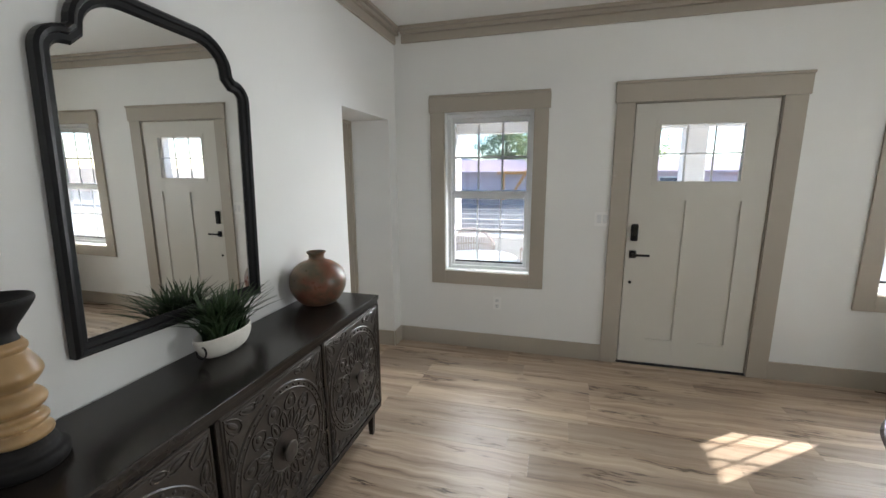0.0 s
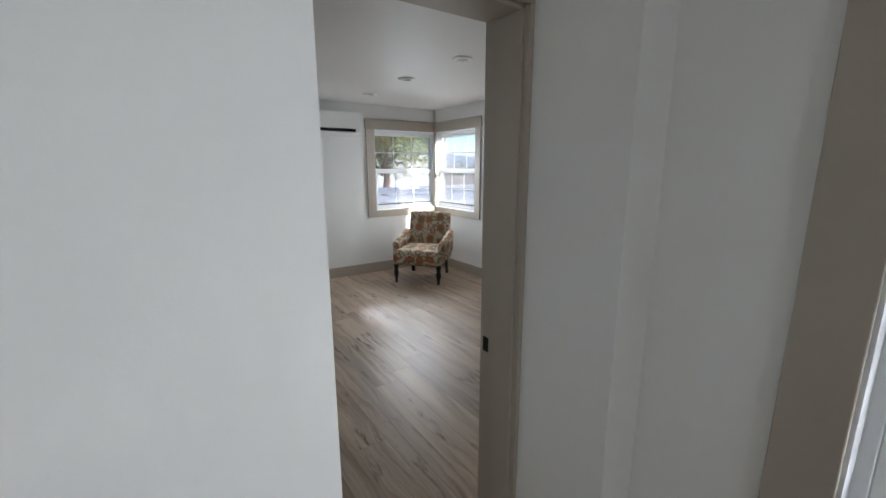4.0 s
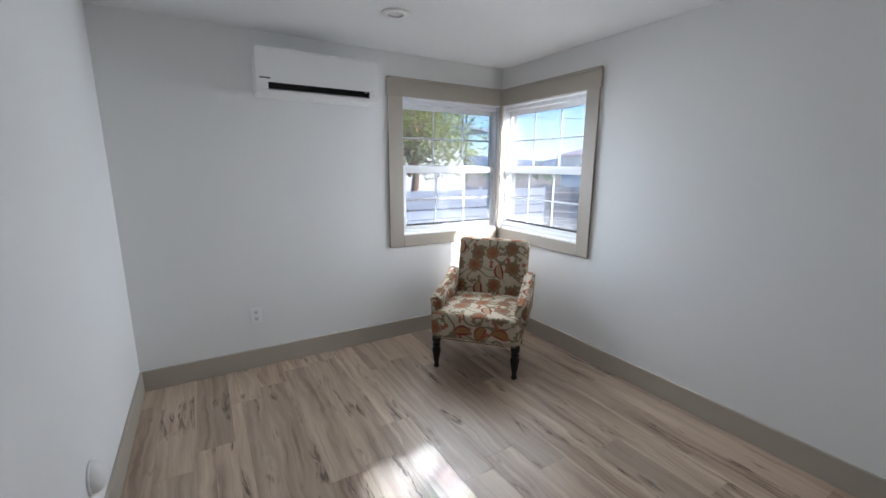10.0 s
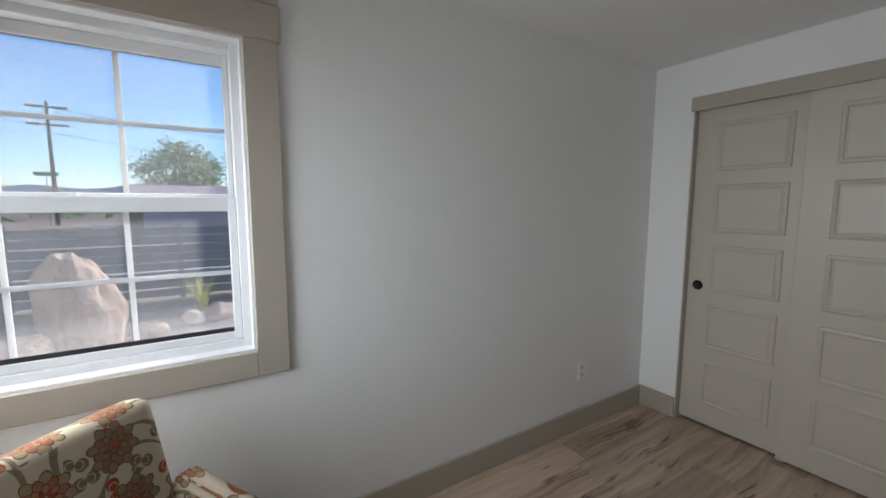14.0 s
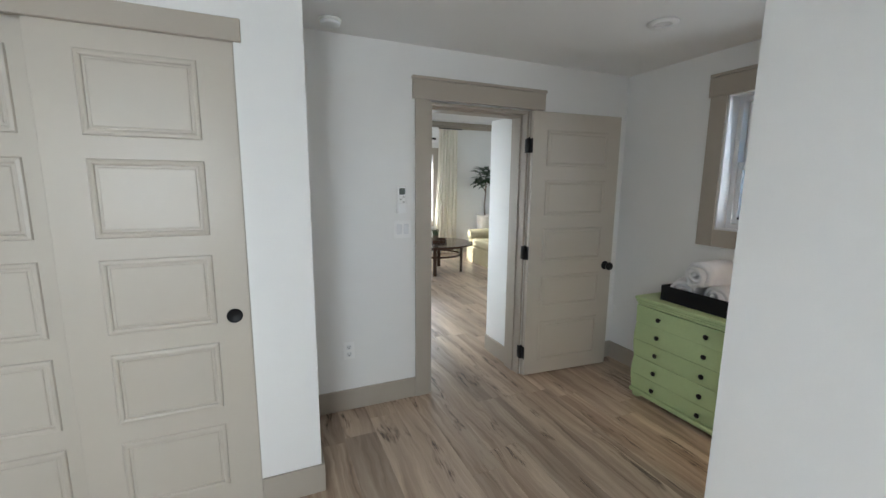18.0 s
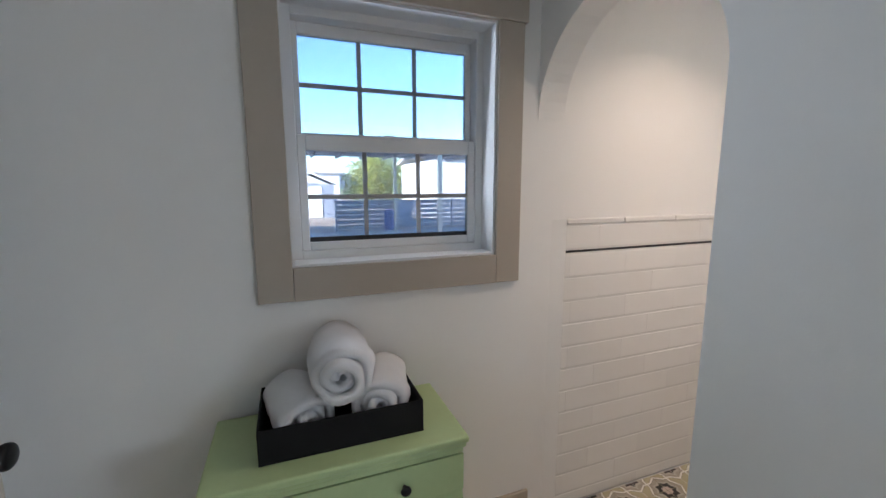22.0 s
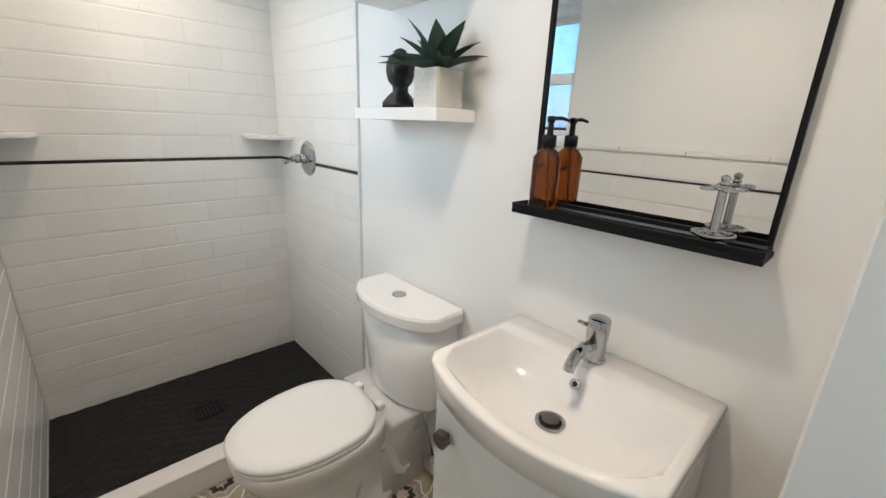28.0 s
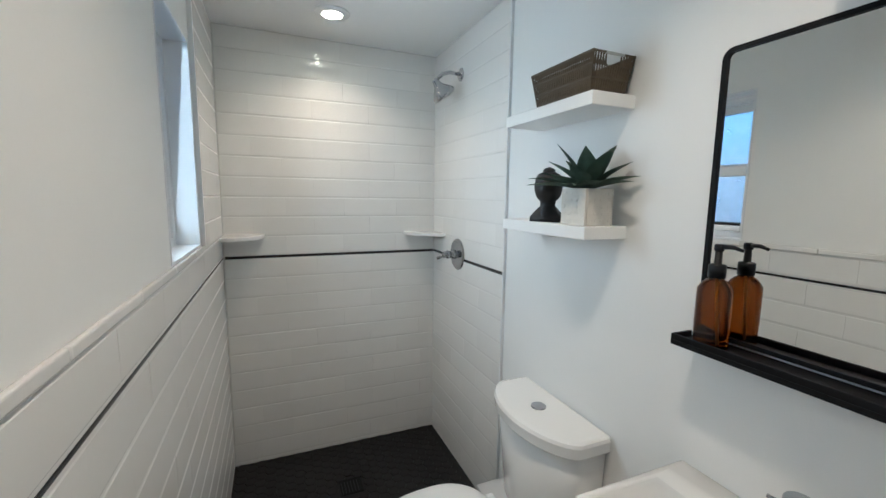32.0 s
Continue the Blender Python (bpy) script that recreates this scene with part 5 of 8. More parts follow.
def split_ac(name, x, y, z, rz, w, label, h=0.285, d=0.19):
    """Wall unit; local -y faces the room, z is its underside."""
    a = thing(name, x, y, z, label, "air conditioner", rz)
    low = [(-0.002, 0.0), (-d * 0.70, 0.0), (-d * 0.92, 0.009), (-d * 0.985, 0.030)]
    high = [(-d, 0.076), (-d, h - 0.012), (-d + 0.012, h), (-0.002, h)]
    l0, l1 = -w / 2 + 0.068, w / 2 - 0.062

    def run_of(prof, xa, xb, round_at=0):
        bm = bmesh.new()
        ends = [[bm.verts.new((x, py, pz)) for py, pz in prof] for x in (xa, xb)]
        bm.faces.new(ends[0])
        bm.faces.new(ends[1][::-1])
        for i in range(len(prof)):
            j = (i + 1) % len(prof)
            bm.faces.new((ends[0][i], ends[0][j], ends[1][j], ends[1][i]))
        if round_at:
            edge = xa if round_at < 0 else xb
            bmesh.ops.bevel(bm, geom=[e for e in bm.edges if all(abs(v.co.x - edge) < 1e-5 for v in e.verts)], offset=0.008, segments=2, affect="EDGES")
        return bm

    part("housing", join(run_of(low + high, -w / 2, l0, -1), run_of(low + high, l1, w / 2, 1), run_of(low + [(-d * 0.95, 0.034), (-d * 0.55, 0.030), (-0.002, 0.030)], l0, l1), run_of([(-0.002, 0.108), (-d * 0.50, 0.104), (-d * 0.96, 0.078)] + high, l0, l1)), PLASTIC, a, local=True)
    part("air_outlet", join(box(l0 + 0.0005, l1 - 0.0005, -d * 0.48, -0.004, 0.0305, 0.1035), run_of([(-d * 0.50, 0.1035), (-d * 0.50, 0.0985), (-d * 0.95, 0.0735), (-d * 0.95, 0.0775)], l0 + 0.0005, l1 - 0.0005), box(l0 + 0.0005, l0 + 0.003, -d * 0.94, -d * 0.48, 0.036, 0.074), box(l1 - 0.003, l1 - 0.0005, -d * 0.94, -d * 0.48, 0.036, 0.074)), DARKSLOT, a, "dark air outlet", local=True)
    part("louvre", run_of([(-d * 0.965, 0.0345), (-d * 0.80, 0.0440), (-d * 0.55, 0.0470), (-d * 0.55, 0.0430), (-d * 0.80, 0.0400)], l0 + 0.006, l1 - 0.012), PLASTIC, a, local=True)
    part("sensor", lathe([(0.0, -0.0002), (0.008, -0.0002), (0.008, 0.0010), (0.006, 0.0014), (0.0, 0.0014)], 18, m=pose(w / 2 - 0.034, -d * 0.993, 0.055, 90 - 8)), VINYL, a, local=True)
    part("maker_mark", box(-w / 2 + 0.018, -w / 2 + 0.082, -d - 0.0008, -d - 0.0001, 0.096, 0.104), DARKSLOT, a, "small dark badge", local=True)
    part("indicator_strip", box(w / 2 - 0.050, w / 2 - 0.036, -d - 0.0008, -d - 0.0001, 0.080, 0.083), STEEL, a, local=True)
    return a


split_ac("wall_air_conditioner", LX, -1.975, 2.305, -90, 0.84, "white split air conditioner above the curtained window")


def curtain(name, y0, y1, flare, seed):
    """A gathered sheer panel; flare widens its hem towards the window."""
    c = thing(name, LX - 0.08, (y0 + y1) / 2, 0.02, "gathered sheer cream curtain panel", "curtain", group="living room curtains")
    bm, rows_ = bmesh.new(), []
    n = 80
    for k in range(9):
        w = k / 8
        row_ = []
        for i in range(n + 1):
            t = i / n
            lo, hi = y0 + (flare if flare < 0 else 0) * (1 - w) ** 1.5, y1 + (flare if flare > 0 else 0) * (1 - w) ** 1.5
            x = LX - 0.085 + (0.012 + 0.016 * (1 - w)) * math.sin(t * 2 * math.pi * 6 + seed + 0.4 * w) + 0.006 * math.sin(t * 47 + 2 * w)
            row_.append(bm.verts.new((x, lo + (hi - lo) * t, 0.02 + 2.555 * w)))
        rows_.append(row_)
    for a, b in zip(rows_, rows_[1:]):
        for i in range(n):
            bm.faces.new((a[i], a[i + 1], b[i + 1], b[i]))
    part("cloth", bm, CURTAIN, c, "", True)


curtain("curtain", -2.86, -2.44, 0.14, 0.3)
curtain("curtain", -1.56, -1.20, -0.05, 1.7)
rod = thing("curtain_rod", LX - 0.085, -2.0, 2.585, "thin black curtain rod", "curtain rod")
part("rod", tube([(LX - 0.085, -2.93, 2.585), (LX - 0.085, -1.12, 2.585)], 0.009, 10), BLACKM, rod)
for y in (-2.89, -1.16):
    part("bracket", tube([(LX - 0.001, y, 2.585), (LX - 0.085, y, 2.585)], 0.006, 8), BLACKM, rod)
    part("finial", lathe([(0.0, -0.012), (0.012, 0.0), (0.0, 0.012)], 12, LX - 0.085, -2.94 if y < -2 else -1.11, 2.585), BLACKM, rod)


def armchair(name, x, y, rz, label):
    """Upholstered chair with sloping arms and turned legs; it faces local -y, its origin under the front edge's middle."""
    c = thing(name, x, y, 0, label, "armchair", rz)
    seat = box(-0.325, 0.325, -0.045, 0.60, 0.245, 0.435, 0.045, 4)
    bmesh.ops.subdivide_edges(seat, edges=[e for e in seat.edges if e.calc_length() > 0.25], cuts=5, use_grid_fill=True)
    for v in seat.verts:
        if v.co.z > 0.42:
            v.co.z += 0.018 * (1 - (v.co.x / 0.33) ** 2) * (1 - ((v.co.y - 0.25) / 0.35) ** 2)
    part("seat", uv_box(seat), FLORAL, c, "", True, True)
    back = box(-0.288, 0.288, -0.06, 0.06, 0.0, 0.51, 0.035, 4)
    back.transform(Matrix.Translation((0, 0.555, 0.375)) @ Matrix.Rotation(radians(-15), 4, "X"))
    part("backrest", uv_box(back), FLORAL, c, "", True, True)
    for s in (-1, 1):
        prof = [(0.03, 0.40), (0.025, 0.515), (0.05, 0.54), (0.20, 0.56), (0.38, 0.595), (0.56, 0.645), (0.62, 0.55), (0.60, 0.33), (0.05, 0.33)]
        bm = bmesh.new()
        sides = [[bm.verts.new((s * (0.262 if k == 0 else 0.342) + s * 0.012 * (pz - 0.33) / 0.3, py, pz)) for py, pz in prof] for k in (0, 1)]
        bm.faces.new(sides[0])
        bm.faces.new(sides[1][::-1])
        for i in range(len(prof)):
            j = (i + 1) % len(prof)
            bm.faces.new((sides[0][i], sides[0][j], sides[1][j], sides[1][i]))
        bmesh.ops.recalc_face_normals(bm, faces=bm.faces)
        bmesh.ops.bevel(bm, geom=bm.edges[:], offset=0.018, segments=3, affect="EDGES")
        part("arm", uv_box(bm), FLORAL, c, "", True, True)
        part("leg", lathe(smooth_profile([(0.014, 0.0), (0.022, 0.012), (0.016, 0.028), (0.020, 0.06), (0.030, 0.12), (0.031, 0.15), (0.022, 0.165), (0.030, 0.18), (0.022, 0.195), (0.031, 0.21), (0.031, 0.247)], 3), 20, s * 0.286, 0.0, 0), BLACKWOOD, c, "turned black front leg", True, True)
        part("leg", moved(box(-0.02, 0.02, -0.02, 0.02, 0, 0.26, 0.003, 1), Matrix.Translation((s * 0.25, 0.62, 0)) @ Matrix(((1, 0, 0, 0), (0, 1, -0.22, 0), (0, 0, 1, 0), (0, 0, 0, 1)))), BLACKWOOD, c, "tapered black back leg", local=True)
    part("piping", tube([(-0.292, -0.04, 0.25), (0.292, -0.04, 0.25)], 0.004, 6), FLORAL, c, local=True)
    return c


armchair("armchair", 4.12, -0.98, -62, "cream armchair with a red floral print beside the side table")

side = thing("side_table", 4.03, -0.37, 0, "round pale stone side table on thin black legs", "side table")
part("tabletop", lathe([(0, 0.598), (0.285, 0.598), (0.29, 0.603), (0.29, 0.625), (0.285, 0.630), (0, 0.630)], 40), MARBLE, side, local=True)
for i in range(3):
    a = radians(95 + 120 * i)
    part("leg", tube([(0.24 * math.cos(a), 0.24 * math.sin(a), 0), (0.21 * math.cos(a), 0.21 * math.sin(a), 0.598)], 0.008, 8), BLACKM, side, local=True)
    part("stretcher", tube([(0.235 * math.cos(a), 0.235 * math.sin(a), 0.1), (0, 0, 0.1)], 0.007, 8), BLACKM, side, local=True)
lamp_ = thing("table_lamp", 4.05, -0.34, 0.6305, "table lamp with an oxblood base and linen drum shade", "lamp")
base_ = lathe(smooth_profile([(0.105, 0), (0.105, 0.018), (0.066, 0.075), (0.050, 0.125), (0.072, 0.25), (0.088, 0.36), (0.072, 0.42), (0.02, 0.435)], 3), 4)
part("base", moved(base_, Matrix.Rotation(radians(45), 4, "Z")), REDGLAZE, lamp_, "glazed oxblood base", local=True)
part("neck", lathe([(0.009, 0.43), (0.009, 0.56)], 12), BLACKM, lamp_, local=True)
shade = lathe([(0.178, 0.50), (0.158, 0.735)], 36)
bmesh.ops.delete(shade, geom=[f for f in shade.faces if len(f.verts) > 4], context="FACES")
bmesh.ops.solidify(shade, geom=shade.faces[:], thickness=0.003)
part("shade", shade, SHADE, lamp_, "cream linen shade", True, True)
cord_ = thing("lamp_cord", 4.2, -0.14, 0, "dark lamp cord trailing to the floor", "cord")
part("cord", tube([(4.12, -0.27, 0.637), (4.20, -0.14, 0.634), (4.26, -0.07, 0.45), (4.30, -0.06, 0.1), (4.25, -0.07, 0.012), (4.0, -0.1, 0.008), (3.6, -0.05, 0.010)], 0.004, 6), BLACKM, cord_)

# ---- bedroom ----
armchair("armchair", -3.817, 1.480, 41.9, "cream armchair with a red floral print by the corner windows")
split_ac("wall_air_conditioner", XL, 0.668, 1.893, 90, 0.80, "white split air conditioner high on the bedroom wall")

for x, y, z, rz, lab in ((XL, 0.166, 0.395, 90, "white wall outlet below the air conditioner"), (-1.86, YF, 0.385, 0, "white wall outlet on the bedroom front wall"),
                         (XT, 0.396, 0.404, -90, "white wall outlet below the light switch"), (-2.416, YP, 0.36, 180, "white wall outlet on the partition")):
    wall_plate("wall_outlet", x, y, z, rz, lab, "outlet")
wall_plate("light_switch", XT, 0.030, 1.178, -90, "white double light switch beside the bedroom door", "switch", "switch", 0.118)

stop = thing("wall_bumper", -3.454, YP, 0.29, "round white wall bumper", "bumper")
part("bumper_base", lathe([(0.034, 0), (0.034, 0.006), (0.026, 0.012), (0, 0.013)], 24, m=pose(-3.454, YP + 0.0006, 0.29, -90)), PLASTIC, stop, "", True)
part("bumper_dome", lathe(smooth_profile([(0.022, 0.011), (0.02, 0.02), (0.012, 0.026), (0, 0.028)], 3), 20, m=pose(-3.454, YP + 0.0006, 0.29, -90)), VINYL, stop, "", True)

remote = thing("remote_holder", XT, 0.036, 1.365, "white air conditioner remote in a wall cradle", "remote", -90)
part("cradle", box(-0.032, 0.032, -0.024, -0.0006, -0.085, -0.02, 0.004, 2), PLASTIC, remote, local=True)
handset = part("handset", box(-0.026, 0.026, -0.021, -0.003, -0.078, 0.088, 0.006, 3), PLASTIC, remote, local=True)
part("display", box(-0.019, 0.019, -0.0216, -0.0209, 0.035, 0.075, 0.002, 1), SCREEN, handset, "grey display", local=True)
for i in range(3):
    for j in range(2):
        part("button", box(-0.017 + j * 0.020, -0.003 + j * 0.020, -0.0228, -0.0205, 0.016 - i * 0.016, 0.024 - i * 0.016, 0.002, 1), STEEL if (i + j) % 2 else PLASTIC, handset, local=True)


def downlight(name, x, y, lit=False):
    d = thing(name, x, y, ZC, "lit recessed ceiling light with a white trim" if lit else "unlit recessed ceiling light with a white trim", "ceiling light")
    part("trim_ring", lathe([(0.045, -0.0105), (0.074, -0.0085), (0.078, -0.0005), (0.045, -0.0005), (0.045, -0.0105)], 36, x, y, ZC), PLASTIC, d, "", True)
    part("lens", lathe([(0.0, -0.003), (0.0445, -0.003), (0.0445, -0.0006), (0, -0.0006)], 30, x, y, ZC), GLOW if lit else OPAL, d)


for x, y in ((-3.94, 0.96), (-2.98, 0.90), (-1.407, -1.128), (-2.1, 0.9)):
    downlight("recessed_light", x, y)
smoke = thing("smoke_detector", -0.726, 0.474, ZC, "small white ceiling smoke detector", "smoke detector")
part("detector_base", lathe([(0.0, -0.0006), (0.058, -0.0006), (0.058, -0.012), (0, -0.012)], 28, -0.726, 0.474, ZC), PLASTIC, smoke, "", True)
part("detector_cap", lathe(smooth_profile([(0.05, -0.0122), (0.052, -0.024), (0.04, -0.034), (0, -0.036)], 2), 28, -0.726, 0.474, ZC), VINYL, smoke, "", True)

dome = thing("wall_bumper", -3.40, YP, 0.318, "white domed plastic bumper low on the wall", "bumper")
part("base_ring", lathe([(0.0, 0.0005), (0.062, 0.0005), (0.064, 0.005), (0.060, 0.010), (0.0, 0.010)], 32, m=pose(-3.40, YP, 0.318, -90)), PLASTIC, dome, "", True)
part("dome", lathe(smooth_profile([(0.058, 0.0102), (0.054, 0.026), (0.040, 0.042), (0.018, 0.050), (0.0, 0.052)], 4), 32, m=pose(-3.40, YP, 0.318, -90)), PLASTIC, dome, "", True)

# sliding closet doors
closet = thing("closet_doors", -1.165, 1.502, 0, "two taupe sliding closet doors with five panels each", "closet door", kind="structure")
rows5 = [(0.135, 0.425), (0.505, 0.795), (0.875, 1.165), (1.245, 1.535), (1.615, 1.905)]
for nm, y0, x in (("sliding_door", 0.917, -1.186), ("sliding_door", 1.470, -1.148)):
    leaf = panel_door(0.617, 1.995, 0.033, [(a - 0.005, b - 0.005) for a, b in rows5], 0.125, both=False)
    d = part(nm, moved(leaf, pose(x, y0 + 0.617, 0.018, 0, 0, -90)), DOORP, closet)
    py = 0.977 if y0 < 1 else 2.02
    pull = lathe(smooth_profile([(0.030, 0.002), (0.031, 0.004), (0.027, 0.005), (0.024, -0.003)], 2) + [(0, -0.004)], 26, m=pose(x - 0.0168, py, 0.915, 0, -90, 0))
    part("finger_pull", pull, BLACKM, d, "round black finger pull", True)
part("closet_header", box(-1.222, -1.20, 0.885, 2.105, 1.998, 2.082, 0.003, 1), TRIM, closet, "taupe fascia board")
part("track_cover", join(box(-1.199, -1.13, 0.9145, 2.0895, 2.02, 2.0745), box(-1.21, -1.12, 2.0805, 2.0895, 0, 2.0195), box(-1.21, -1.12, 0.9145, 0.9165, 0, 2.0195)), TRIM, closet)
part("floor_guide", box(-1.19, -1.15, 1.50, 1.545, 0.0, 0.016, 0.002, 1), STEEL, closet)

# bedroom door, swung back flat against the wall
bdoor = thing("door_2", XT - 0.022, DY0 + 0.006, 0, "open taupe five-panel bedroom door swung back to the wall", "door", -94.0, kind="structure")
rows_d = [(0.105, 0.425), (0.535, 0.785), (0.888, 1.14), (1.235, 1.495), (1.592, 1.848)]
leaf = panel_door(0.762, 1.968, 0.035, [(a, b - 0.004) for a, b in rows_d], 0.115)
dl = part("leaf", moved(leaf, Matrix.Translation((0.006, -0.0175, 0.012))), DOORP, bdoor, local=True)
knob = lathe(smooth_profile([(0.033, 0.0), (0.033, 0.006), (0.014, 0.012), (0.013, 0.028), (0.026, 0.04), (0.031, 0.052), (0.026, 0.064), (0.0, 0.068)], 3), 26)
part("door_knob", join(moved(knob.copy(), pose(0.705, -0.035, 0.842, 90)), moved(knob, pose(0.705, 0.0, 0.842, -90))), BLACKM, dl, "round black door knob", True, True)
for z in (0.19, 0.968, 1.745):
    part("hinge", join(lathe([(0.0075, -0.05), (0.0075, 0.05)], 12, -0.006, 0.0, z), lathe([(0.0, 0.05), (0.009, 0.052), (0.0, 0.062)], 10, -0.006, 0, z), box(0.0032, 0.0059, -0.036, 0.0, z - 0.05, z + 0.05, 0.001, 1),
                       box(-0.0168, -0.0140, 0.0, 0.052, z - 0.05, z + 0.05, 0.001, 1), box(-0.0165, 0.0056, -0.0032, 0.0032, z - 0.049, z + 0.049)), BLACKM, dl, "black butt hinge", True, True)


def dresser():
    x0, x1, yf, yb = -1.775, -1.103, -1.492, -1.83
    d = thing("dresser", (x0 + x1) / 2, (yf + yb) / 2, 0, "sage green painted chest of five drawers with black knobs", "dresser")
    part("top", box(x0 - 0.018, x1 + 0.018, yb + 0.002, yf + 0.022, 0.700, 0.722, 0.007, 3), GREEN, d)
    part("cornice", join(box(x0 - 0.012, x1 + 0.012, yb + 0.004, yf + 0.016, 0.684, 0.6995, 0.006, 2), box(x0 - 0.005, x1 + 0.005, yb + 0.004, yf + 0.009, 0.664, 0.6835, 0.006, 2)), GREEN, d)
    # carcass sides swell gently with the drawers
    body = box(x0, x1, yb + 0.004, yf - 0.012, 0.055, 0.6635)
    part("carcass", body, GREEN, d)
    zs = [0.064, 0.172, 0.294, 0.418, 0.541, 0.660]
    for i in range(5):
        a, b = zs[i] + 0.0015, zs[i + 1] - 0.0015
        bm, last = bmesh.new(), None
        n = 10
        for k in range(n + 1):
            t = k / n
            swell = 0.008 + (0.013 * math.sin(math.pi * (t * 0.5 + 0.5 * (i % 2))) if i < 4 else 0.006)
            z = a + (b - a) * t
            cur = [bm.verts.new((x0 - 0.002 - swell * 0.25, yf - 0.0115, z)), bm.verts.new((x0 - 0.002 - swell * 0.25, yf + swell - 0.008, z)), bm.verts.new((x1 + 0.002 + swell * 0.25, yf + swell - 0.008, z)), bm.verts.new((x1 + 0.002 + swell * 0.25, yf - 0.0115, z))]
            if last:
                for q in range(4):
                    bm.faces.new((last[q], last[(q + 1) % 4], cur[(q + 1) % 4], cur[q]))
            else:
                bm.faces.new(cur[::-1])
            last = cur
        bm.faces.new(last)
        dr = part("drawer", bm, GREEN, d)
        for x in (-1.280, -1.596):
            kz = (0.110, 0.233, 0.357, 0.480, 0.602)[i]
            part("knob", lathe(smooth_profile([(0.006, -0.008), (0.006, 0.012), (0.013, 0.018), (0.0155, 0.024), (0.011, 0.030), (0, 0.032)], 2), 18, m=pose(x, yf + 0.003, kz, -90)), BLACKM, dr, "small round black knob", True)
    part("plinth", box(x0 - 0.012, x1 + 0.012, yb + 0.004, yf + 0.014, 0.030, 0.0605, 0.008, 2), GREEN, d)
    for x in (x0 + 0.03, x1 - 0.03):
        for y in (yf - 0.022, yb + 0.04):
            part("bun_foot", lathe(smooth_profile([(0.022, 0), (0.030, 0.010), (0.030, 0.020), (0.024, 0.0305)], 3), 20, x, y, 0), GREEN, d, "", True)


dresser()

bin_ = thing("towel_tray", -1.447, -1.66, 0.7222, "open black fabric tray on the dresser", "tray")
X0, X1, Y0, Y1, Z0, Z1 = -1.675, -1.22, -1.80, -1.545, 0.7222, 0.822
part("tray_floor", box(X0, X1, Y0, Y1, Z0, Z0 + 0.005), BLACKCLOTH, bin_)
for b in ((X0, X1, Y1 - 0.005, Y1), (X0, X1, Y0, Y0 + 0.005), (X0, X0 + 0.005, Y0 + 0.005, Y1 - 0.005), (X1 - 0.005, X1, Y0 + 0.005, Y1 - 0.005)):
    part("tray_side", box(b[0], b[1], b[2], b[3], Z0 + 0.005, Z1, 0.002, 1), BLACKCLOTH, bin_)
part("label_tab", box(X0 - 0.0015, X0 - 0.0002, -1.66, -1.625, 0.765, 0.79, 0.0005, 1), PLASTIC, bin_, "small white hand hole tab")


def towel(name, x, y, z, r, l, rz, seed):
    """A rolled towel: a spiral of thick cloth with a fold at its end; its axis runs along local y."""
    t = thing(name, x, y, z, "rolled white terry towel in the tray", "towel", rz, group="rolled towels")
    rnd = random.Random(seed)
    bm = bmesh.new()
    turns, n = 2.6, 66
    thick = r / (turns + 0.5)
    cols = []
    for k in range(9):
        yy = -l / 2 + l * k / 8
        end = 1 - 0.10 * max(0, abs(k - 4) - 2) / 2
        outer, inner = [], []
        for i in range(n + 1):
            a = 2 * math.pi * turns * i / n
            rad = (thick * 0.55 + thick * a / (2 * math.pi)) * end
            wob = 1 + 0.050 * math.sin(a * 1.7 + k * 0.7 + seed) + 0.028 * math.sin(a * 5 + k) + 0.02 * math.sin(a * 0.61 + 2.3 * k)
            squash = 0.93
            for lst, rr in ((outer, rad + thick * 0.44), (inner, rad - thick * 0.44)):
                lst.append(bm.verts.new((rr * wob * math.cos(a), yy + (0.014 * math.sin(9 * i / n + seed) + 0.005 * math.sin(31 * i / n)) * (1 if k in (0, 8) else 0.35), r + rr * wob * squash * math.sin(a) - (1 - squash) * r)))
        cols.append((outer, inner))
    for (o1, i1), (o2, i2) in zip(cols, cols[1:]):
        for i in range(n):
            bm.faces.new((o1[i], o1[i + 1], o2[i + 1], o2[i]))
            bm.faces.new((i1[i], i2[i], i2[i + 1], i1[i + 1]))
        for q in (0, n):
            bm.faces.new((o1[q], o2[q], i2[q], i1[q]))
    for o, i_ in (cols[0], cols[-1]):
        for i in range(n):
            bm.faces.new((o[i], i_[i], i_[i + 1], o[i + 1]))
    part("roll", bm, TOWEL, t, "", True, True)


towel("towel", -1.318, -1.680, 0.731, 0.080, 0.215, 14, 1)
towel("towel", -1.572, -1.684, 0.731, 0.083, 0.215, -16, 2)
towel("towel", -1.447, -1.672, 0.842, 0.090, 0.25, -4, 3)

# ---- bathroom ----
downlight("recessed_light", -4.34, -1.32, True)
downlight("recessed_light", -2.85, -1.26, True)
LINE = 1.182
CAP = 1.318
TILED = -3.860     # near edge of the shower's full-height tile, and of the curb
curb = thing("shower_curb", -3.90, (YR + YQ) / 2, 0, "low white solid-surface shower curb", "curb", kind="structure")
part("curb_face", box(TILED - 0.075, TILED - 0.001, YR + 0.012, YQ - 0.012, 0.0, 0.098, 0.002, 1), TILE, curb)
part("curb_top", box(TILED - 0.085, TILED + 0.004, YR + 0.012, YQ - 0.012, 0.0985, 0.114, 0.004, 2), SILL, curb)
pan = structure("floor_shower", box(XL, TILED - 0.085, YR, YQ, -0.005, 0.034), HEXGROUT, "black hexagon tile shower floor", "floor")
drain = thing("shower_drain", -4.29, -1.28, 0.0412, "square dark shower drain grate", "drain", kind="structure")
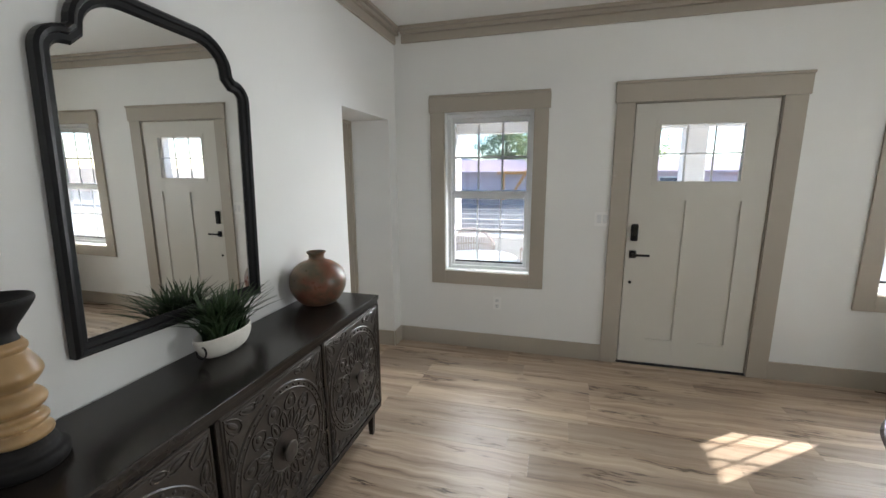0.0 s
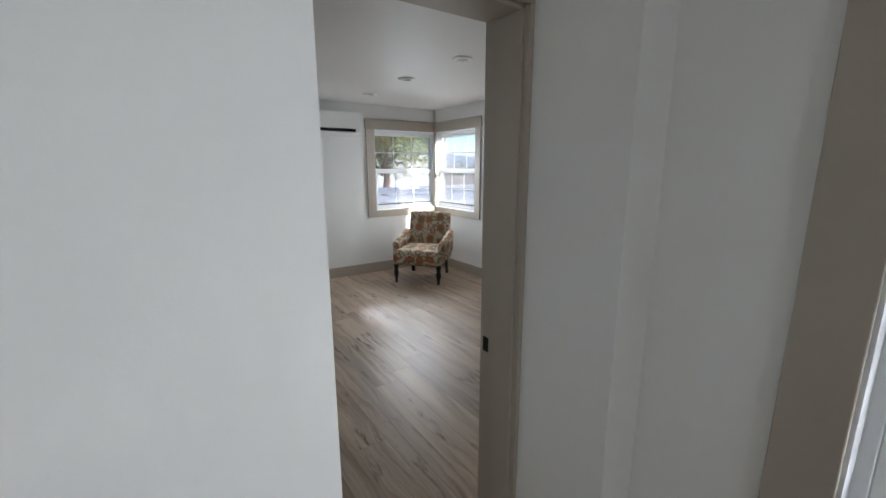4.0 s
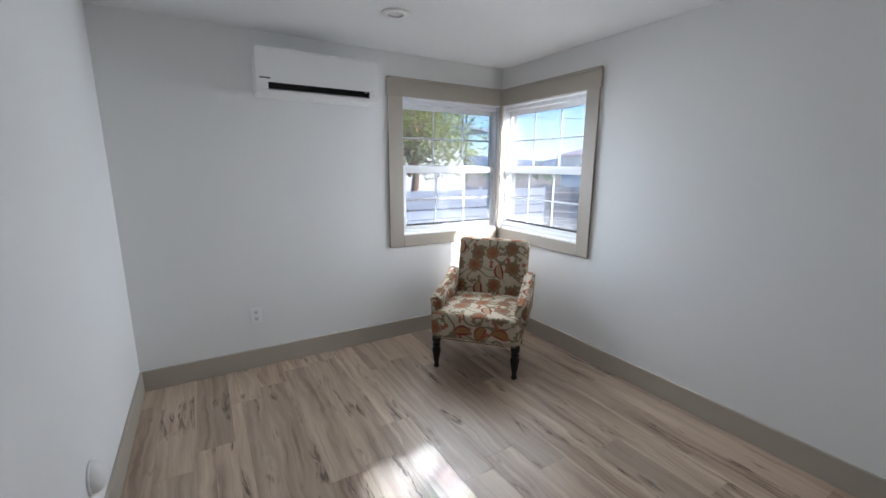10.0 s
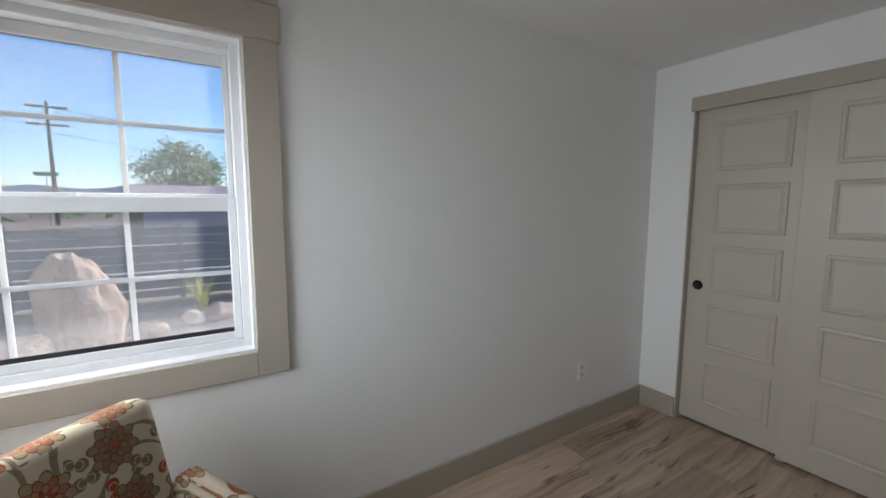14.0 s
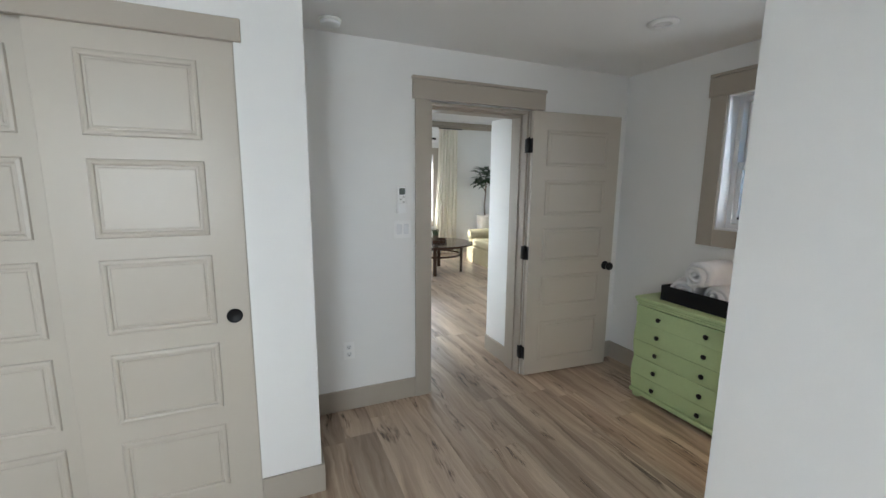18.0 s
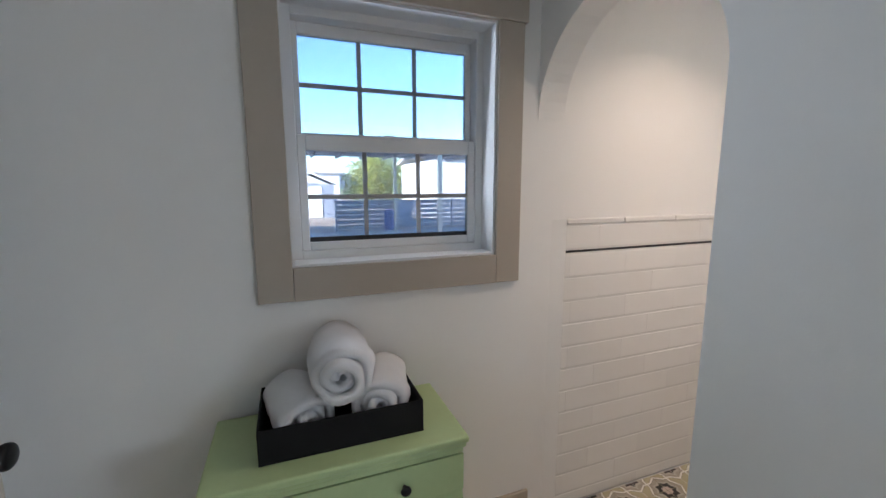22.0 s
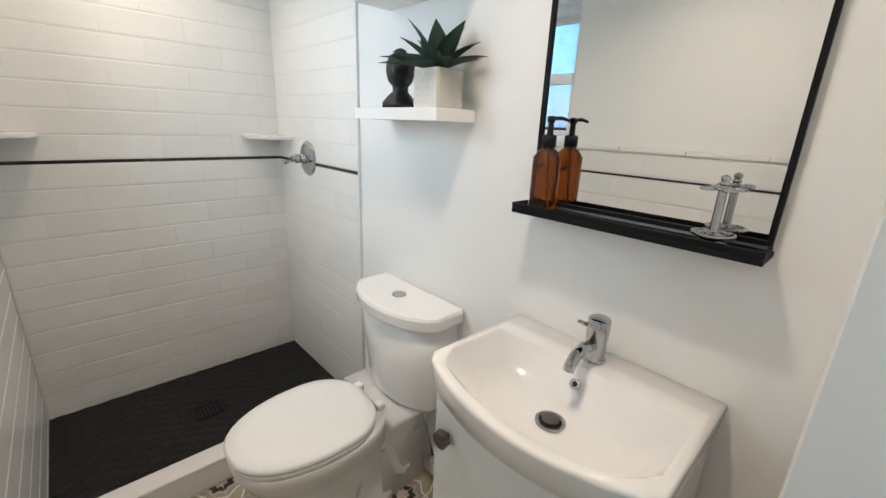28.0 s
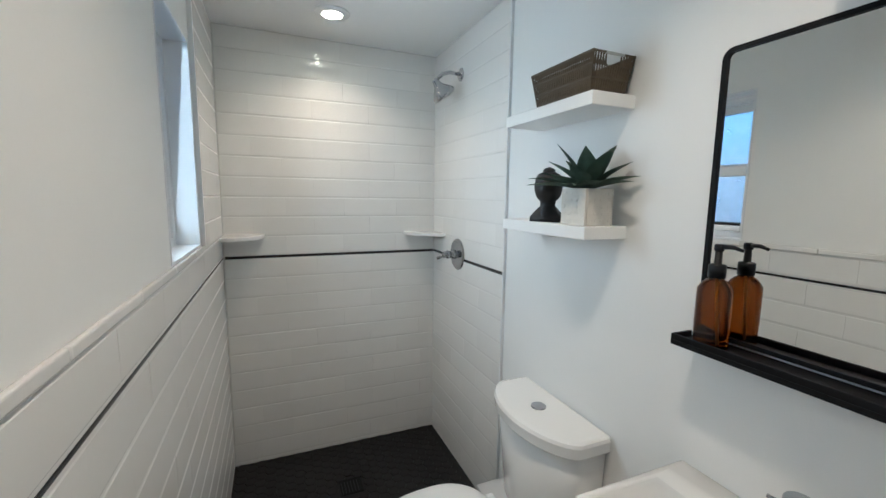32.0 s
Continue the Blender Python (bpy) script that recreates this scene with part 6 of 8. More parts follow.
part("drain_frame", join(box(-4.345, -4.235, -1.335, -1.325, 0.0412, 0.0442), box(-4.345, -4.235, -1.235, -1.225, 0.0412, 0.0442), box(-4.345, -4.335, -1.325, -1.235, 0.0412, 0.0442), box(-4.245, -4.235, -1.325, -1.235, 0.0412, 0.0442)), TRAYBLACK, drain)
for i in range(6):
    part("grate_bar", box(-4.335, -4.245, -1.322 + i * 0.0155, -1.310 + i * 0.0155, 0.0412, 0.0430), TRAYBLACK, drain)
part("drain_well", box(-4.334, -4.246, -1.324, -1.236, 0.0405, 0.0411), DARKSLOT, drain)

for nm, y, sgn in (("corner_shelf", YR + 0.012, 1), ("corner_shelf", YQ - 0.012, -1)):
    poly = [(XL + 0.012, y)] + [(XL + 0.012 + 0.19 * math.cos(radians(a)), y + sgn * 0.19 * math.sin(radians(a))) for a in range(0, 91, 10)]
    single(nm, prism(poly if sgn > 0 else poly[::-1], 1.283, 1.303, 0.005), SILL, "white quarter-round corner shelf in the shower", "shelf", (XL + 0.03, y, 1.283), group="shower corner shelves")

sh = thing("shower_fixture", -4.32, YQ - 0.012, 2.12, "chrome shower head on a curved arm", "shower head")
fl = part("wall_flange", lathe(smooth_profile([(0.032, 0), (0.031, 0.005), (0.02, 0.012), (0.012, 0.014)], 2), 26, m=pose(-4.32, YQ - 0.0122, 2.12, 90)), CHROME, sh, "", True)
arm_pts = [(-4.32, YQ - 0.015, 2.12), (-4.32, YQ - 0.075, 2.124), (-4.32, YQ - 0.115, 2.110), (-4.32, YQ - 0.150, 2.078)]
part("arm", tube(arm_pts, 0.0095, 12), CHROME, sh, "", True)
hd = pose(-4.32, YQ - 0.153, 2.075, 180 + 38) @ Matrix.Scale(1.22, 4)
part("head", lathe(smooth_profile([(0.012, -0.005), (0.016, 0.012), (0.02, 0.024), (0.045, 0.05), (0.050, 0.066), (0.046, 0.072)], 3) + [(0, 0.073)], 28, m=hd), CHROME, sh, "", True)
dots = [lathe([(0.003, 0.0735), (0.0025, 0.0765), (0, 0.077)], 6, m=hd @ Matrix.Translation((r * math.cos(a), r * math.sin(a), 0))) for r, k in ((0.014, 6), (0.027, 12), (0.038, 16)) for a in [2 * math.pi * i / k for i in range(k)]]
part("nozzle_plate", join(lathe([(0.0, 0.0732), (0.044, 0.0732), (0.044, 0.0742), (0, 0.0742)], 24, m=hd), *dots), STEEL, sh)

va = thing("shower_valve", -4.32, YQ - 0.012, 1.205, "chrome shower valve with a round plate and lever", "shower valve")
part("escutcheon", lathe(smooth_profile([(0.083, 0), (0.083, 0.004), (0.07, 0.011), (0.03, 0.016), (0.026, 0.02)], 3), 36, m=pose(-4.32, YQ - 0.0122, 1.205, 90)), CHROME, va, "", True)
part("stem", lathe(smooth_profile([(0.026, 0.018), (0.024, 0.035), (0.017, 0.042), (0.022, 0.05), (0.022, 0.066), (0.014, 0.072), (0.018, 0.08), (0.012, 0.088), (0, 0.09)], 2), 24, m=pose(-4.32, YQ - 0.0122, 1.205, 90)), CHROME, va, "", True)
part("lever", tube([(-4.32, YQ - 0.075, 1.205), (-4.325, YQ - 0.10, 1.196), (-4.33, YQ - 0.13, 1.186)], [0.009, 0.007, 0.009], 12), CHROME, va, "", True)


def oval(cx, cy, rx, ryf, ryb, n=40, power=2.3):
    """Egg outline: front (towards -y) radius ryf, back ryb."""
    pts = []
    for i in range(n):
        a = 2 * math.pi * i / n
        c, s = math.cos(a), math.sin(a)
        x = rx * math.copysign(abs(c) ** (2 / power), c)
        y = (ryb if s > 0 else ryf) * math.copysign(abs(s) ** (2 / power), s)
        pts.append((cx + x, cy + y))
    return pts


def loft(rings, cap=True):
    """Skin through rings of equal length."""
    bm = bmesh.new()
    vs = [[bm.verts.new(p) for p in r] for r in rings]
    n = len(vs[0])
    for a, b in zip(vs, vs[1:]):
        for i in range(n):
            bm.faces.new((a[i], a[(i + 1) % n], b[(i + 1) % n], b[i]))
    if cap:
        bm.faces.new(vs[0][::-1])
        bm.faces.new(vs[-1])
    return bm


def toilet():
    cx = -3.475
    t = thing("toilet", cx, -1.02, 0, "white two-piece toilet with a closed lid", "toilet")
    yb = YQ - 0.006
    def ring(z, rx, cy, rf, rb, p=2.3):
        return [(x, y, z) for x, y in oval(cx, cy, rx, rf, rb, 40, p)]
    bowl = loft([ring(0.0, 0.124, -1.06, 0.240, 0.25, 3.2), ring(0.028, 0.122, -1.06, 0.238, 0.25, 3.2), ring(0.045, 0.110, -1.06, 0.224, 0.245, 3), ring(0.12, 0.105, -1.06, 0.215, 0.24, 2.8), ring(0.22, 0.115, -1.07, 0.225, 0.24, 2.6),
                 ring(0.30, 0.150, -1.09, 0.255, 0.25, 2.4), ring(0.36, 0.178, -1.10, 0.275, 0.24), ring(0.395, 0.186, -1.10, 0.282, 0.235), ring(0.402, 0.182, -1.10, 0.278, 0.23)])
    part("bowl", bowl, CERAMIC, t, "", True)
    part("pedestal_back", join(loft([[(x, y, z) for x, y in ((cx - w, yb - 0.22), (cx + w, yb - 0.22), (cx + w, yb - 0.02), (cx - w, yb - 0.02))] for z, w in ((0.0, 0.10), (0.25, 0.105), (0.36, 0.15), (0.405, 0.17))]), *[tube([(cx + sx * 0.086, y, z) for y, z in ((-1.02, 0.10), (-1.00, 0.20), (-0.955, 0.268), (-0.90, 0.270), (-0.868, 0.215), (-0.845, 0.12), (-0.815, 0.085), (-0.78, 0.10))], [0.020, 0.026, 0.028, 0.028, 0.028, 0.028, 0.026, 0.020], 12) for sx in (-1, 1)]), CERAMIC, t, "", True)
    part("seat", loft([ring(0.4025, 0.184, -1.095, 0.284, 0.18), ring(0.418, 0.188, -1.095, 0.288, 0.18), ring(0.422, 0.184, -1.095, 0.284, 0.178)]), PLASTIC, t, "", True)
    part("lid", loft([ring(0.4225, 0.186, -1.095, 0.286, 0.18), ring(0.433, 0.190, -1.095, 0.290, 0.182), ring(0.443, 0.182, -1.095, 0.280, 0.176), ring(0.447, 0.150, -1.095, 0.24, 0.15), ring(0.449, 0.05, -1.095, 0.1, 0.06)]), PLASTIC, t, "closed white lid", True)
    for sx in (-0.07, 0.07):
        part("seat_hinge", box(cx + sx - 0.018, cx + sx + 0.018, -0.915, -0.885, 0.4055, 0.43, 0.006, 2), PLASTIC, t)
    tx = cx + 0.031

    def tank_ring(z, w, d):
        """Straight back, bowed front, tight corners."""
        pts = []
        for i in range(33):
            t = i / 16 - 1
            pts.append((tx + w / 2 * math.sin(t * math.pi / 2), yb - d * (0.50 + 0.50 * math.cos(t * math.pi / 2) ** 1.25), z))
        return pts + [(tx + w / 2, yb - 0.004, z), (tx + w / 2 - 0.004, yb, z), (tx - w / 2 + 0.004, yb, z), (tx - w / 2, yb - 0.004, z)]
    part("tank", loft([tank_ring(0.406, 0.36, 0.155), tank_ring(0.43, 0.385, 0.17), tank_ring(0.60, 0.41, 0.185), tank_ring(0.752, 0.425, 0.195)]), CERAMIC, t, "", True)
    lid_ = part("tank_lid", loft([tank_ring(0.7525, 0.448, 0.21), tank_ring(0.758, 0.456, 0.214), tank_ring(0.790, 0.458, 0.216), tank_ring(0.799, 0.45, 0.21), tank_ring(0.802, 0.43, 0.195)]), CERAMIC, t)
    part("flush_button", lathe([(0.0, 0.8022), (0.026, 0.8022), (0.025, 0.806), (0.0, 0.8065)], 26, tx - 0.005, yb - 0.095, 0), CHROME, lid_, "chrome dual flush button")
    part("supply_valve", join(tube([(cx + 0.19, yb, 0.17), (cx + 0.19, yb - 0.05, 0.17)], 0.01, 10), tube([(cx + 0.19, yb - 0.05, 0.17), (cx + 0.18, yb - 0.07, 0.28), (cx + 0.15, yb - 0.08, 0.41)], 0.005, 8), lathe([(0.0, 0), (0.018, 0.004), (0.018, 0.016), (0, 0.02)], 14, m=pose(cx + 0.19, yb - 0.05, 0.17, 90))), CHROME, t, "chrome supply valve", True)


toilet()


def vanity():
    x0, x1, yb, yf, zt = -3.002, -2.474, YQ - 0.003, -1.025, 0.872
    v = thing("vanity_cabinet", (x0 + x1) / 2, -0.86, 0, "white bathroom vanity cabinet with one door", "vanity")
    part("body", join(box(x0 + 0.012, x0 + 0.028, yf + 0.035, yb, 0.0, 0.765, 0.001, 1), box(x1 - 0.028, x1 - 0.012, yf + 0.035, yb, 0.0, 0.765, 0.001, 1), box(x0 + 0.028, x1 - 0.028, yf + 0.045, yb, 0.09, 0.765), box(x0 + 0.028, x1 - 0.028, yf + 0.09, yb, 0.0, 0.089)), PLASTIC, v)
    d = part("door", box(x0 + 0.013, x1 - 0.013, yf + 0.016, yf + 0.034, 0.095, 0.742, 0.002, 1), PLASTIC, v)
    part("front_rail", box(x0 + 0.013, x1 - 0.013, yf + 0.016, yf + 0.034, 0.746, 0.766, 0.002, 1), PLASTIC, v)
    star = [(0.021 * (1 + 0.16 * math.cos(6 * a)) * math.cos(a), 0.021 * (1 + 0.16 * math.cos(6 * a)) * math.sin(a)) for a in [2 * math.pi * i / 36 for i in range(36)]]
    part("knob", join(moved(prism(star, 0.014, 0.032, 0.004), pose(-2.94, yf + 0.0155, 0.668, 90)), lathe([(0.007, 0), (0.006, 0.015)], 12, m=pose(-2.94, yf + 0.0155, 0.668, 90))), KNOBMETAL, d, "aged nickel flower knob")
    s = thing("sink_basin", (x0 + x1) / 2, -0.86, 0.767, "white ceramic basin with a bowed front edge", "sink")
    cx = (x0 + x1) / 2
    n = 24

    def outline(inset, bow):
        pts = []
        a, b, f = x0 + inset, x1 - inset, yf + inset
        for i in range(n + 1):
            t = i / n
            x = a + (b - a) * t
            corner = 0.014 * (max(0, abs(2 * t - 1) - 0.92) / 0.08) ** 2
            pts.append((x, f - bow * (1 - (2 * t - 1) ** 2) + corner))
        return pts + [(b, yb - inset * 0.0), (a, yb - inset * 0.0)]

    def bowl_ring(inset, z, fy):
        """Same vertex count as the outline, for the hollow."""
        pts = []
        a, b = x0 + inset, x1 - inset
        f, back = yf + fy, yb - 0.115 - (inset - 0.03) * 0.5
        for i in range(n + 1):
            t = i / n
            x = a + (b - a) * t
            k = abs(2 * t - 1)
            corner = 0.04 * (max(0, k - 0.80) / 0.20) ** 2
            pts.append((x, f - 0.062 * (1 - (2 * t - 1) ** 2) + corner, z))
        return pts + [(b - 0.004, back, z), (a + 0.004, back, z)]
    out0 = [(x, y, 0.768) for x, y in outline(0.025, 0.045)]
    out1 = [(x, y, 0.80) for x, y in outline(0.006, 0.068)]
    out2 = [(x, y, zt - 0.010) for x, y in outline(0.0, 0.074)]
    out3 = [(x, y, zt - 0.003) for x, y in outline(0.001, 0.074)]
    out4 = [(x, y, zt) for x, y in outline(0.005, 0.073)]
    rim = bowl_ring(0.019, zt, 0.015)
    rim2 = bowl_ring(0.021, zt - 0.002, 0.017)
    rim3 = bowl_ring(0.025, zt - 0.010, 0.021)
    low1 = bowl_ring(0.058, zt - 0.064, 0.060)
    low2 = bowl_ring(0.085, zt - 0.084, 0.085)
    low3 = bowl_ring(0.13, zt - 0.091, 0.12)
    low4 = bowl_ring(0.2, zt - 0.092, 0.15)
    part("bowl", loft([out0, out1, out2, out3, out4, rim, rim2, rim3, low1, low2, low3, low4]), CERAMIC, s, "", True)
    dz = zt - 0.090
    waste = part("waste", lathe([(0.0, 0.0), (0.033, 0.0), (0.033, 0.0035), (0.026, 0.0045), (0.0245, 0.002), (0.0, 0.002)], 28, -2.735, -0.905, dz), CHROME, s, "chrome waste ring", True)
    part("waste_gap", lathe([(0.0, 0.0022), (0.0243, 0.0022), (0.0243, 0.0028), (0.0, 0.0028)], 24, -2.735, -0.905, dz), DARKSLOT, waste)
    part("plug", lathe([(0.007, 0.0029), (0.0185, 0.0075), (0.019, 0.0100), (0.016, 0.0115), (0.0, 0.0120)], 24, -2.735, -0.905, dz), KNOBMETAL, waste, "dull metal pop-up plug", True)
    part("overflow_ring", lathe([(0.006, 0), (0.0125, 0), (0.0125, 0.004), (0.006, 0.004), (0.006, 0)], 20, m=pose(-2.735, -0.8135, zt - 0.036, 62)), CHROME, s, "", True)
    part("overflow_hole", lathe([(0.0, 0.0005), (0.0062, 0.0005), (0.0062, 0.0015), (0, 0.0015)], 16, m=pose(-2.735, -0.8135, zt - 0.036, 62)), DARKSLOT, s)
    f = thing("faucet", -2.735, -0.742, zt, "chrome single-lever basin faucet", "faucet")
    part("faucet_body", lathe(smooth_profile([(0.027, 0.0005), (0.027, 0.006), (0.024, 0.008), (0.024, 0.058)], 2) + [(0.0255, 0.060), (0.0255, 0.104), (0.023, 0.108), (0, 0.108)], 30, -2.735, -0.742, zt), CHROME, f, "", True)
    part("spout", tube([(-2.735, -0.762, zt + 0.045), (-2.735, -0.80, zt + 0.052), (-2.735, -0.832, zt + 0.046), (-2.735, -0.852, zt + 0.028), (-2.735, -0.857, zt + 0.016)], [0.014, 0.014, 0.0135, 0.013, 0.0125], 16), CHROME, f, "", True)
    part("lever", tube([(-2.758, -0.745, zt + 0.082), (-2.782, -0.753, zt + 0.086)], [0.006, 0.004], 10), CHROME, f, "", True)


vanity()


def bath_mirror():
    x0, x1, z0, z1 = -2.986, -2.476, 1.205, 1.826
    m = thing("vanity_mirror", -2.737, YQ, 1.195, "black framed mirror with rounded corners and a tray ledge", "mirror")
    r = 0.022

    def rounded(inset):
        pts = []
        for cx, cz, a0 in ((x1 - r, z1 - r, 0), (x0 + r, z1 - r, 90)):
            for k in range(6):
                a = radians(a0 + 90 * k / 5)
                pts.append((cx + (r - inset) * math.cos(a), cz + (r - inset) * math.sin(a)))
        return pts + [(x0 + inset, z0 + inset), (x1 - inset, z0 + inset)]
    o, i_ = rounded(0.0), rounded(0.0095)
    bm = loft([[(x, YQ - 0.002, z) for x, z in o], [(x, YQ - 0.016, z) for x, z in o], [(x, YQ - 0.016, z) for x, z in i_], [(x, YQ - 0.004, z) for x, z in i_]], False)
    part("mirror_frame", bm, TRAYBLACK, m)
    g = loft([[(x, YQ - 0.002, z) for x, z in i_], [(x, YQ - 0.010, z) for x, z in i_]])
    part("mirror_glass", g, MIRROR, m)
    f0 = YQ - 0.094
    tr = part("tray_shelf", box(x0 - 0.004, x1 + 0.004, f0, YQ - 0.002, 1.186, 1.1966, 0.001, 1), TRAYBLACK, m, "black metal tray")
    for b in ((x0 - 0.004, x1 + 0.004, f0, f0 + 0.0055), (x0 - 0.004, x0 + 0.0015, f0 + 0.006, YQ - 0.031), (x1 - 0.0015, x1 + 0.004, f0 + 0.006, YQ - 0.031)):
        part("tray_lip", box(b[0], b[1], b[2], b[3], 1.1970, 1.211, 0.001, 1), TRAYBLACK, tr)


bath_mirror()


def soap_bottle(name, x, y, rz):
    b = thing(name, x, y, 1.1972, "amber glass soap bottle with a black pump", "soap bottle", rz)
    sq = Matrix.Diagonal((1, 1, 0.955, 1))
    prof = smooth_profile([(0.029, 0.001), (0.033, 0.006), (0.0335, 0.118), (0.031, 0.136), (0.022, 0.149), (0.0145, 0.155), (0.0145, 0.162)], 3)
    part("bottle", moved(lathe([(0.0, 0.0)] + prof + [(0.0, 0.1625)], 36), sq), AMBER, b, "clear amber glass", True, True)
    part("dip_tube", moved(tube([(0.0, 0.0, 0.155), (0.010, 0.0, 0.010)], 0.0022, 8), sq), VINYL, b, "pale dip tube", True, True)
    p = part("pump", moved(join(lathe([(0.0165, 0.158), (0.0165, 0.184), (0.0145, 0.187), (0.0075, 0.188), (0.0065, 0.222), (0.0, 0.223)], 22), lathe([(0.0085, 0.216), (0.0095, 0.220), (0.0095, 0.228), (0.008, 0.231), (0, 0.2315)], 18)), sq), BLACKM, b, "", True, True)
    part("spout", moved(tube([(0, 0, 0.2255), (0.026, 0, 0.2265), (0.044, 0, 0.221)], [0.0055, 0.0045, 0.0032], 10), sq), BLACKM, p, "", True, True)


soap_bottle("soap_bottle", -2.925, YQ - 0.058, 10)

hold = thing("toothbrush_holder", -2.560, YQ - 0.052, 1.1972, "chrome toothbrush stand with a raised disc and ringed top", "toothbrush holder")
part("base", lathe([(0.0, 0.0)] + smooth_profile([(0.030, 0.0), (0.032, 0.003), (0.026, 0.006), (0.024, 0.015), (0.038, 0.017), (0.0415, 0.020), (0.0405, 0.024), (0.036, 0.0245), (0.034, 0.022), (0.015, 0.0215), (0.011, 0.025)], 2) + [(0.0, 0.025)], 36), CHROME, hold, "", True, True)
for k in range(4):
    a = math.pi * (k / 2 + 0.2)
    part("brush_well", lathe([(0.009, 0.0), (0.0115, 0.0), (0.0115, 0.003), (0.009, 0.003), (0.009, 0.0)], 18, 0.025 * math.cos(a), 0.025 * math.sin(a), 0.0225), CHROME, hold, "", True, True)
part("stem", lathe(smooth_profile([(0.0095, 0.024), (0.0085, 0.030), (0.0085, 0.103), (0.010, 0.106)], 2) + smooth_profile([(0.010, 0.111), (0.007, 0.114), (0.010, 0.118), (0.007, 0.122), (0.009, 0.127), (0.008, 0.132), (0.0, 0.136)], 2), 20), CHROME, hold, "", True, True)
rings_ = [tube([(0.028 * math.cos(b) + 0.0125 * math.cos(a), 0.028 * math.sin(b) + 0.0125 * math.sin(a), 0.1085) for a in [2 * math.pi * i / 16 for i in range(16)]], 0.003, 8, True) for b in [math.pi * (k / 2 + 0.2) for k in range(4)]]
part("ring_top", join(*rings_, lathe([(0.0, 0.106), (0.018, 0.106), (0.018, 0.111), (0, 0.111)], 20)), CHROME, hold, "", True, True)

for piece in hold.children:
    piece.data.transform(Matrix.Diagonal((0.88, 0.88, 0.94, 1)))

for z, lab in ((1.433, "white floating shelf with a plant and a bust"), (1.785, "white floating shelf with a woven basket")):
    single("wall_shelf", box(-3.640, -3.222, YQ - 0.150, YQ - 0.0005, z - 0.036, z, 0.002, 1), PLASTIC, lab, "shelf", (-3.43, YQ, z - 0.036), group="floating shelves")


def basket():
    x0, x1, y0, y1, z0, h = -3.475, -3.245, YQ - 0.138, YQ - 0.022, 1.7853, 0.098
    b = thing("basket", (x0 + x1) / 2, (y0 + y1) / 2, z0, "brown woven wicker basket on the shelf", "basket")
    def at(side, t, u):
        f = 0.020 * t
        ax0, ax1, ay0, ay1 = x0 - f, x1 + f, y0 - f * 0.6, y1 + f * 0.6
        return {"f": (ax0 + (ax1 - ax0) * u, ay0), "r": (ax1, ay0 + (ay1 - ay0) * u), "b": (ax1 + (ax0 - ax1) * u, ay1), "l": (ax0, ay1 + (ay0 - ay1) * u)}[side]
    for side, n in (("f", 62), ("r", 32), ("b", 62), ("l", 32)):
        bm = bmesh.new()
        for k in range(n + 1):
            u = k / n
            for (ta, tb) in ((0.02, 0.36), (0.36, 0.68), (0.68, 0.95)):
                if side in "rl" and ta > 0.5 and 0.32 < u < 0.68:
                    continue
                p, q = at(side, ta, u), at(side, tb, min(1, u + 0.02 * (1 if k % 2 else -1)) if 0.03 < u < 0.97 else u)
                join(bm, tube([(p[0], p[1], z0 + 0.002 + h * ta), (q[0], q[1], z0 + 0.002 + h * tb)], 0.0022, 5))
        for t in (0.02, 0.35, 0.68, 0.97):
            pts = [at(side, t, k / 12) for k in range(13)]
            if side in "rl" and t in (0.68, 0.97):
                for lo, hi in ((0, 4), (8, 12)):
                    join(bm, tube([(pts[k][0], pts[k][1], z0 + 0.002 + h * t) for k in range(lo, hi + 1)], 0.0028, 5))
            else:
                join(bm, tube([(px, py, z0 + 0.002 + h * t) for px, py in pts], 0.0028 if t < 0.9 else 0.0042, 6))
        part("woven_side", bm, WICKER, b)
        if side in "rl":
            p, q = at(side, 0.97, 0.28), at(side, 0.97, 0.72)
            part("handle", tube([(p[0], p[1], z0 + h * 0.98), (q[0], q[1], z0 + h * 0.98)], 0.004, 8), STEEL, b, "metal handle bar", True)
    part("liner", join(box(x0 + 0.002, x1 - 0.002, y0 + 0.002, y1 - 0.002, z0 + 0.001, z0 + 0.004), box(x0 + 0.001, x1 - 0.001, y0 + 0.001, y0 + 0.003, z0 + 0.004, z0 + 0.085), box(x0 + 0.001, x1 - 0.001, y1 - 0.003, y1 - 0.001, z0 + 0.004, z0 + 0.085)), WICKER, b)


basket()

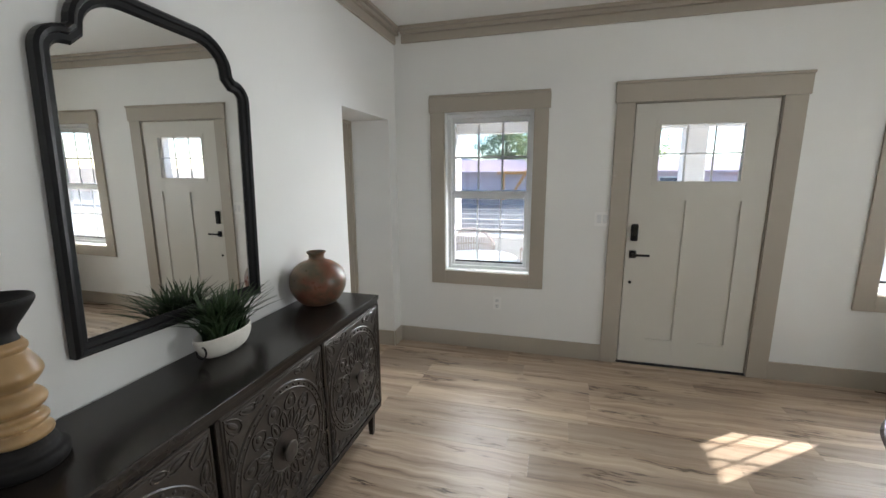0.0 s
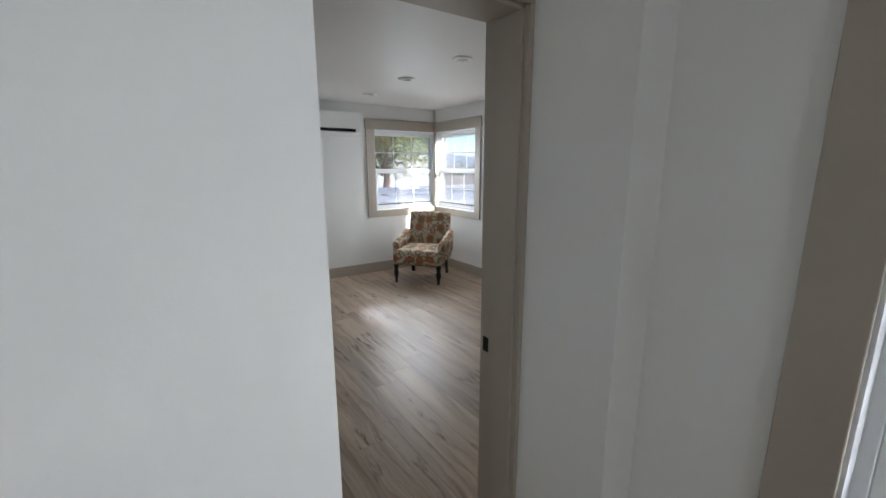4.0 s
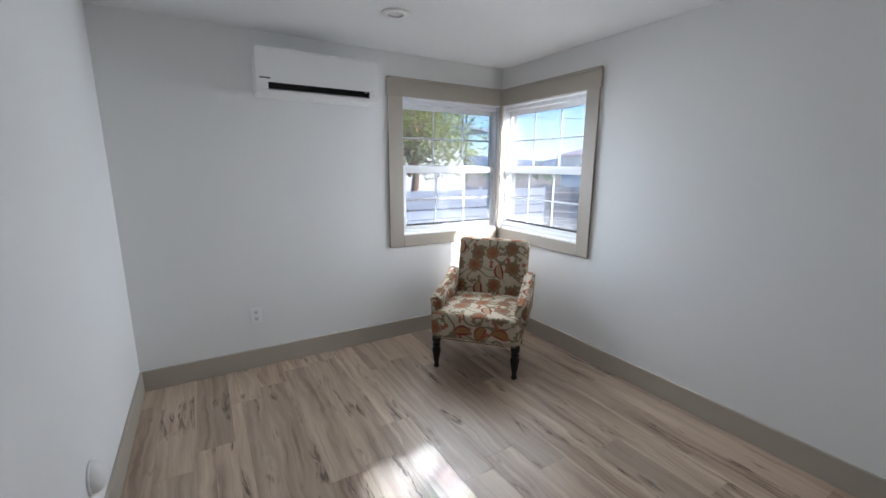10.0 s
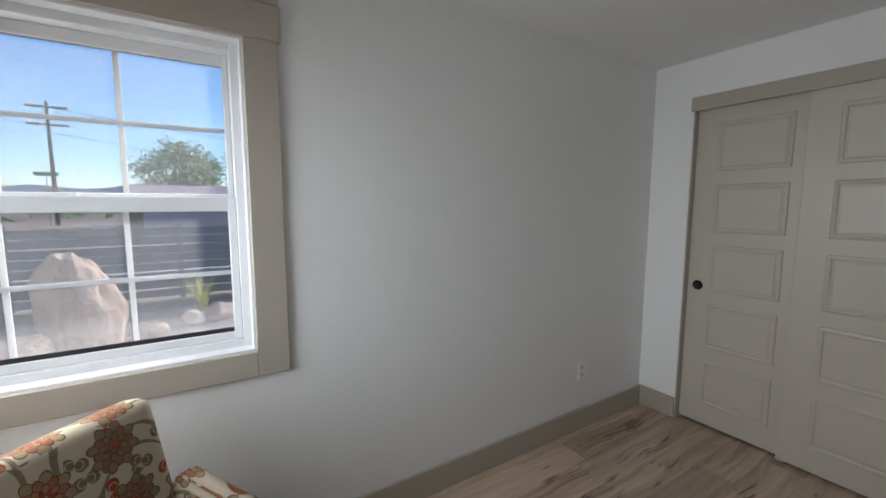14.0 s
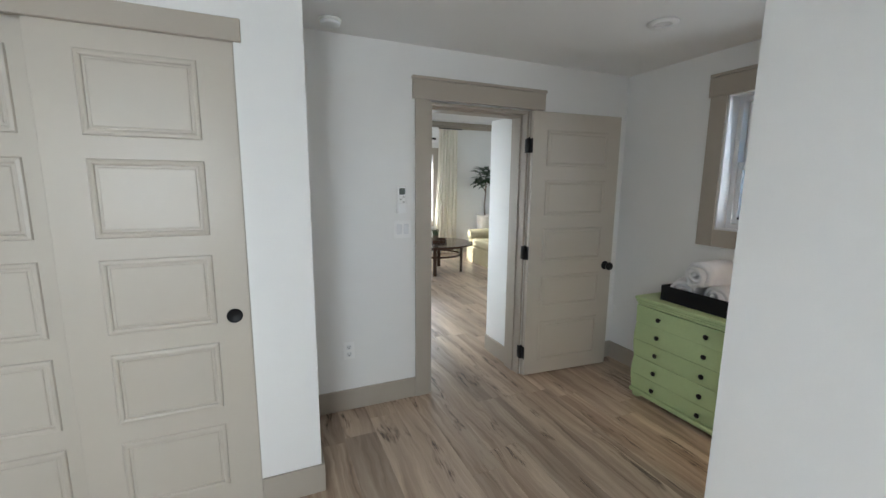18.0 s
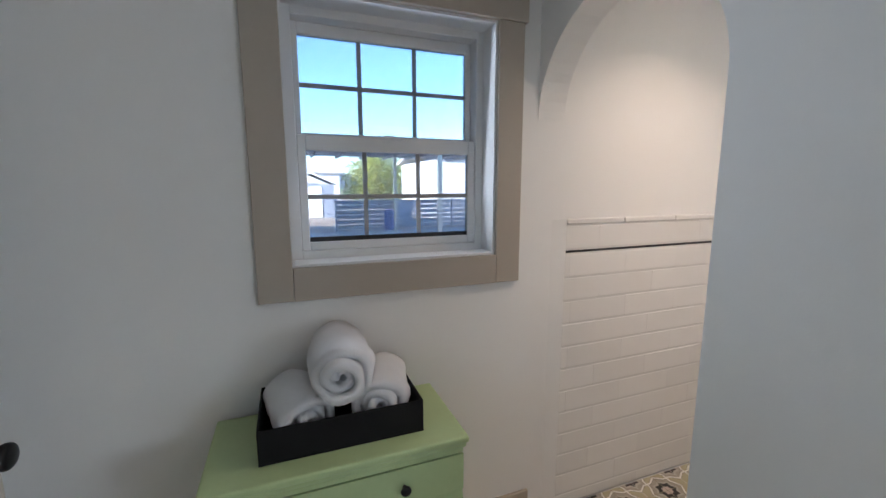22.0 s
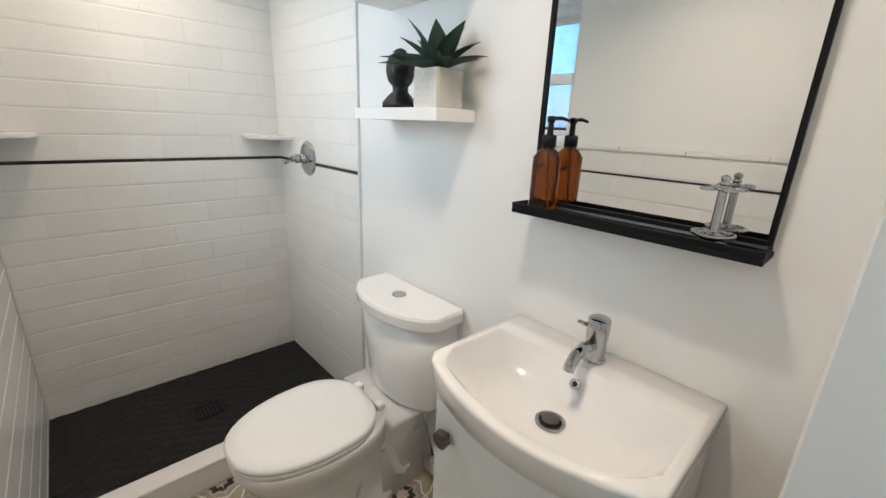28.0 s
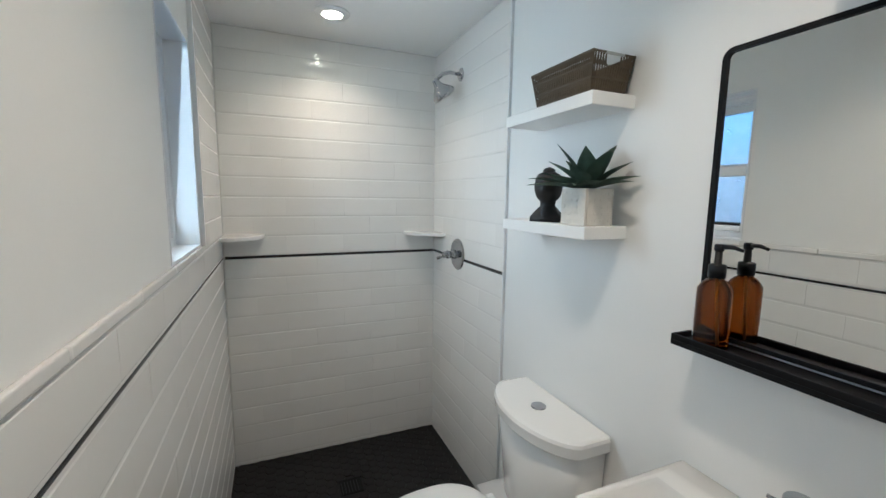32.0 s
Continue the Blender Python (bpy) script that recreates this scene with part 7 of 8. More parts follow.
pot3 = thing("succulent_planter", -3.292, YQ - 0.085, 1.4333, "white textured square pot with an artificial agave", "plant")
cube = join(box(-0.050, 0.050, -0.050, -0.044, 0, 0.103, 0.003, 2), box(-0.050, 0.050, 0.044, 0.050, 0, 0.103, 0.003, 2), box(-0.050, -0.044, -0.0435, 0.0435, 0, 0.103, 0.003, 2), box(0.044, 0.050, -0.0435, 0.0435, 0, 0.103, 0.003, 2), box(-0.044, 0.044, -0.044, 0.044, 0.0, 0.09))
pt = part("pot", cube, POTWHITE, pot3, local=True)
tr_ = random.Random(31)
for fx, fy, rz in ((0, -1, 0), (1, 0, 90)):
    bits = []
    for i in range(4):
        for j in range(5):
            w, h = tr_.uniform(0.012, 0.018), tr_.uniform(0.006, 0.011)
            u, z = -0.036 + 0.024 * i + tr_.uniform(-0.003, 0.003), 0.014 + 0.019 * j
            bits.append(moved(box(u - w / 2, u + w / 2, -0.0514, -0.0499, z - h / 2, z + h / 2, 0.0006, 1), Matrix.Rotation(radians(rz), 4, "Z")))
    tagged(part("relief", join(*bits), POTWHITE, pt, local=True), kind="stuff")
agave = part("agave", lathe([(0.0, 0.088), (0.016, 0.090), (0.012, 0.108), (0.0, 0.114)], 12), AGAVE, pot3, "blue-green pointed agave leaves", True, True)
for turn, rise, l, w in ((232, 4, 0.148, 0.032), (222, 12, 0.150, 0.034), (214, 22, 0.128, 0.034), (238, 40, 0.118, 0.036), (228, 62, 0.138, 0.036), (252, 20, 0.098, 0.038), (275, 8, 0.086, 0.038), (300, 6, 0.092, 0.038),
                         (330, 10, 0.110, 0.036), (5, 8, 0.128, 0.036), (28, 16, 0.124, 0.036), (38, 38, 0.118, 0.036), (355, 52, 0.135, 0.040), (310, 62, 0.122, 0.040), (60, 66, 0.122, 0.036), (130, 68, 0.105, 0.034), (285, 40, 0.096, 0.038), (100, 34, 0.066, 0.034), (170, 30, 0.10, 0.034), (185, 50, 0.11, 0.034)):
    lf = leaf_blade(l * 1.10, w * 1.50, 0.42, 0.14, 9)
    bmesh.ops.solidify(lf, geom=lf.faces[:], thickness=0.0018)
    lf.transform(Matrix.Translation((0.008 * math.cos(radians(turn)), 0.008 * math.sin(radians(turn)), 0.098)) @ Matrix.Rotation(radians(turn), 4, "Z") @ Matrix.Rotation(-radians(rise * 0.92 + 9), 4, "Y"))
    for v in lf.verts:
        v.co.y = min(v.co.y, 0.080)
    part("leaf", lf, AGAVE, agave, "", True, True)

bust_bm = lathe(smooth_profile([(0.020, 0.0), (0.028, 0.010), (0.024, 0.028), (0.019, 0.040), (0.021, 0.050), (0.032, 0.062), (0.038, 0.082), (0.037, 0.100), (0.030, 0.117), (0.017, 0.124), (0.015, 0.131), (0.0, 0.137)], 4), 32)
for v in bust_bm.verts:
    a = math.atan2(v.co.y, v.co.x)
    if v.co.z > 0.048:
        v.co.x *= 0.90
        k = 1 + 0.14 * math.exp(-((a + 1.57) / 0.28) ** 2) * math.exp(-((v.co.z - 0.076) / 0.012) ** 2)
        k += 0.03 * math.sin(v.co.z * 560) * math.sin(a * 11) if v.co.z > 0.092 else -0.05 * math.exp(-((abs(a + 1.57) - 0.55) / 0.25) ** 2) * math.exp(-((v.co.z - 0.086) / 0.008) ** 2)
        v.co.x, v.co.y = v.co.x * k, v.co.y * k
bust_bm = join(bust_bm, loft([[(sx * w, sy * w * 0.8, z) for sx, sy in ((-1, -1), (1, -1), (1, 1), (-1, 1))] for z, w in ((0.0, 0.036), (0.012, 0.036), (0.026, 0.026), (0.036, 0.018))]))
bust_bm.transform(Matrix.Translation((-3.462, YQ - 0.092, 1.4332)) @ Matrix.Scale(1.27, 4) @ Matrix.Rotation(radians(35), 4, "Z"))
single("head_sculpture", bust_bm, BUST, "small matte black stylised head sculpture on the shelf", "sculpture", (-3.462, YQ - 0.092, 1.4332), True)

sc = thing("wall_sconce", -2.722, YQ, 2.085, "unlit sconce with an opal schoolhouse shade and bronze arm", "wall lamp")
part("backplate", lathe(smooth_profile([(0.058, 0.0005), (0.058, 0.008), (0.048, 0.016), (0.030, 0.020), (0, 0.022)], 2), 32, m=pose(-2.722, YQ, 2.085, 90)), BRONZE, sc, "", True)
part("arm", tube([(-2.722, YQ - 0.018, 2.085), (-2.722, YQ - 0.08, 2.105), (-2.722, YQ - 0.125, 2.098), (-2.722, YQ - 0.145, 2.065)], 0.011, 12), BRONZE, sc, "", True)
part("fitter", lathe(smooth_profile([(0.0, 0.068), (0.009, 0.062), (0.012, 0.052), (0.008, 0.046), (0.02, 0.036), (0.034, 0.02), (0.040, 0.0), (0.036, -0.012)], 3), 28, -2.722, YQ - 0.150, 2.020), BRONZE, sc, "", True)
part("glass_shade", lathe(smooth_profile([(0.036, 0.0), (0.050, -0.006), (0.078, -0.024), (0.092, -0.048), (0.090, -0.062), (0.066, -0.080), (0.056, -0.092), (0.054, -0.108), (0.044, -0.122), (0.020, -0.130), (0.0, -0.132)], 4), 40, -2.722, YQ - 0.150, 2.010), OPAL, sc, "white opal glass schoolhouse shade", True)

wall_plate("light_switch", XS, -1.035, 1.185, 90, "white plate with two toggle switches beside the bathroom arch", "switch", "toggle", 0.118)
# white edge strip of the shower tile and the marble threshold under the arch
structure("trim_tile_edge", join(box(TILED, TILED + 0.008, YQ - 0.0122, YQ - 0.0004, 0.0, ZC), box(-4.066 - 0.014, -4.066 - 0.002, YR + 0.0004, YR + 0.016, CAP, ZC)), VINYL, "white metal tile edge strip", "trim")
structure("trim_threshold", join(box(XB - 0.004, XB + 0.022, YR + 0.012, YJ, 0.0, 0.007, 0.002, 1), box(XB + 0.0005, XS, YJ + 0.0005, YQ, -0.006, 0.004)), CT_WHITE, "pale tile edge strip under the arch", "trim")
fillet = bmesh.new()
ends_ = [[fillet.verts.new(p) for p in ((XB, YR + 0.0003, z), (XB + 0.07, YR + 0.0003, z), (XB, YR + 0.0066, z))] for z in (0.0, CAP - 0.001)]
fillet.faces.new(ends_[0])
fillet.faces.new(ends_[1][::-1])
for i in range(3):
    fillet.faces.new((ends_[0][i], ends_[0][(i + 1) % 3], ends_[1][(i + 1) % 3], ends_[1][i]))
bmesh.ops.recalc_face_normals(fillet, faces=fillet.faces)
structure("trim_plaster_fillet", fillet, PAINT, "white plaster feathered up to the tile's end", "trim")
# black pencil liner and the cap of the wainscot
wains = structure("wall_tile_backing", join(box(XL + 0.0004, XB, YR + 0.0004, YR + 0.0056, 0.0, CAP - 0.02), box(XL + 0.0004, -4.08, YR + 0.0004, YR + 0.0056, CAP - 0.02, ZC - 0.001), box(XL + 0.0004, XL + 0.0111, YR + 0.0057, YQ - 0.0004, 0.02, ZC - 0.001), box(XL + 0.0112, TILED, YQ - 0.0111, YQ - 0.0004, 0.02, ZC - 0.001)), GROUT, "white subway wall tile with a black pencil liner", "wall tile")

# ---- outdoors ----
GZ = -0.32


def ground_sheet():
    bm = bmesh.new()
    n, rings = 48, (0.0, 6, 14, 30, 70, 180, 500, 1500)
    last = None
    for r in rings:
        cur = [bm.verts.new((r * math.cos(2 * math.pi * i / n) - 1, r * math.sin(2 * math.pi * i / n), GZ)) for i in range(n)] if r else [bm.verts.new((-1, 0, GZ))]
        if last:
            for i in range(n):
                j = (i + 1) % n
                bm.faces.new((last[0], cur[i], cur[j]) if len(last) == 1 else (last[i], cur[i], cur[j], last[j]))
        last = cur
    return bm


structure("ground", ground_sheet(), GRAVEL, "tan gravel yard and desert ground", "ground")
structure("road", box(-70, 70, 13.0, 20.5, GZ, GZ + 0.02), ASPHALT, "grey asphalt street in front of the house", "road")
structure("road_side", box(-17.0, -10.2, -60, 12.9, GZ, GZ + 0.02), ASPHALT, "grey asphalt side street", "road")
structure("pavement", box(-70, 70, 11.4, 12.9, GZ, GZ + 0.12, 0.02, 1), CONCRETE, "concrete pavement along the street", "pavement")
structure("pavement_rear", box(-9.0, 6.0, -17.0, -2.4, GZ, GZ + 0.015), CONCRETE, "pale concrete drive behind the house", "pavement")
structure("foundation", box(XL - 0.2, LX + 0.2, LY - 0.2, 0.2, GZ, -0.301), STUCCO, "house foundation", "foundation")
structure("foundation_front", box(XL - 0.2, 0.0, 0.2, YF + 0.2, GZ, -0.301), STUCCO, "house foundation", "foundation")

# porch before the living room
porch = thing("porch", 2.7, 1.3, GZ, "white stucco porch with a low wall and square posts", "porch", kind="structure")
part("porch_floor", box(0.0, 5.5, 0.2, 2.5, GZ, -0.10, 0.01, 1), CONCRETE, porch)
part("porch_ceiling", box(0.0, 5.43, 0.2, 2.45, 2.36, 2.46), STUCCO, porch)
part("porch_beam", box(0.0, 5.43, 2.25, 2.45, 2.07, 2.3595), STUCCO, porch)
part("porch_beam", box(5.23, 5.43, 0.2, 2.2495, 2.07, 2.3595), STUCCO, porch)
part("porch_roof", box(0.0, 5.55, 0.2, 2.6, 2.4605, 2.56), STUCCO, porch)
for x in (1.72, 2.96, 5.33):
    part("porch_post", box(x - 0.12, x + 0.12, 2.24, 2.46, -0.0995, 2.0695, 0.01, 1), STUCCO, porch)
for x0, x1 in ((0.0, 1.55), (3.12, 5.17)):
    part("porch_wall", box(x0, x1, 2.27, 2.43, -0.0995, 0.60, 0.01, 1), STUCCO, porch)
    part("wall_cap", box(x0, x1, 2.23, 2.47, 0.6005, 0.66, 0.015, 2), SILL, porch)

pt_ = thing("patio_table", 0.55, 1.05, -0.0995, "round glass-topped patio table", "table")
part("tabletop", lathe([(0, 0.69), (0.42, 0.69), (0.43, 0.70), (0.42, 0.712), (0, 0.712)], 36), MARBLE, pt_, local=True)
part("pedestal", join(lathe([(0.03, 0.03), (0.03, 0.69)], 12), lathe([(0.22, 0), (0.2, 0.03), (0.03, 0.04)], 20)), STEEL, pt_, local=True)


def wicker_chair(name, x, y, rz):
    c = thing(name, x, y, -0.0995, "sun-faded woven wicker patio chair", "chair", rz, group="patio chairs")
    part("seat", prism([(0.25 * math.cos(a), 0.24 * math.sin(a)) for a in [2 * math.pi * i / 24 for i in range(24)]], 0.38, 0.43, 0.01), PATIO, c, local=True)
    back = bmesh.new()
    for i in range(25):
        a = math.pi * i / 24
        h = 0.44 + 0.36 * math.sin(a) ** 1.5
        join(back, tube([(0.26 * math.cos(a), 0.25 * math.sin(a), 0.43), (0.30 * math.cos(a), 0.31 * math.sin(a), 0.43 + h * 0.55)], 0.007, 5))
    for z, k in ((0.52, 0.28), (0.66, 0.295)):
        join(back, tube([(k * math.cos(math.pi * i / 24), k * 1.02 * math.sin(math.pi * i / 24), z) for i in range(25)], 0.008, 5))
    join(back, tube([(0.305 * math.cos(math.pi * i / 24), 0.315 * math.sin(math.pi * i / 24), 0.43 + (0.44 + 0.36 * math.sin(math.pi * i / 24) ** 1.5) * 0.55) for i in range(25)], 0.016, 6))
    part("backrest", back, PATIO, c, local=True)
    for sx in (-1, 1):
        for sy in (-1, 1):
            part("leg", tube([(sx * 0.2, sy * 0.19, 0), (sx * 0.18, sy * 0.17, 0.385)], 0.014, 8), PATIO, c, local=True)


wicker_chair("patio_chair", 1.10, 1.55, -60)
wicker_chair("patio_chair", 0.30, 1.92, 15)


def slat_fence(name, x0, y0, x1, y1, top, slats, material, label, z=GZ, gap=0.028, posts=2.2):
    """Horizontal-slat fence between two points."""
    f = thing(name, (x0 + x1) / 2, (y0 + y1) / 2, z, label, "fence")
    l = math.hypot(x1 - x0, y1 - y0)
    m = Matrix.Translation((x0, y0, 0)) @ Matrix.Rotation(math.atan2(y1 - y0, x1 - x0), 4, "Z")
    h = (top - z - 0.06) / slats
    for i in range(slats):
        a = z + 0.06 + i * h
        part("slat", moved(box(0, l, -0.011, 0.011, a, a + h - gap), m), material, f)
    n = max(1, round(l / posts))
    for i in range(n + 1):
        u = l * i / n
        part("post", moved(box(u - 0.045, u + 0.045, 0.012, 0.10, z, top + 0.03), m), material, f)
    return f


slat_fence("slat_fence", -6.3, 9.6, 12.0, 9.6, 1.02, 8, FENCE, "charcoal horizontal slat fence along the street")
slat_fence("slat_fence", -9.2, 7.4, -6.3, 9.6, 1.02, 8, FENCE, "charcoal horizontal slat fence at the corner")
slat_fence("slat_fence", -9.2, -2.6, -9.2, 7.4, 0.98, 6, FENCEPALE, "slat fence along the side street, glare put into its pale grey")
slat_fence("slat_fence", -16.0, -17.6, -3.2, -17.6, 0.95, 6, ROOFDARK, "grey slat fence behind the drive", posts=2.5)

rk = bmesh.new()
bmesh.ops.create_icosphere(rk, subdivisions=4, radius=1)
for v in rk.verts:
    c = v.co.copy()
    k = 1 + 0.22 * noise.noise(c * 1.3 + Vector((3, 1, 2))) + 0.10 * noise.noise(c * 3.1) + 0.04 * noise.noise(c * 8)
    lean = 0.22 * max(0, c.z)
    v.co = Vector((c.x * 0.38 * (1 - 0.28 * max(0, c.z)) - lean * 0.4, c.y * 0.34 * (1 - 0.3 * max(0, c.z)), c.z * 0.72)) * k
rk.transform(Matrix.Translation((-4.99, 6.95, 0.20)))
single("boulder", rk, ROCK, "large upright sandstone boulder in the front yard", "boulder", (-5.05, 7.1, GZ))
for i, (x, y, r) in enumerate(((-3.9, 7.6, 0.16), (-3.55, 7.7, 0.2), (-3.2, 7.9, 0.15), (-4.3, 7.3, 0.12), (-2.9, 7.7, 0.19))):
    b = bmesh.new()
    bmesh.ops.create_icosphere(b, subdivisions=3, radius=r)
    for v in b.verts:
        v.co *= 1 + 0.3 * noise.noise(v.co * 6 + Vector((i, 0, 0)))
        v.co.z *= 0.75
    b.transform(Matrix.Translation((x, y, GZ + r * 0.5)))
    single("garden_stone", b, ROCK, "rounded tan garden stone on the gravel", "stone", (x, y, GZ), group="garden stones")
yucca = thing("yucca", -3.75, 8.3, GZ, "spiky pale green yucca in the gravel", "plant")
part("leaves", moved(blades(46, (1, 1), 0.75, 5, 0.014, 0.04, 0.75), Matrix.Translation((0, 0, 0))), MESQUITE, yucca, local=True)


def tree(name, x, y, h, crown, leafmat, label, seed, trunk=0.12, count=900, leaf=(0.16, 0.05), bare=0.35, clumps=14, barkmat=None):
    """Tapered trunk, forking limbs, and a crown of many small leaves gathered in uneven clumps."""
    t = thing(name, x, y, GZ, label, "tree")
    r = random.Random(seed)
    limbs, tips = [tube([(0, 0, 0), (0.05 * h * r.uniform(-0.6, 0.6), 0.03 * h, h * bare * 0.6), (0.04 * h, 0.04 * h * r.uniform(-1, 1), h * bare * 1.25), (0, 0, h * 0.8)], [trunk, trunk * 0.8, trunk * 0.6, trunk * 0.2], 8)], []
    for i in range(clumps):
        a = 2.4 * i + r.uniform(-0.4, 0.4)
        z = h * (bare + (0.95 - bare) * (i + 0.5) / clumps)
        k = crown * r.uniform(0.35, 0.85) * (0.5 + math.sin(math.pi * min(1, 0.2 + 0.8 * (i + 0.5) / clumps)) * 0.6)
        tip = Vector((k * math.cos(a), k * math.sin(a), z))
        tips.append(tip)
        limbs.append(tube([(0, 0, h * bare * r.uniform(0.7, 1.2)), tip * 0.55 + Vector((0, 0, z * 0.35)), tip], [trunk * 0.4, trunk * 0.22, trunk * 0.05], 6))
    part("trunk", join(*limbs), barkmat or BARK, t, "", True, True)
    bm = bmesh.new()
    for _ in range(count):
        tip = r.choice(tips)
        c = tip + Vector((r.gauss(0, 1), r.gauss(0, 1), r.gauss(0, 0.7))) * crown * 0.22
        a, e = r.uniform(0, 6.28), r.uniform(-0.6, 0.9)
        d = Vector((math.cos(a) * math.cos(e), math.sin(a) * math.cos(e), math.sin(e)))
        s = d.cross(Vector((r.uniform(-1, 1), r.uniform(-1, 1), 1))).normalized() * leaf[1] * r.uniform(0.6, 1.2)
        l = d * leaf[0] * r.uniform(0.6, 1.3)
        bm.faces.new([bm.verts.new(p) for p in (c, c + l * 0.5 + s, c + l, c + l * 0.5 - s)])
    part("crown", bm, leafmat, t, local=True)


tree("oleander_tree", -6.03, 6.45, 2.50, 0.50, OLEANDER, "young oleander with a thin trunk in the yard", 3, 0.03, 1500, (0.12, 0.013), 0.48, 12)
tree("mesquite_tree", -14.5, 6.2, 6.4, 2.5, MESQUITE, "yellow-green palo verde tree by the side street", 5, 0.17, 14000, (0.19, 0.045), 0.32, 26, REDBARK)
tree("mesquite_tree", 5.5, 34, 6.2, 3.8, OLEANDER, "broad green mesquite across the street", 7, 0.3, 6000, (0.34, 0.10), 0.25, 20)
tree("mesquite_tree", -3.9, 41, 6.5, 2.9, OLEANDER, "dark green tree across the street", 8, 0.3, 6000, (0.34, 0.10), 0.25, 20)
tree("mesquite_tree", -18.5, 38, 4.5, 3.4, OLEANDER, "green tree far down the street", 9, 0.25, 4500, (0.32, 0.10), 0.25, 16)
tree("mesquite_tree", -9.5, -38, 4.6, 3.4, MESQUITE, "yellow-green tree behind the drive", 11, 0.3, 6500, (0.32, 0.10), 0.25, 22)
tree("mesquite_tree", 2.6, 24.0, 5.3, 2.2, OLEANDER, "green tree beyond the fence", 12, 0.25, 5000, (0.28, 0.08), 0.3, 18)


def pole(name, dx, dy, dist, top, arms):
    x, y = -3.8 + dx * dist, 0.66 + dy * dist
    p = thing(name, x, y, GZ, "wooden utility pole with crossarms and wires", "utility pole", group="utility poles")
    part("shaft", lathe([(0.16, 0), (0.10, top)], 12), POLE, p, local=True)
    for z in arms:
        part("crossarm", box(-1.2, 1.2, -0.06, 0.06, z - 0.07, z + 0.07), POLE, p, local=True)
        for k in (-1.05, -0.5, 0.5, 1.05):
            part("insulator", lathe([(0.04, z + 0.07), (0.06, z + 0.14), (0.03, z + 0.22)], 8, k, 0, 0), STEEL, p, local=True)
    return Vector((x, y, GZ + top))


p1 = pole("utility_pole", -0.275, 0.943, 38, 8.9, (8.5, 7.7))
p2 = pole("utility_pole", -0.351, 0.926, 52, 9.3, (8.9,))
p3 = pole("utility_pole", -0.19, 0.967, 44, 9.3, (8.9, 7.6))
p4 = pole("utility_pole", -0.80, 0.55, 46, 8.5, (8.0,))
for i, (a, b, dz) in enumerate(((p1, p3, -0.35), (p1, p3, -1.1), (p2, p1, -0.4), (p3, Vector((40, 44, 8)), -0.4), (p3, Vector((40, 44, 6)), -2.2), (p4, Vector((-60, -20, 8)), -0.3), (p4, p2, -0.4), (Vector((-14, 26, 6.6)), Vector((-18, -30, 7.4)), 0), (Vector((-14.6, 26, 7.3)), Vector((-18.6, -30, 8.1)), 0), (Vector((-15.2, 26, 8.0)), Vector((-19.2, -30, 8.8)), 0))):
    pts = [a.lerp(b, t / 10) + Vector((0, 0, dz - 1.6 * (1 - (2 * t / 10 - 1) ** 2))) for t in range(11)]
    w = thing("overhead_wire", *pts[5], "black overhead wire between poles", "wire", group="overhead wires")
    part("cable", tube(pts, 0.022, 5), BLACKM, w)

sign = thing("street_sign", p3.x - 0.3, p3.y - 0.5, GZ, "green street sign and red stop sign on a post", "street sign")
part("sign_post", lathe([(0.04, 0), (0.04, 4.2)], 8), STEEL, sign, local=True)
part("sign_plate", box(-0.7, 0.7, -0.02, 0.02, 3.75, 4.05), SIGNG, sign, local=True)
part("stop_plate", moved(prism([(0.42 * math.cos(radians(22.5 + 45 * i)), 0.42 * math.sin(radians(22.5 + 45 * i))) for i in range(8)], -0.01, 0.01), pose(0, -0.06, 2.3, 90)), simple("sign_red", (0.5, 0.02, 0.02), 0.5), sign, "red octagonal stop plate", local=True)


def house(name, x0, x1, y0, y1, h, wallmat, roofmat, label, face, windows, eave=0.4, doors=()):
    """A plain far building with openings in the wall that faces the house; face is 'y0', 'y1' or 'x1'."""
    b = thing(name, (x0 + x1) / 2, (y0 + y1) / 2, GZ, label, "building")
    part("wall", box(x0, x1, y0, y1, GZ, GZ + h), wallmat, b)
    ridge = (y0 + y1) / 2
    rf = bmesh.new()
    e = eave
    prof = [(y0 - e, GZ + h - 0.02), (ridge, GZ + h + 0.9), (y1 + e, GZ + h - 0.02), (y1 + e, GZ + h + 0.12), (ridge, GZ + h + 1.04), (y0 - e, GZ + h + 0.12)]
    s = [[rf.verts.new((x, py, pz)) for py, pz in prof] for x in (x0 - e, x1 + e)]
    rf.faces.new(s[0])
    rf.faces.new(s[1][::-1])
    for i in range(6):
        rf.faces.new((s[0][i], s[0][(i + 1) % 6], s[1][(i + 1) % 6], s[1][i]))
    part("roof", rf, roofmat, b)
    for u0, u1, z0, z1 in windows:
        if face == "x1":
            w = part("window", box(x1 - 0.02, x1 + 0.03, u0, u1, GZ + z0, GZ + z1), VINYL, b)
            part("pane", box(x1 + 0.031, x1 + 0.04, u0 + 0.08, u1 - 0.08, GZ + z0 + 0.08, GZ + z1 - 0.08), FARDARK, w)
        else:
            yy = y0 if face == "y0" else y1
            sgn = -1 if face == "y0" else 1
            w = part("window", box(u0, u1, yy - 0.02 * sgn, yy + 0.03 * sgn, GZ + z0, GZ + z1), VINYL, b)
            part("pane", box(u0 + 0.08, u1 - 0.08, yy + 0.031 * sgn, yy + 0.04 * sgn, GZ + z0 + 0.08, GZ + z1 - 0.08), FARDARK, w)
    return b


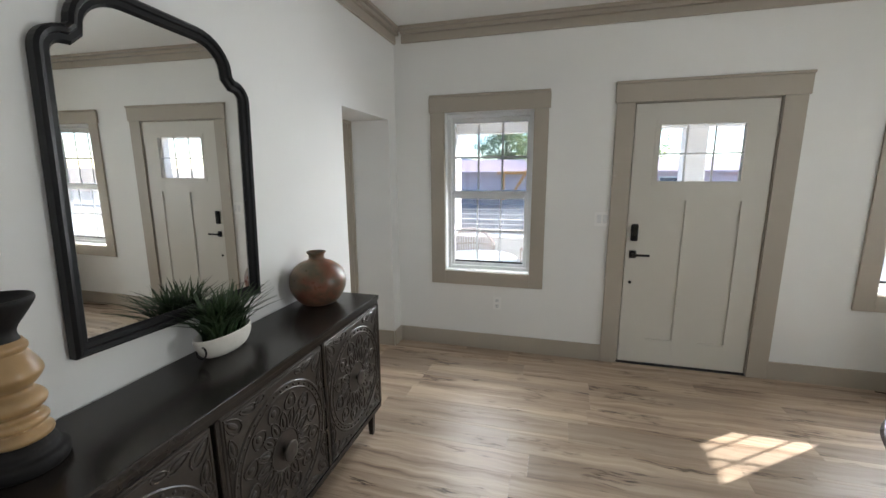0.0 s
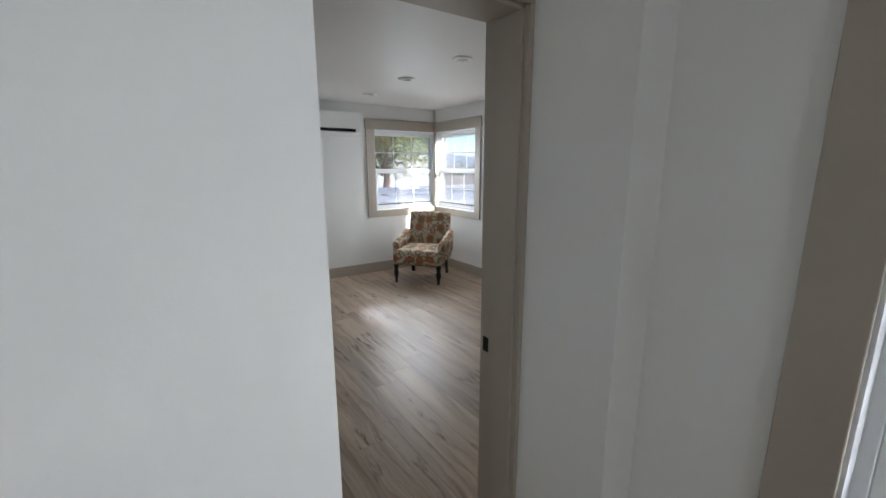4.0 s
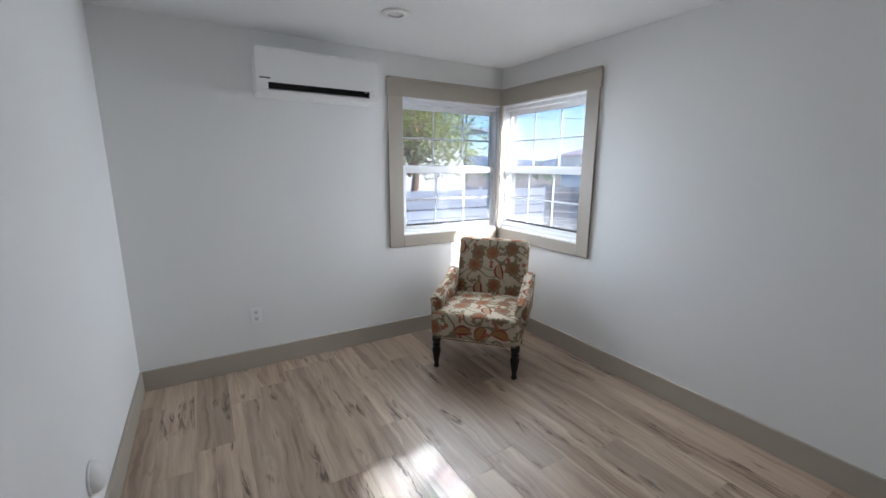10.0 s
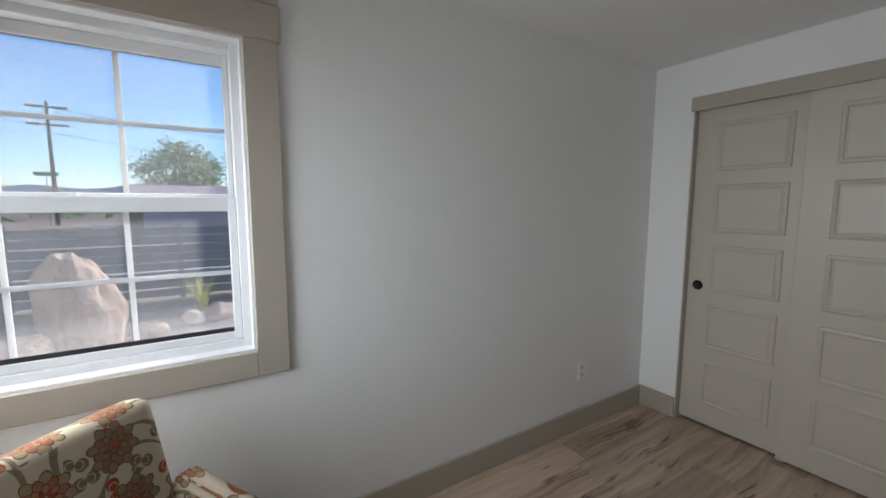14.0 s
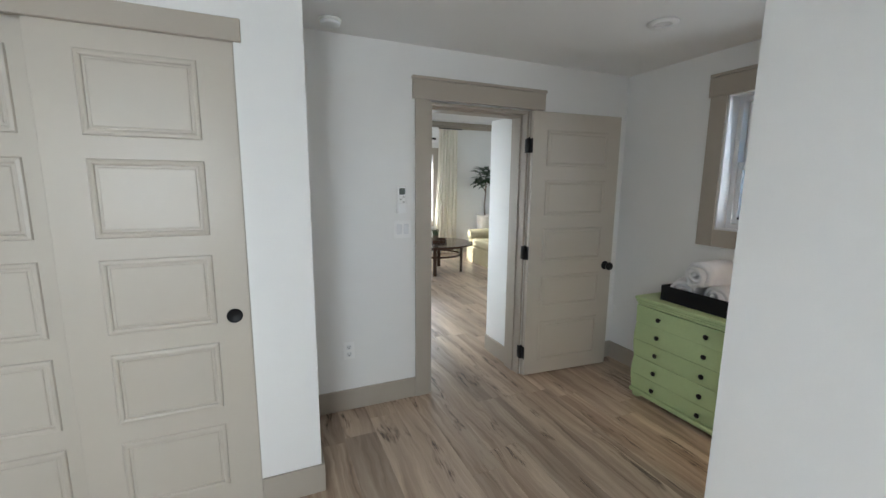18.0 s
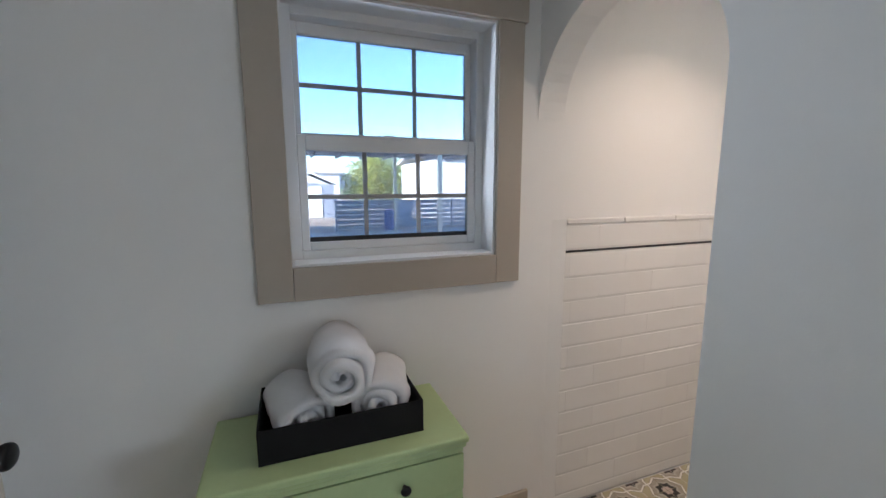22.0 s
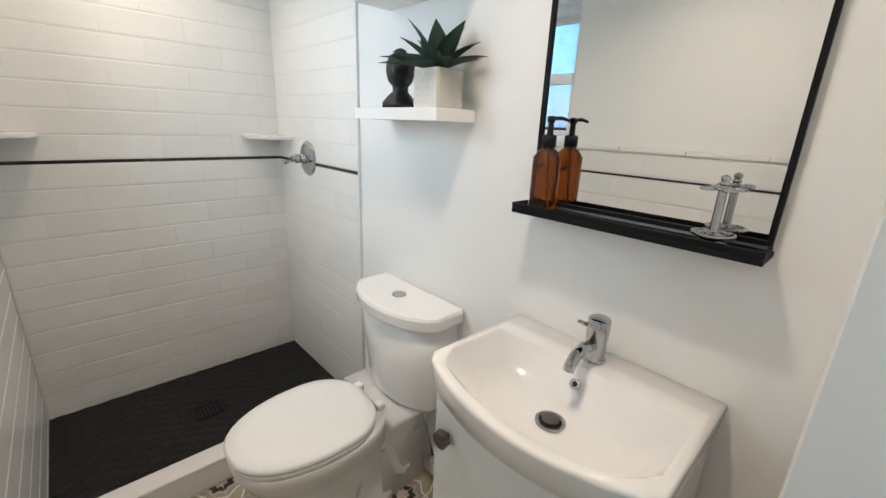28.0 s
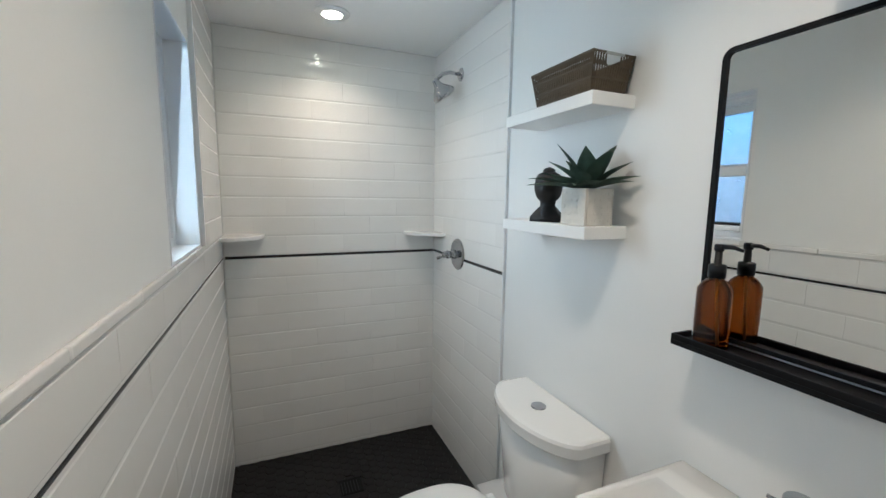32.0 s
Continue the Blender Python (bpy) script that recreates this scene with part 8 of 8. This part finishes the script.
house("neighbour_house", -5.6, 14.0, 25.5, 34, 1.75, BRICKRED, ROOFRED, "low pink stucco house across the street", "y0", [(0.2, 1.4, 0.6, 1.5), (3.0, 4.2, 0.6, 1.5), (7.6, 8.8, 0.6, 1.5)], 0.7)
house("neighbour_house", -30, -21, 30, 38, 2.8, STUCCO, ROOFRED, "pale house down the street", "y0", [(-28, -26.5, 1, 2.2), (-24, -22.5, 1, 2.2)])
house("neighbour_house", -32, -22.0, 0, 13.4, 3.7, STUCCO, ROOFDARK, "white house across the side street", "x1", [(0, 1.5, 1, 2.2), (5, 6.5, 1, 2.2)], 1.2)
wing = house("rear_wing", -0.2, 5.0, -15.5, -4.3, 2.95, STUCCO, STUCCO, "white stucco wing behind the house", "y0", [], 0.2)
for y in (-5.5, -7.05, -9.2, -12.2, -14.6):
    part("wall_batten", box(-0.29, -0.201, y - 0.17, y + 0.17, GZ + 0.02, 2.55, 0.01, 1), VINYL, wing, "white upright strip")
barn = thing("barn_light", -0.2, -6.55, 2.1, "dark blue gooseneck barn light on the wing's wall", "wall lamp")
part("gooseneck", tube([(-0.2, -6.55, 2.12), (-0.38, -6.55, 2.24), (-0.52, -6.55, 2.2), (-0.54, -6.55, 2.1)], 0.014, 8), ROOFDARK, barn)
part("shade", lathe(smooth_profile([(0.03, 0.10), (0.06, 0.08), (0.16, 0.02), (0.17, 0.0), (0.15, 0.0)], 3), 24, -0.54, -6.55, 2.0), ROOFDARK, barn, "", True)
house("neighbour_house", -20.0, -9.4, -30, -21.5, 3.4, STUCCO, STUCCO, "white rendered building behind the fence", "y1", [(-17.5, -16.2, 1.2, 2.3)], 0.3)
house("neighbour_house", -5.6, 6.0, -44, -36, 3.0, STUCCO, STUCCO, "long white building beyond the yard", "y1", [(-4, -2.5, 1, 2.2), (0, 1.5, 1, 2.2)], 0.3)
single("site_container", box(-6.4, -3.6, 26.8, 28.6, GZ, 1.72, 0.03, 1), CANDLEWOOD, "tan storage container beyond the street", "container", (-5, 27.7, GZ))
single("site_barrier", join(box(-2.2, 1.8, 22.0, 22.25, 1.38, 1.56, 0.02, 1), box(-1.9, -1.75, 22.05, 22.2, GZ, 1.38), box(1.3, 1.45, 22.05, 22.2, GZ, 1.38), moved(box(-0.08, 0.08, -0.05, 0.05, -0.9, 1.2), pose(-0.8, 21.9, 0.9, 0, 32, 0)), moved(box(-0.08, 0.08, -0.05, 0.05, -0.9, 1.2), pose(1.0, 21.9, 0.9, 0, 32, 0))), ORANGE, "orange road works barrier with slanting bars", "barrier", (-0.2, 22.1, GZ))

carport = thing("carport", -4.5, -13.5, GZ, "dark steel carport with a ribbed roof", "carport")
part("roof_sheet", box(-10.5, 4.0, -16.6, -11.2, 2.62, 2.70), ROOFDARK, carport)
for i in range(17):
    part("roof_rib", box(-10.4 + i * 0.9, -10.34 + i * 0.9, -16.6, -11.2, 2.52, 2.6195), ROOFDARK, carport)
part("fascia", box(-10.5, 4.0, -11.195, -11.15, 2.46, 2.76), ROOFDARK, carport)
for x in (-10.2, -5.4, -0.6, 3.8):
    part("post", box(x - 0.06, x + 0.06, -11.4, -11.28, GZ + 0.015, 2.6195), STEEL, carport)
    part("post", box(x - 0.06, x + 0.06, -16.5, -16.38, GZ, 2.6195), STEEL, carport)
shed = thing("garden_shed", -2.7, -27.0, GZ, "small grey garden shed with a pitched roof", "shed")
part("wall", box(-4.0, -1.4, -28.5, -25.5, GZ, 1.65), FENCEPALE, shed)
sr = bmesh.new()
prof_s = [(-4.2, 1.60), (-2.7, 2.25), (-1.2, 1.60), (-1.2, 1.70), (-2.7, 2.36), (-4.2, 1.70)]
ss = [[sr.verts.new((px, y, pz)) for px, pz in prof_s] for y in (-28.7, -25.3)]
sr.faces.new(ss[0])
sr.faces.new(ss[1][::-1])
for i in range(6):
    sr.faces.new((ss[0][i], ss[0][(i + 1) % 6], ss[1][(i + 1) % 6], ss[1][i]))
part("roof", sr, STUCCO, shed)
part("door", box(-3.3, -2.1, -25.499, -25.44, GZ + 0.02, 1.5, 0.01, 1), PLASTIC, shed)
wb = thing("wheelie_bin", -6.7, -19.5, GZ, "blue plastic wheeled bin", "bin")
part("body", loft([[(x * s, y * s, z) for x, y in ((-0.3, -0.33), (0.3, -0.33), (0.3, 0.33), (-0.3, 0.33))] for z, s in ((0.05, 0.8), (0.95, 1.0))]), BLUEPLASTIC, wb, local=True)
part("lid", box(-0.32, 0.32, -0.36, 0.36, 0.9505, 1.02, 0.02, 2), BLUEPLASTIC, wb, local=True)
for sx in (-1, 1):
    part("wheel", lathe([(0.1, -0.03), (0.1, 0.03)], 16, m=pose(sx * 0.25, 0.30, 0.1, 0, 90, 0)), BLACKM, wb, local=True)


def hills(name, a0, a1, r, h, seed):
    bm, last = bmesh.new(), None
    n = 160
    for i in range(n + 1):
        t = i / n
        a = radians(a0 + (a1 - a0) * t)
        z = h * (0.35 + 0.65 * abs(noise.noise(Vector((t * 7, seed, 0)))) + 0.25 * noise.noise(Vector((t * 25, seed, 3)))) * min(1, 8 * t, 8 * (1 - t))
        cur = [bm.verts.new((r * math.cos(a), r * math.sin(a), GZ)), bm.verts.new((r * 1.05 * math.cos(a), r * 1.05 * math.sin(a), max(0.5, z)))]
        if last:
            bm.faces.new((last[0], cur[0], cur[1], last[1]))
        last = cur
    structure(name, bm, MOUNTAIN, "hazy blue mountains on the horizon", "mountains")


hills("backdrop_hills_front", 70, 185, 900, 62, 1.5)
hills("backdrop_hills_rear", 215, 330, 900, 55, 6.5)
scrub_r = random.Random(77)
sb = bmesh.new()
for _ in range(5200):
    a = scrub_r.choice((scrub_r.uniform(1.3, 3.4), scrub_r.uniform(3.9, 5.6)))
    d = scrub_r.uniform(55, 90)
    c = Vector((d * math.cos(a), d * math.sin(a), GZ + abs(scrub_r.gauss(0, 1.1))))
    k = scrub_r.uniform(0.3, 0.8)
    sb.faces.new([sb.verts.new(c + Vector((scrub_r.uniform(-1, 1), scrub_r.uniform(-1, 1), scrub_r.uniform(-0.4, 1.0))) * k) for _ in range(3)])
tagged(new("far_scrub", finish(sb, "far_scrub", OLEANDER)), "distant grey-green scrub and trees", "scrub", kind="stuff")
rubble = bmesh.new()
for _ in range(2600):
    x, y = scrub_r.uniform(-9, 3), scrub_r.uniform(2.8, 9.4)
    k = scrub_r.uniform(0.012, 0.035)
    v = [rubble.verts.new(Vector((x, y, GZ)) + Vector(o) * k) for o in ((-1, -0.8, 0), (1, -0.7, 0), (0.1, 1, 0), (scrub_r.uniform(-0.3, 0.3), 0, 0.8))]
    for f in ((0, 1, 3), (1, 2, 3), (2, 0, 3)):
        rubble.faces.new([v[q] for q in f])
tagged(new("gravel", finish(rubble, "gravel", ROCK)), "loose tan stones on the yard", "gravel", kind="stuff")
drum = thing("barrel", -5.35, -17.2, GZ + 0.015, "blue plastic barrel by the rear fence", "barrel")
part("body", lathe(smooth_profile([(0.24, 0.0), (0.27, 0.03), (0.28, 0.25), (0.295, 0.30), (0.285, 0.35), (0.285, 0.62), (0.295, 0.67), (0.28, 0.72), (0.27, 0.93), (0.25, 0.96)], 2), 28), BLUEPLASTIC, drum, "", True, True)
part("lid", lathe([(0.0, 0.945), (0.255, 0.945), (0.275, 0.955), (0.275, 0.985), (0.25, 0.99), (0.0, 0.985)], 28), BLUEPLASTIC, drum, "", True, True)
for piece in drum.children:
    piece.data.transform(Matrix.Diagonal((0.8, 0.8, 0.85, 1)))

# ---- floor planks ----
def piece_mesh(name, bm, material):
    return finish(bm, name, material)


def lay(name, me, parent, m):
    ob = new(name, me)
    ob.parent = parent
    ob.matrix_basis = m
    return ob


PW, PL = 0.181, 1.22
plank_cache = {}


def plank(x0, x1, y0, y1):
    l, w = round(x1 - x0 - 0.0005, 4), round(y1 - y0 - 0.0005, 4)
    if l < 0.006 or w < 0.004:
        return
    if (l, w) not in plank_cache:
        plank_cache[l, w] = piece_mesh("plank", box(-l / 2, l / 2, -w / 2, w / 2, -0.009, 0.0, 0.0006, 1), PLANK)
    lay("plank", plank_cache[l, w], floor, Matrix.Translation(((x0 + x1) / 2, (y0 + y1) / 2, 0)))


def floor_spans(y):
    """Stretches of plank floor along x at a given y."""
    out = []
    if YR < y < YF:
        left = XL if y > YP else (XA if y > YJ else XB + 0.022)
        right = XT if y < 0.70 else -1.09
        out.append([left, right])
    if y < 0.0:
        if out and DY0 < y < DY1:
            out[0][1] = LX
        else:
            out.append([0.0, LX])
    return out


rng = random.Random(4)
y = LY
while y < YF - 0.01:
    y1 = min(y + PW, YF)
    phase = rng.uniform(0, PL)
    marks = [y] + [c for c in (YR, YJ, DY0, YP, DY1, 0.0, 0.70) if y + 0.001 < c < y1 - 0.001] + [y1]
    for lo, hi in zip(marks, marks[1:]):
        for a, b in floor_spans((lo + hi) / 2):
            x = XL - phase
            while x < b:
                x0, x1 = max(x, a), min(x + PL, b)
                plank(x0, x1, lo, hi)
                x += PL
    y = y1

# ---- wall tiles of the bath ----
TH = 0.1015
tile_cache = {}
set_r = random.Random(19)


def tile_block(l, h, b=0.0048):
    """A tile with cushioned long edges and square butted ends."""
    prof = [(-0.0026, 0), (-0.0020, 0), (0, b), (0, h - b), (-0.0020, h), (-0.0026, h), (-0.0036, h - b), (-0.0036, b)]
    bm = bmesh.new()
    p, q = [bm.verts.new((0, y, z)) for y, z in prof], [bm.verts.new((l, y, z)) for y, z in prof]
    bm.faces.new(p)
    bm.faces.new(q)
    for i in range(8):
        bm.faces.new((p[i], p[(i + 1) % 8], q[(i + 1) % 8], q[i]))
    bmesh.ops.recalc_face_normals(bm, faces=bm.faces[:])
    return bm


def wall_tile(parent, material, m, l, h, name="tile"):
    key = (round(l, 4), round(h, 4), material.name)
    if key not in tile_cache:
        tile_cache[key] = finish(tile_block(key[0], key[1]), "tile", material)
    lay(name, tile_cache[key], parent, m @ Matrix.Rotation(set_r.gauss(0, 0.0035), 4, "X"))


def tile_rows(u0, u1, zlist, place, seed, stops=()):
    """Running-bond rows from u0 to u1; place(u, z) gives the pose of a tile's lower corner."""
    r = random.Random(seed)
    L, J, V = 0.302, 0.0030, 0.0005
    for k, (z0, z1, mat_) in enumerate(zlist):
        u = u0 - (0.0 if k % 2 else 0.151) - 0.02 * r.random()
        if mat_ is LINER:
            u = u0
        while u < u1 - 0.004:
            a, b = max(u, u0), min(u + L, u1)
            if b - a > 0.012:
                wall_tile(wains, mat_, place(a + V / 2, z0 + J / 2), b - a - V, z1 - z0 - J, "tile" if mat_ is TILE else "liner")
            u += L


def levels(bottom, top):
    out, z = [], LINE - 0.0085
    while z > bottom + 0.02:
        out.append((max(z - TH, bottom), z, TILE))
        z -= TH
    out.append((LINE - 0.0085, LINE + 0.0085, LINER))
    z = LINE + 0.0085
    while z < top - 0.01:
        out.append((z, min(z + TH, top), TILE))
        z += TH
    return out


# rear wall: wainscot all along, full height in the shower
tile_rows(XL + 0.0125, XB, levels(0.0, CAP - 0.0255), lambda u, z: Matrix.Translation((u, YR + 0.0068, z)), 1)
tile_rows(XL + 0.0125, -4.082, [l for l in levels(0.0, ZC - 0.002) if l[0] > CAP - 0.03], lambda u, z: Matrix.Translation((u, YR + 0.0068, z)), 2)
# far wall of the shower
tile_rows(YR + 0.0125, YQ - 0.0125, levels(0.034, ZC - 0.002), lambda u, z: Matrix.Translation((XL + 0.0087, u, z)) @ Matrix.Rotation(math.pi / 2, 4, "Z"), 3)
# shower side of the partition
tile_rows(XL + 0.0125, TILED - 0.001, levels(0.034, ZC - 0.002), lambda u, z: Matrix.Translation((u, YQ - 0.0087, z)), 4)
# rounded cap along the wainscot
cap_u = XB
while cap_u > -4.06:
    nxt = max(cap_u - 0.302, -4.066)
    lay("cap_tile", finish(box(nxt + 0.001, cap_u - 0.001, YR + 0.0005, YR + 0.0115, CAP - 0.0220, CAP, 0.0045, 3), "cap_tile", TILE), wains, I4)
    cap_u = nxt

# ---- black hexagons of the shower floor ----
hr = 0.0315
hex_me = finish(prism([((hr - 0.0014) * math.cos(radians(30 + 60 * i)), (hr - 0.0014) * math.sin(radians(30 + 60 * i))) for i in range(6)], 0.034, 0.0405, 0.001, 1), "hex_tile", HEX)
hx0, hx1, hy0, hy1 = XL + 0.014, TILED - 0.088, YR + 0.014, YQ - 0.014
k = 0
yy = hy0 + hr
while yy < hy1 - hr * 0.6:
    xx = hx0 + hr * 0.9 + (hr * 0.866 if k % 2 else 0)
    while xx < hx1 - hr * 0.7:
        if not (-4.36 < xx < -4.22 and -1.35 < yy < -1.21):
            lay("hex_tile", hex_me, pan, Matrix.Translation((xx, yy, 0)))
        xx += hr * 1.732
    yy += hr * 1.5
    k += 1


# ---- cement tiles of the bath floor ----
def clip_poly(poly, x0, x1, y0, y1):
    for axis, lim, keep_low in ((0, x0, False), (0, x1, True), (1, y0, False), (1, y1, True)):
        out = []
        for i in range(len(poly)):
            p, q = poly[i - 1], poly[i]
            pin = p[axis] <= lim if keep_low else p[axis] >= lim
            qin = q[axis] <= lim if keep_low else q[axis] >= lim
            if pin != qin:
                t = (lim - p[axis]) / (q[axis] - p[axis])
                out.append((p[0] + t * (q[0] - p[0]), p[1] + t * (q[1] - p[1])))
            if qin:
                out.append(q)
        poly = out
        if len(poly) < 3:
            return []
    return poly


def star(cx, cy, ro, ri, n=8, turn=0.0):
    return [(cx + (ro if i % 2 == 0 else ri) * math.cos(turn + math.pi * i / n), cy + (ro if i % 2 == 0 else ri) * math.sin(turn + math.pi * i / n)) for i in range(2 * n)]


CT = 0.256
ct_mats = [CT_SAGE, CT_WHITE, CT_TAN, CT_DARK, CT_PINK, CT_OLIVE, CT_STONE]
ct_cache = {}


def strap(x0, y0, x1, y1, w):
    d = Vector((x1 - x0, y1 - y0)).normalized() * w / 2
    return [(x0 - d.y, y0 + d.x), (x0 + d.y, y0 - d.x), (x1 + d.y, y1 - d.x), (x1 - d.y, y1 + d.x)]


def cement_tile(x0, x1, y0, y1):
    """Tile with a star at its middle and quarter stars at its corners, cut to a rectangle about its own centre."""
    key = tuple(round(v, 4) for v in (x0, x1, y0, y1))
    if key in ct_cache:
        return ct_cache[key]
    bm = box(x0, x1, y0, y1, -0.006, -0.0002, 0.0006, 1)
    shapes = []
    h = CT / 2
    centres = [(0, 0), (-h, -h), (h, -h), (-h, h), (h, h)]
    push, notch = 0.026, 0.042
    # star cells edged by the bands, four petals between them, charcoal stars with a blush heart
    for cx, cy in centres:
        cell = []
        for q in range(4):
            c_, s_ = math.cos(math.pi * q / 2), math.sin(math.pi * q / 2)
            cell += [(cx + c_ * u - s_ * v, cy + s_ * u + c_ * v) for u, v in ((h / 2, -notch), (h / 2 + push, 0.0), (h / 2, notch), (h / 2, h / 2))]
        shapes += [(2, cell), (6, star(cx, cy, 0.066, 0.053, 8, 0)), (3, star(cx, cy, 0.055, 0.041, 8, 0)), (4, star(cx, cy, 0.029, 0.0215, 8, 0))]
    for cx, cy in ((h, 0), (-h, 0), (0, h), (0, -h)):
        for q in range(4):
            a = math.pi * (q / 2 + 0.25)
            c_, s_ = math.cos(a), math.sin(a)
            shapes.append((5, [(cx + c_ * u - s_ * v, cy + s_ * u + c_ * v) for u, v in ((0.003, 0.0), (0.020, 0.015), (0.045, 0.023), (0.066, 0.018), (0.082, 0.0), (0.066, -0.018), (0.045, -0.023), (0.020, -0.015))]))
    # white bands that step round the stars and cross each other
    way = [(-h - notch, 0.0), (-h, -push), (-h + notch, 0.0), (-notch, 0.0), (0.0, push), (notch, 0.0), (h - notch, 0.0), (h, -push), (h + notch, 0.0)]
    for edge_w, mat_w in ((0.0112, 3), (0.0090, 1)):
        for side_ in (-1, 1):
            for (p0, q0), (p1, q1) in zip(way, way[1:]):
                k = 0.0018 / math.hypot(p1 - p0, q1 - q0)
                p0, q0, p1, q1 = p0 - k * (p1 - p0), q0 - k * (q1 - q0), p1 + k * (p1 - p0), q1 + k * (q1 - q0)
                for flip in (0, 1):
                    a_, b_ = (side_ * (h / 2 + q0), p0), (side_ * (h / 2 + q1), p1)
                    if flip:
                        a_, b_ = a_[::-1], b_[::-1]
                    shapes.append((mat_w, strap(*a_, *b_, edge_w)))
    shapes += [(1, strap(-h, 0, h, 0, 0.0014)), (1, strap(0, -h, 0, h, 0.0014))]
    for n, (mat_i, poly) in enumerate(shapes):
        poly = clip_poly(poly, x0 + 0.0008, x1 - 0.0008, y0 + 0.0008, y1 - 0.0008)
        if len(poly) < 3:
            continue
        z = -0.0001 + 0.000012 * n
        try:
            f = bm.faces.new([bm.verts.new((px, py, z)) for px, py in poly])
        except ValueError:
            continue
        f.normal_update()
        if f.normal.z < 0:
            f.normal_flip()
        f.material_index = mat_i
    me = bpy.data.meshes.new("floor_tile")
    bm.to_mesh(me)
    bm.free()
    for m_ in ct_mats:
        me.materials.append(m_)
    ct_cache[key] = me
    return me


bx0, bx1, by0, by1 = TILED - 0.0, XB + 0.0, YR + 0.012, YQ
ox, oy = -3.735, -1.727
i0 = math.floor((bx0 - ox) / CT)
j0 = math.floor((by0 - oy) / CT)
for i in range(i0, i0 + 9):
    for j in range(j0, j0 + 8):
        cx, cy = ox + (i + 0.5) * CT, oy + (j + 0.5) * CT
        x0, x1, y0, y1 = max(cx - CT / 2, bx0), min(cx + CT / 2, bx1), max(cy - CT / 2, by0), min(cy + CT / 2, by1)
        if x1 - x0 < 0.01 or y1 - y0 < 0.01:
            continue
        g = 0.0007
        lay("floor_tile", cement_tile(x0 - cx + g, x1 - cx - g, y0 - cy + g, y1 - cy - g), bath_floor, Matrix.Translation((cx, cy, 0)))
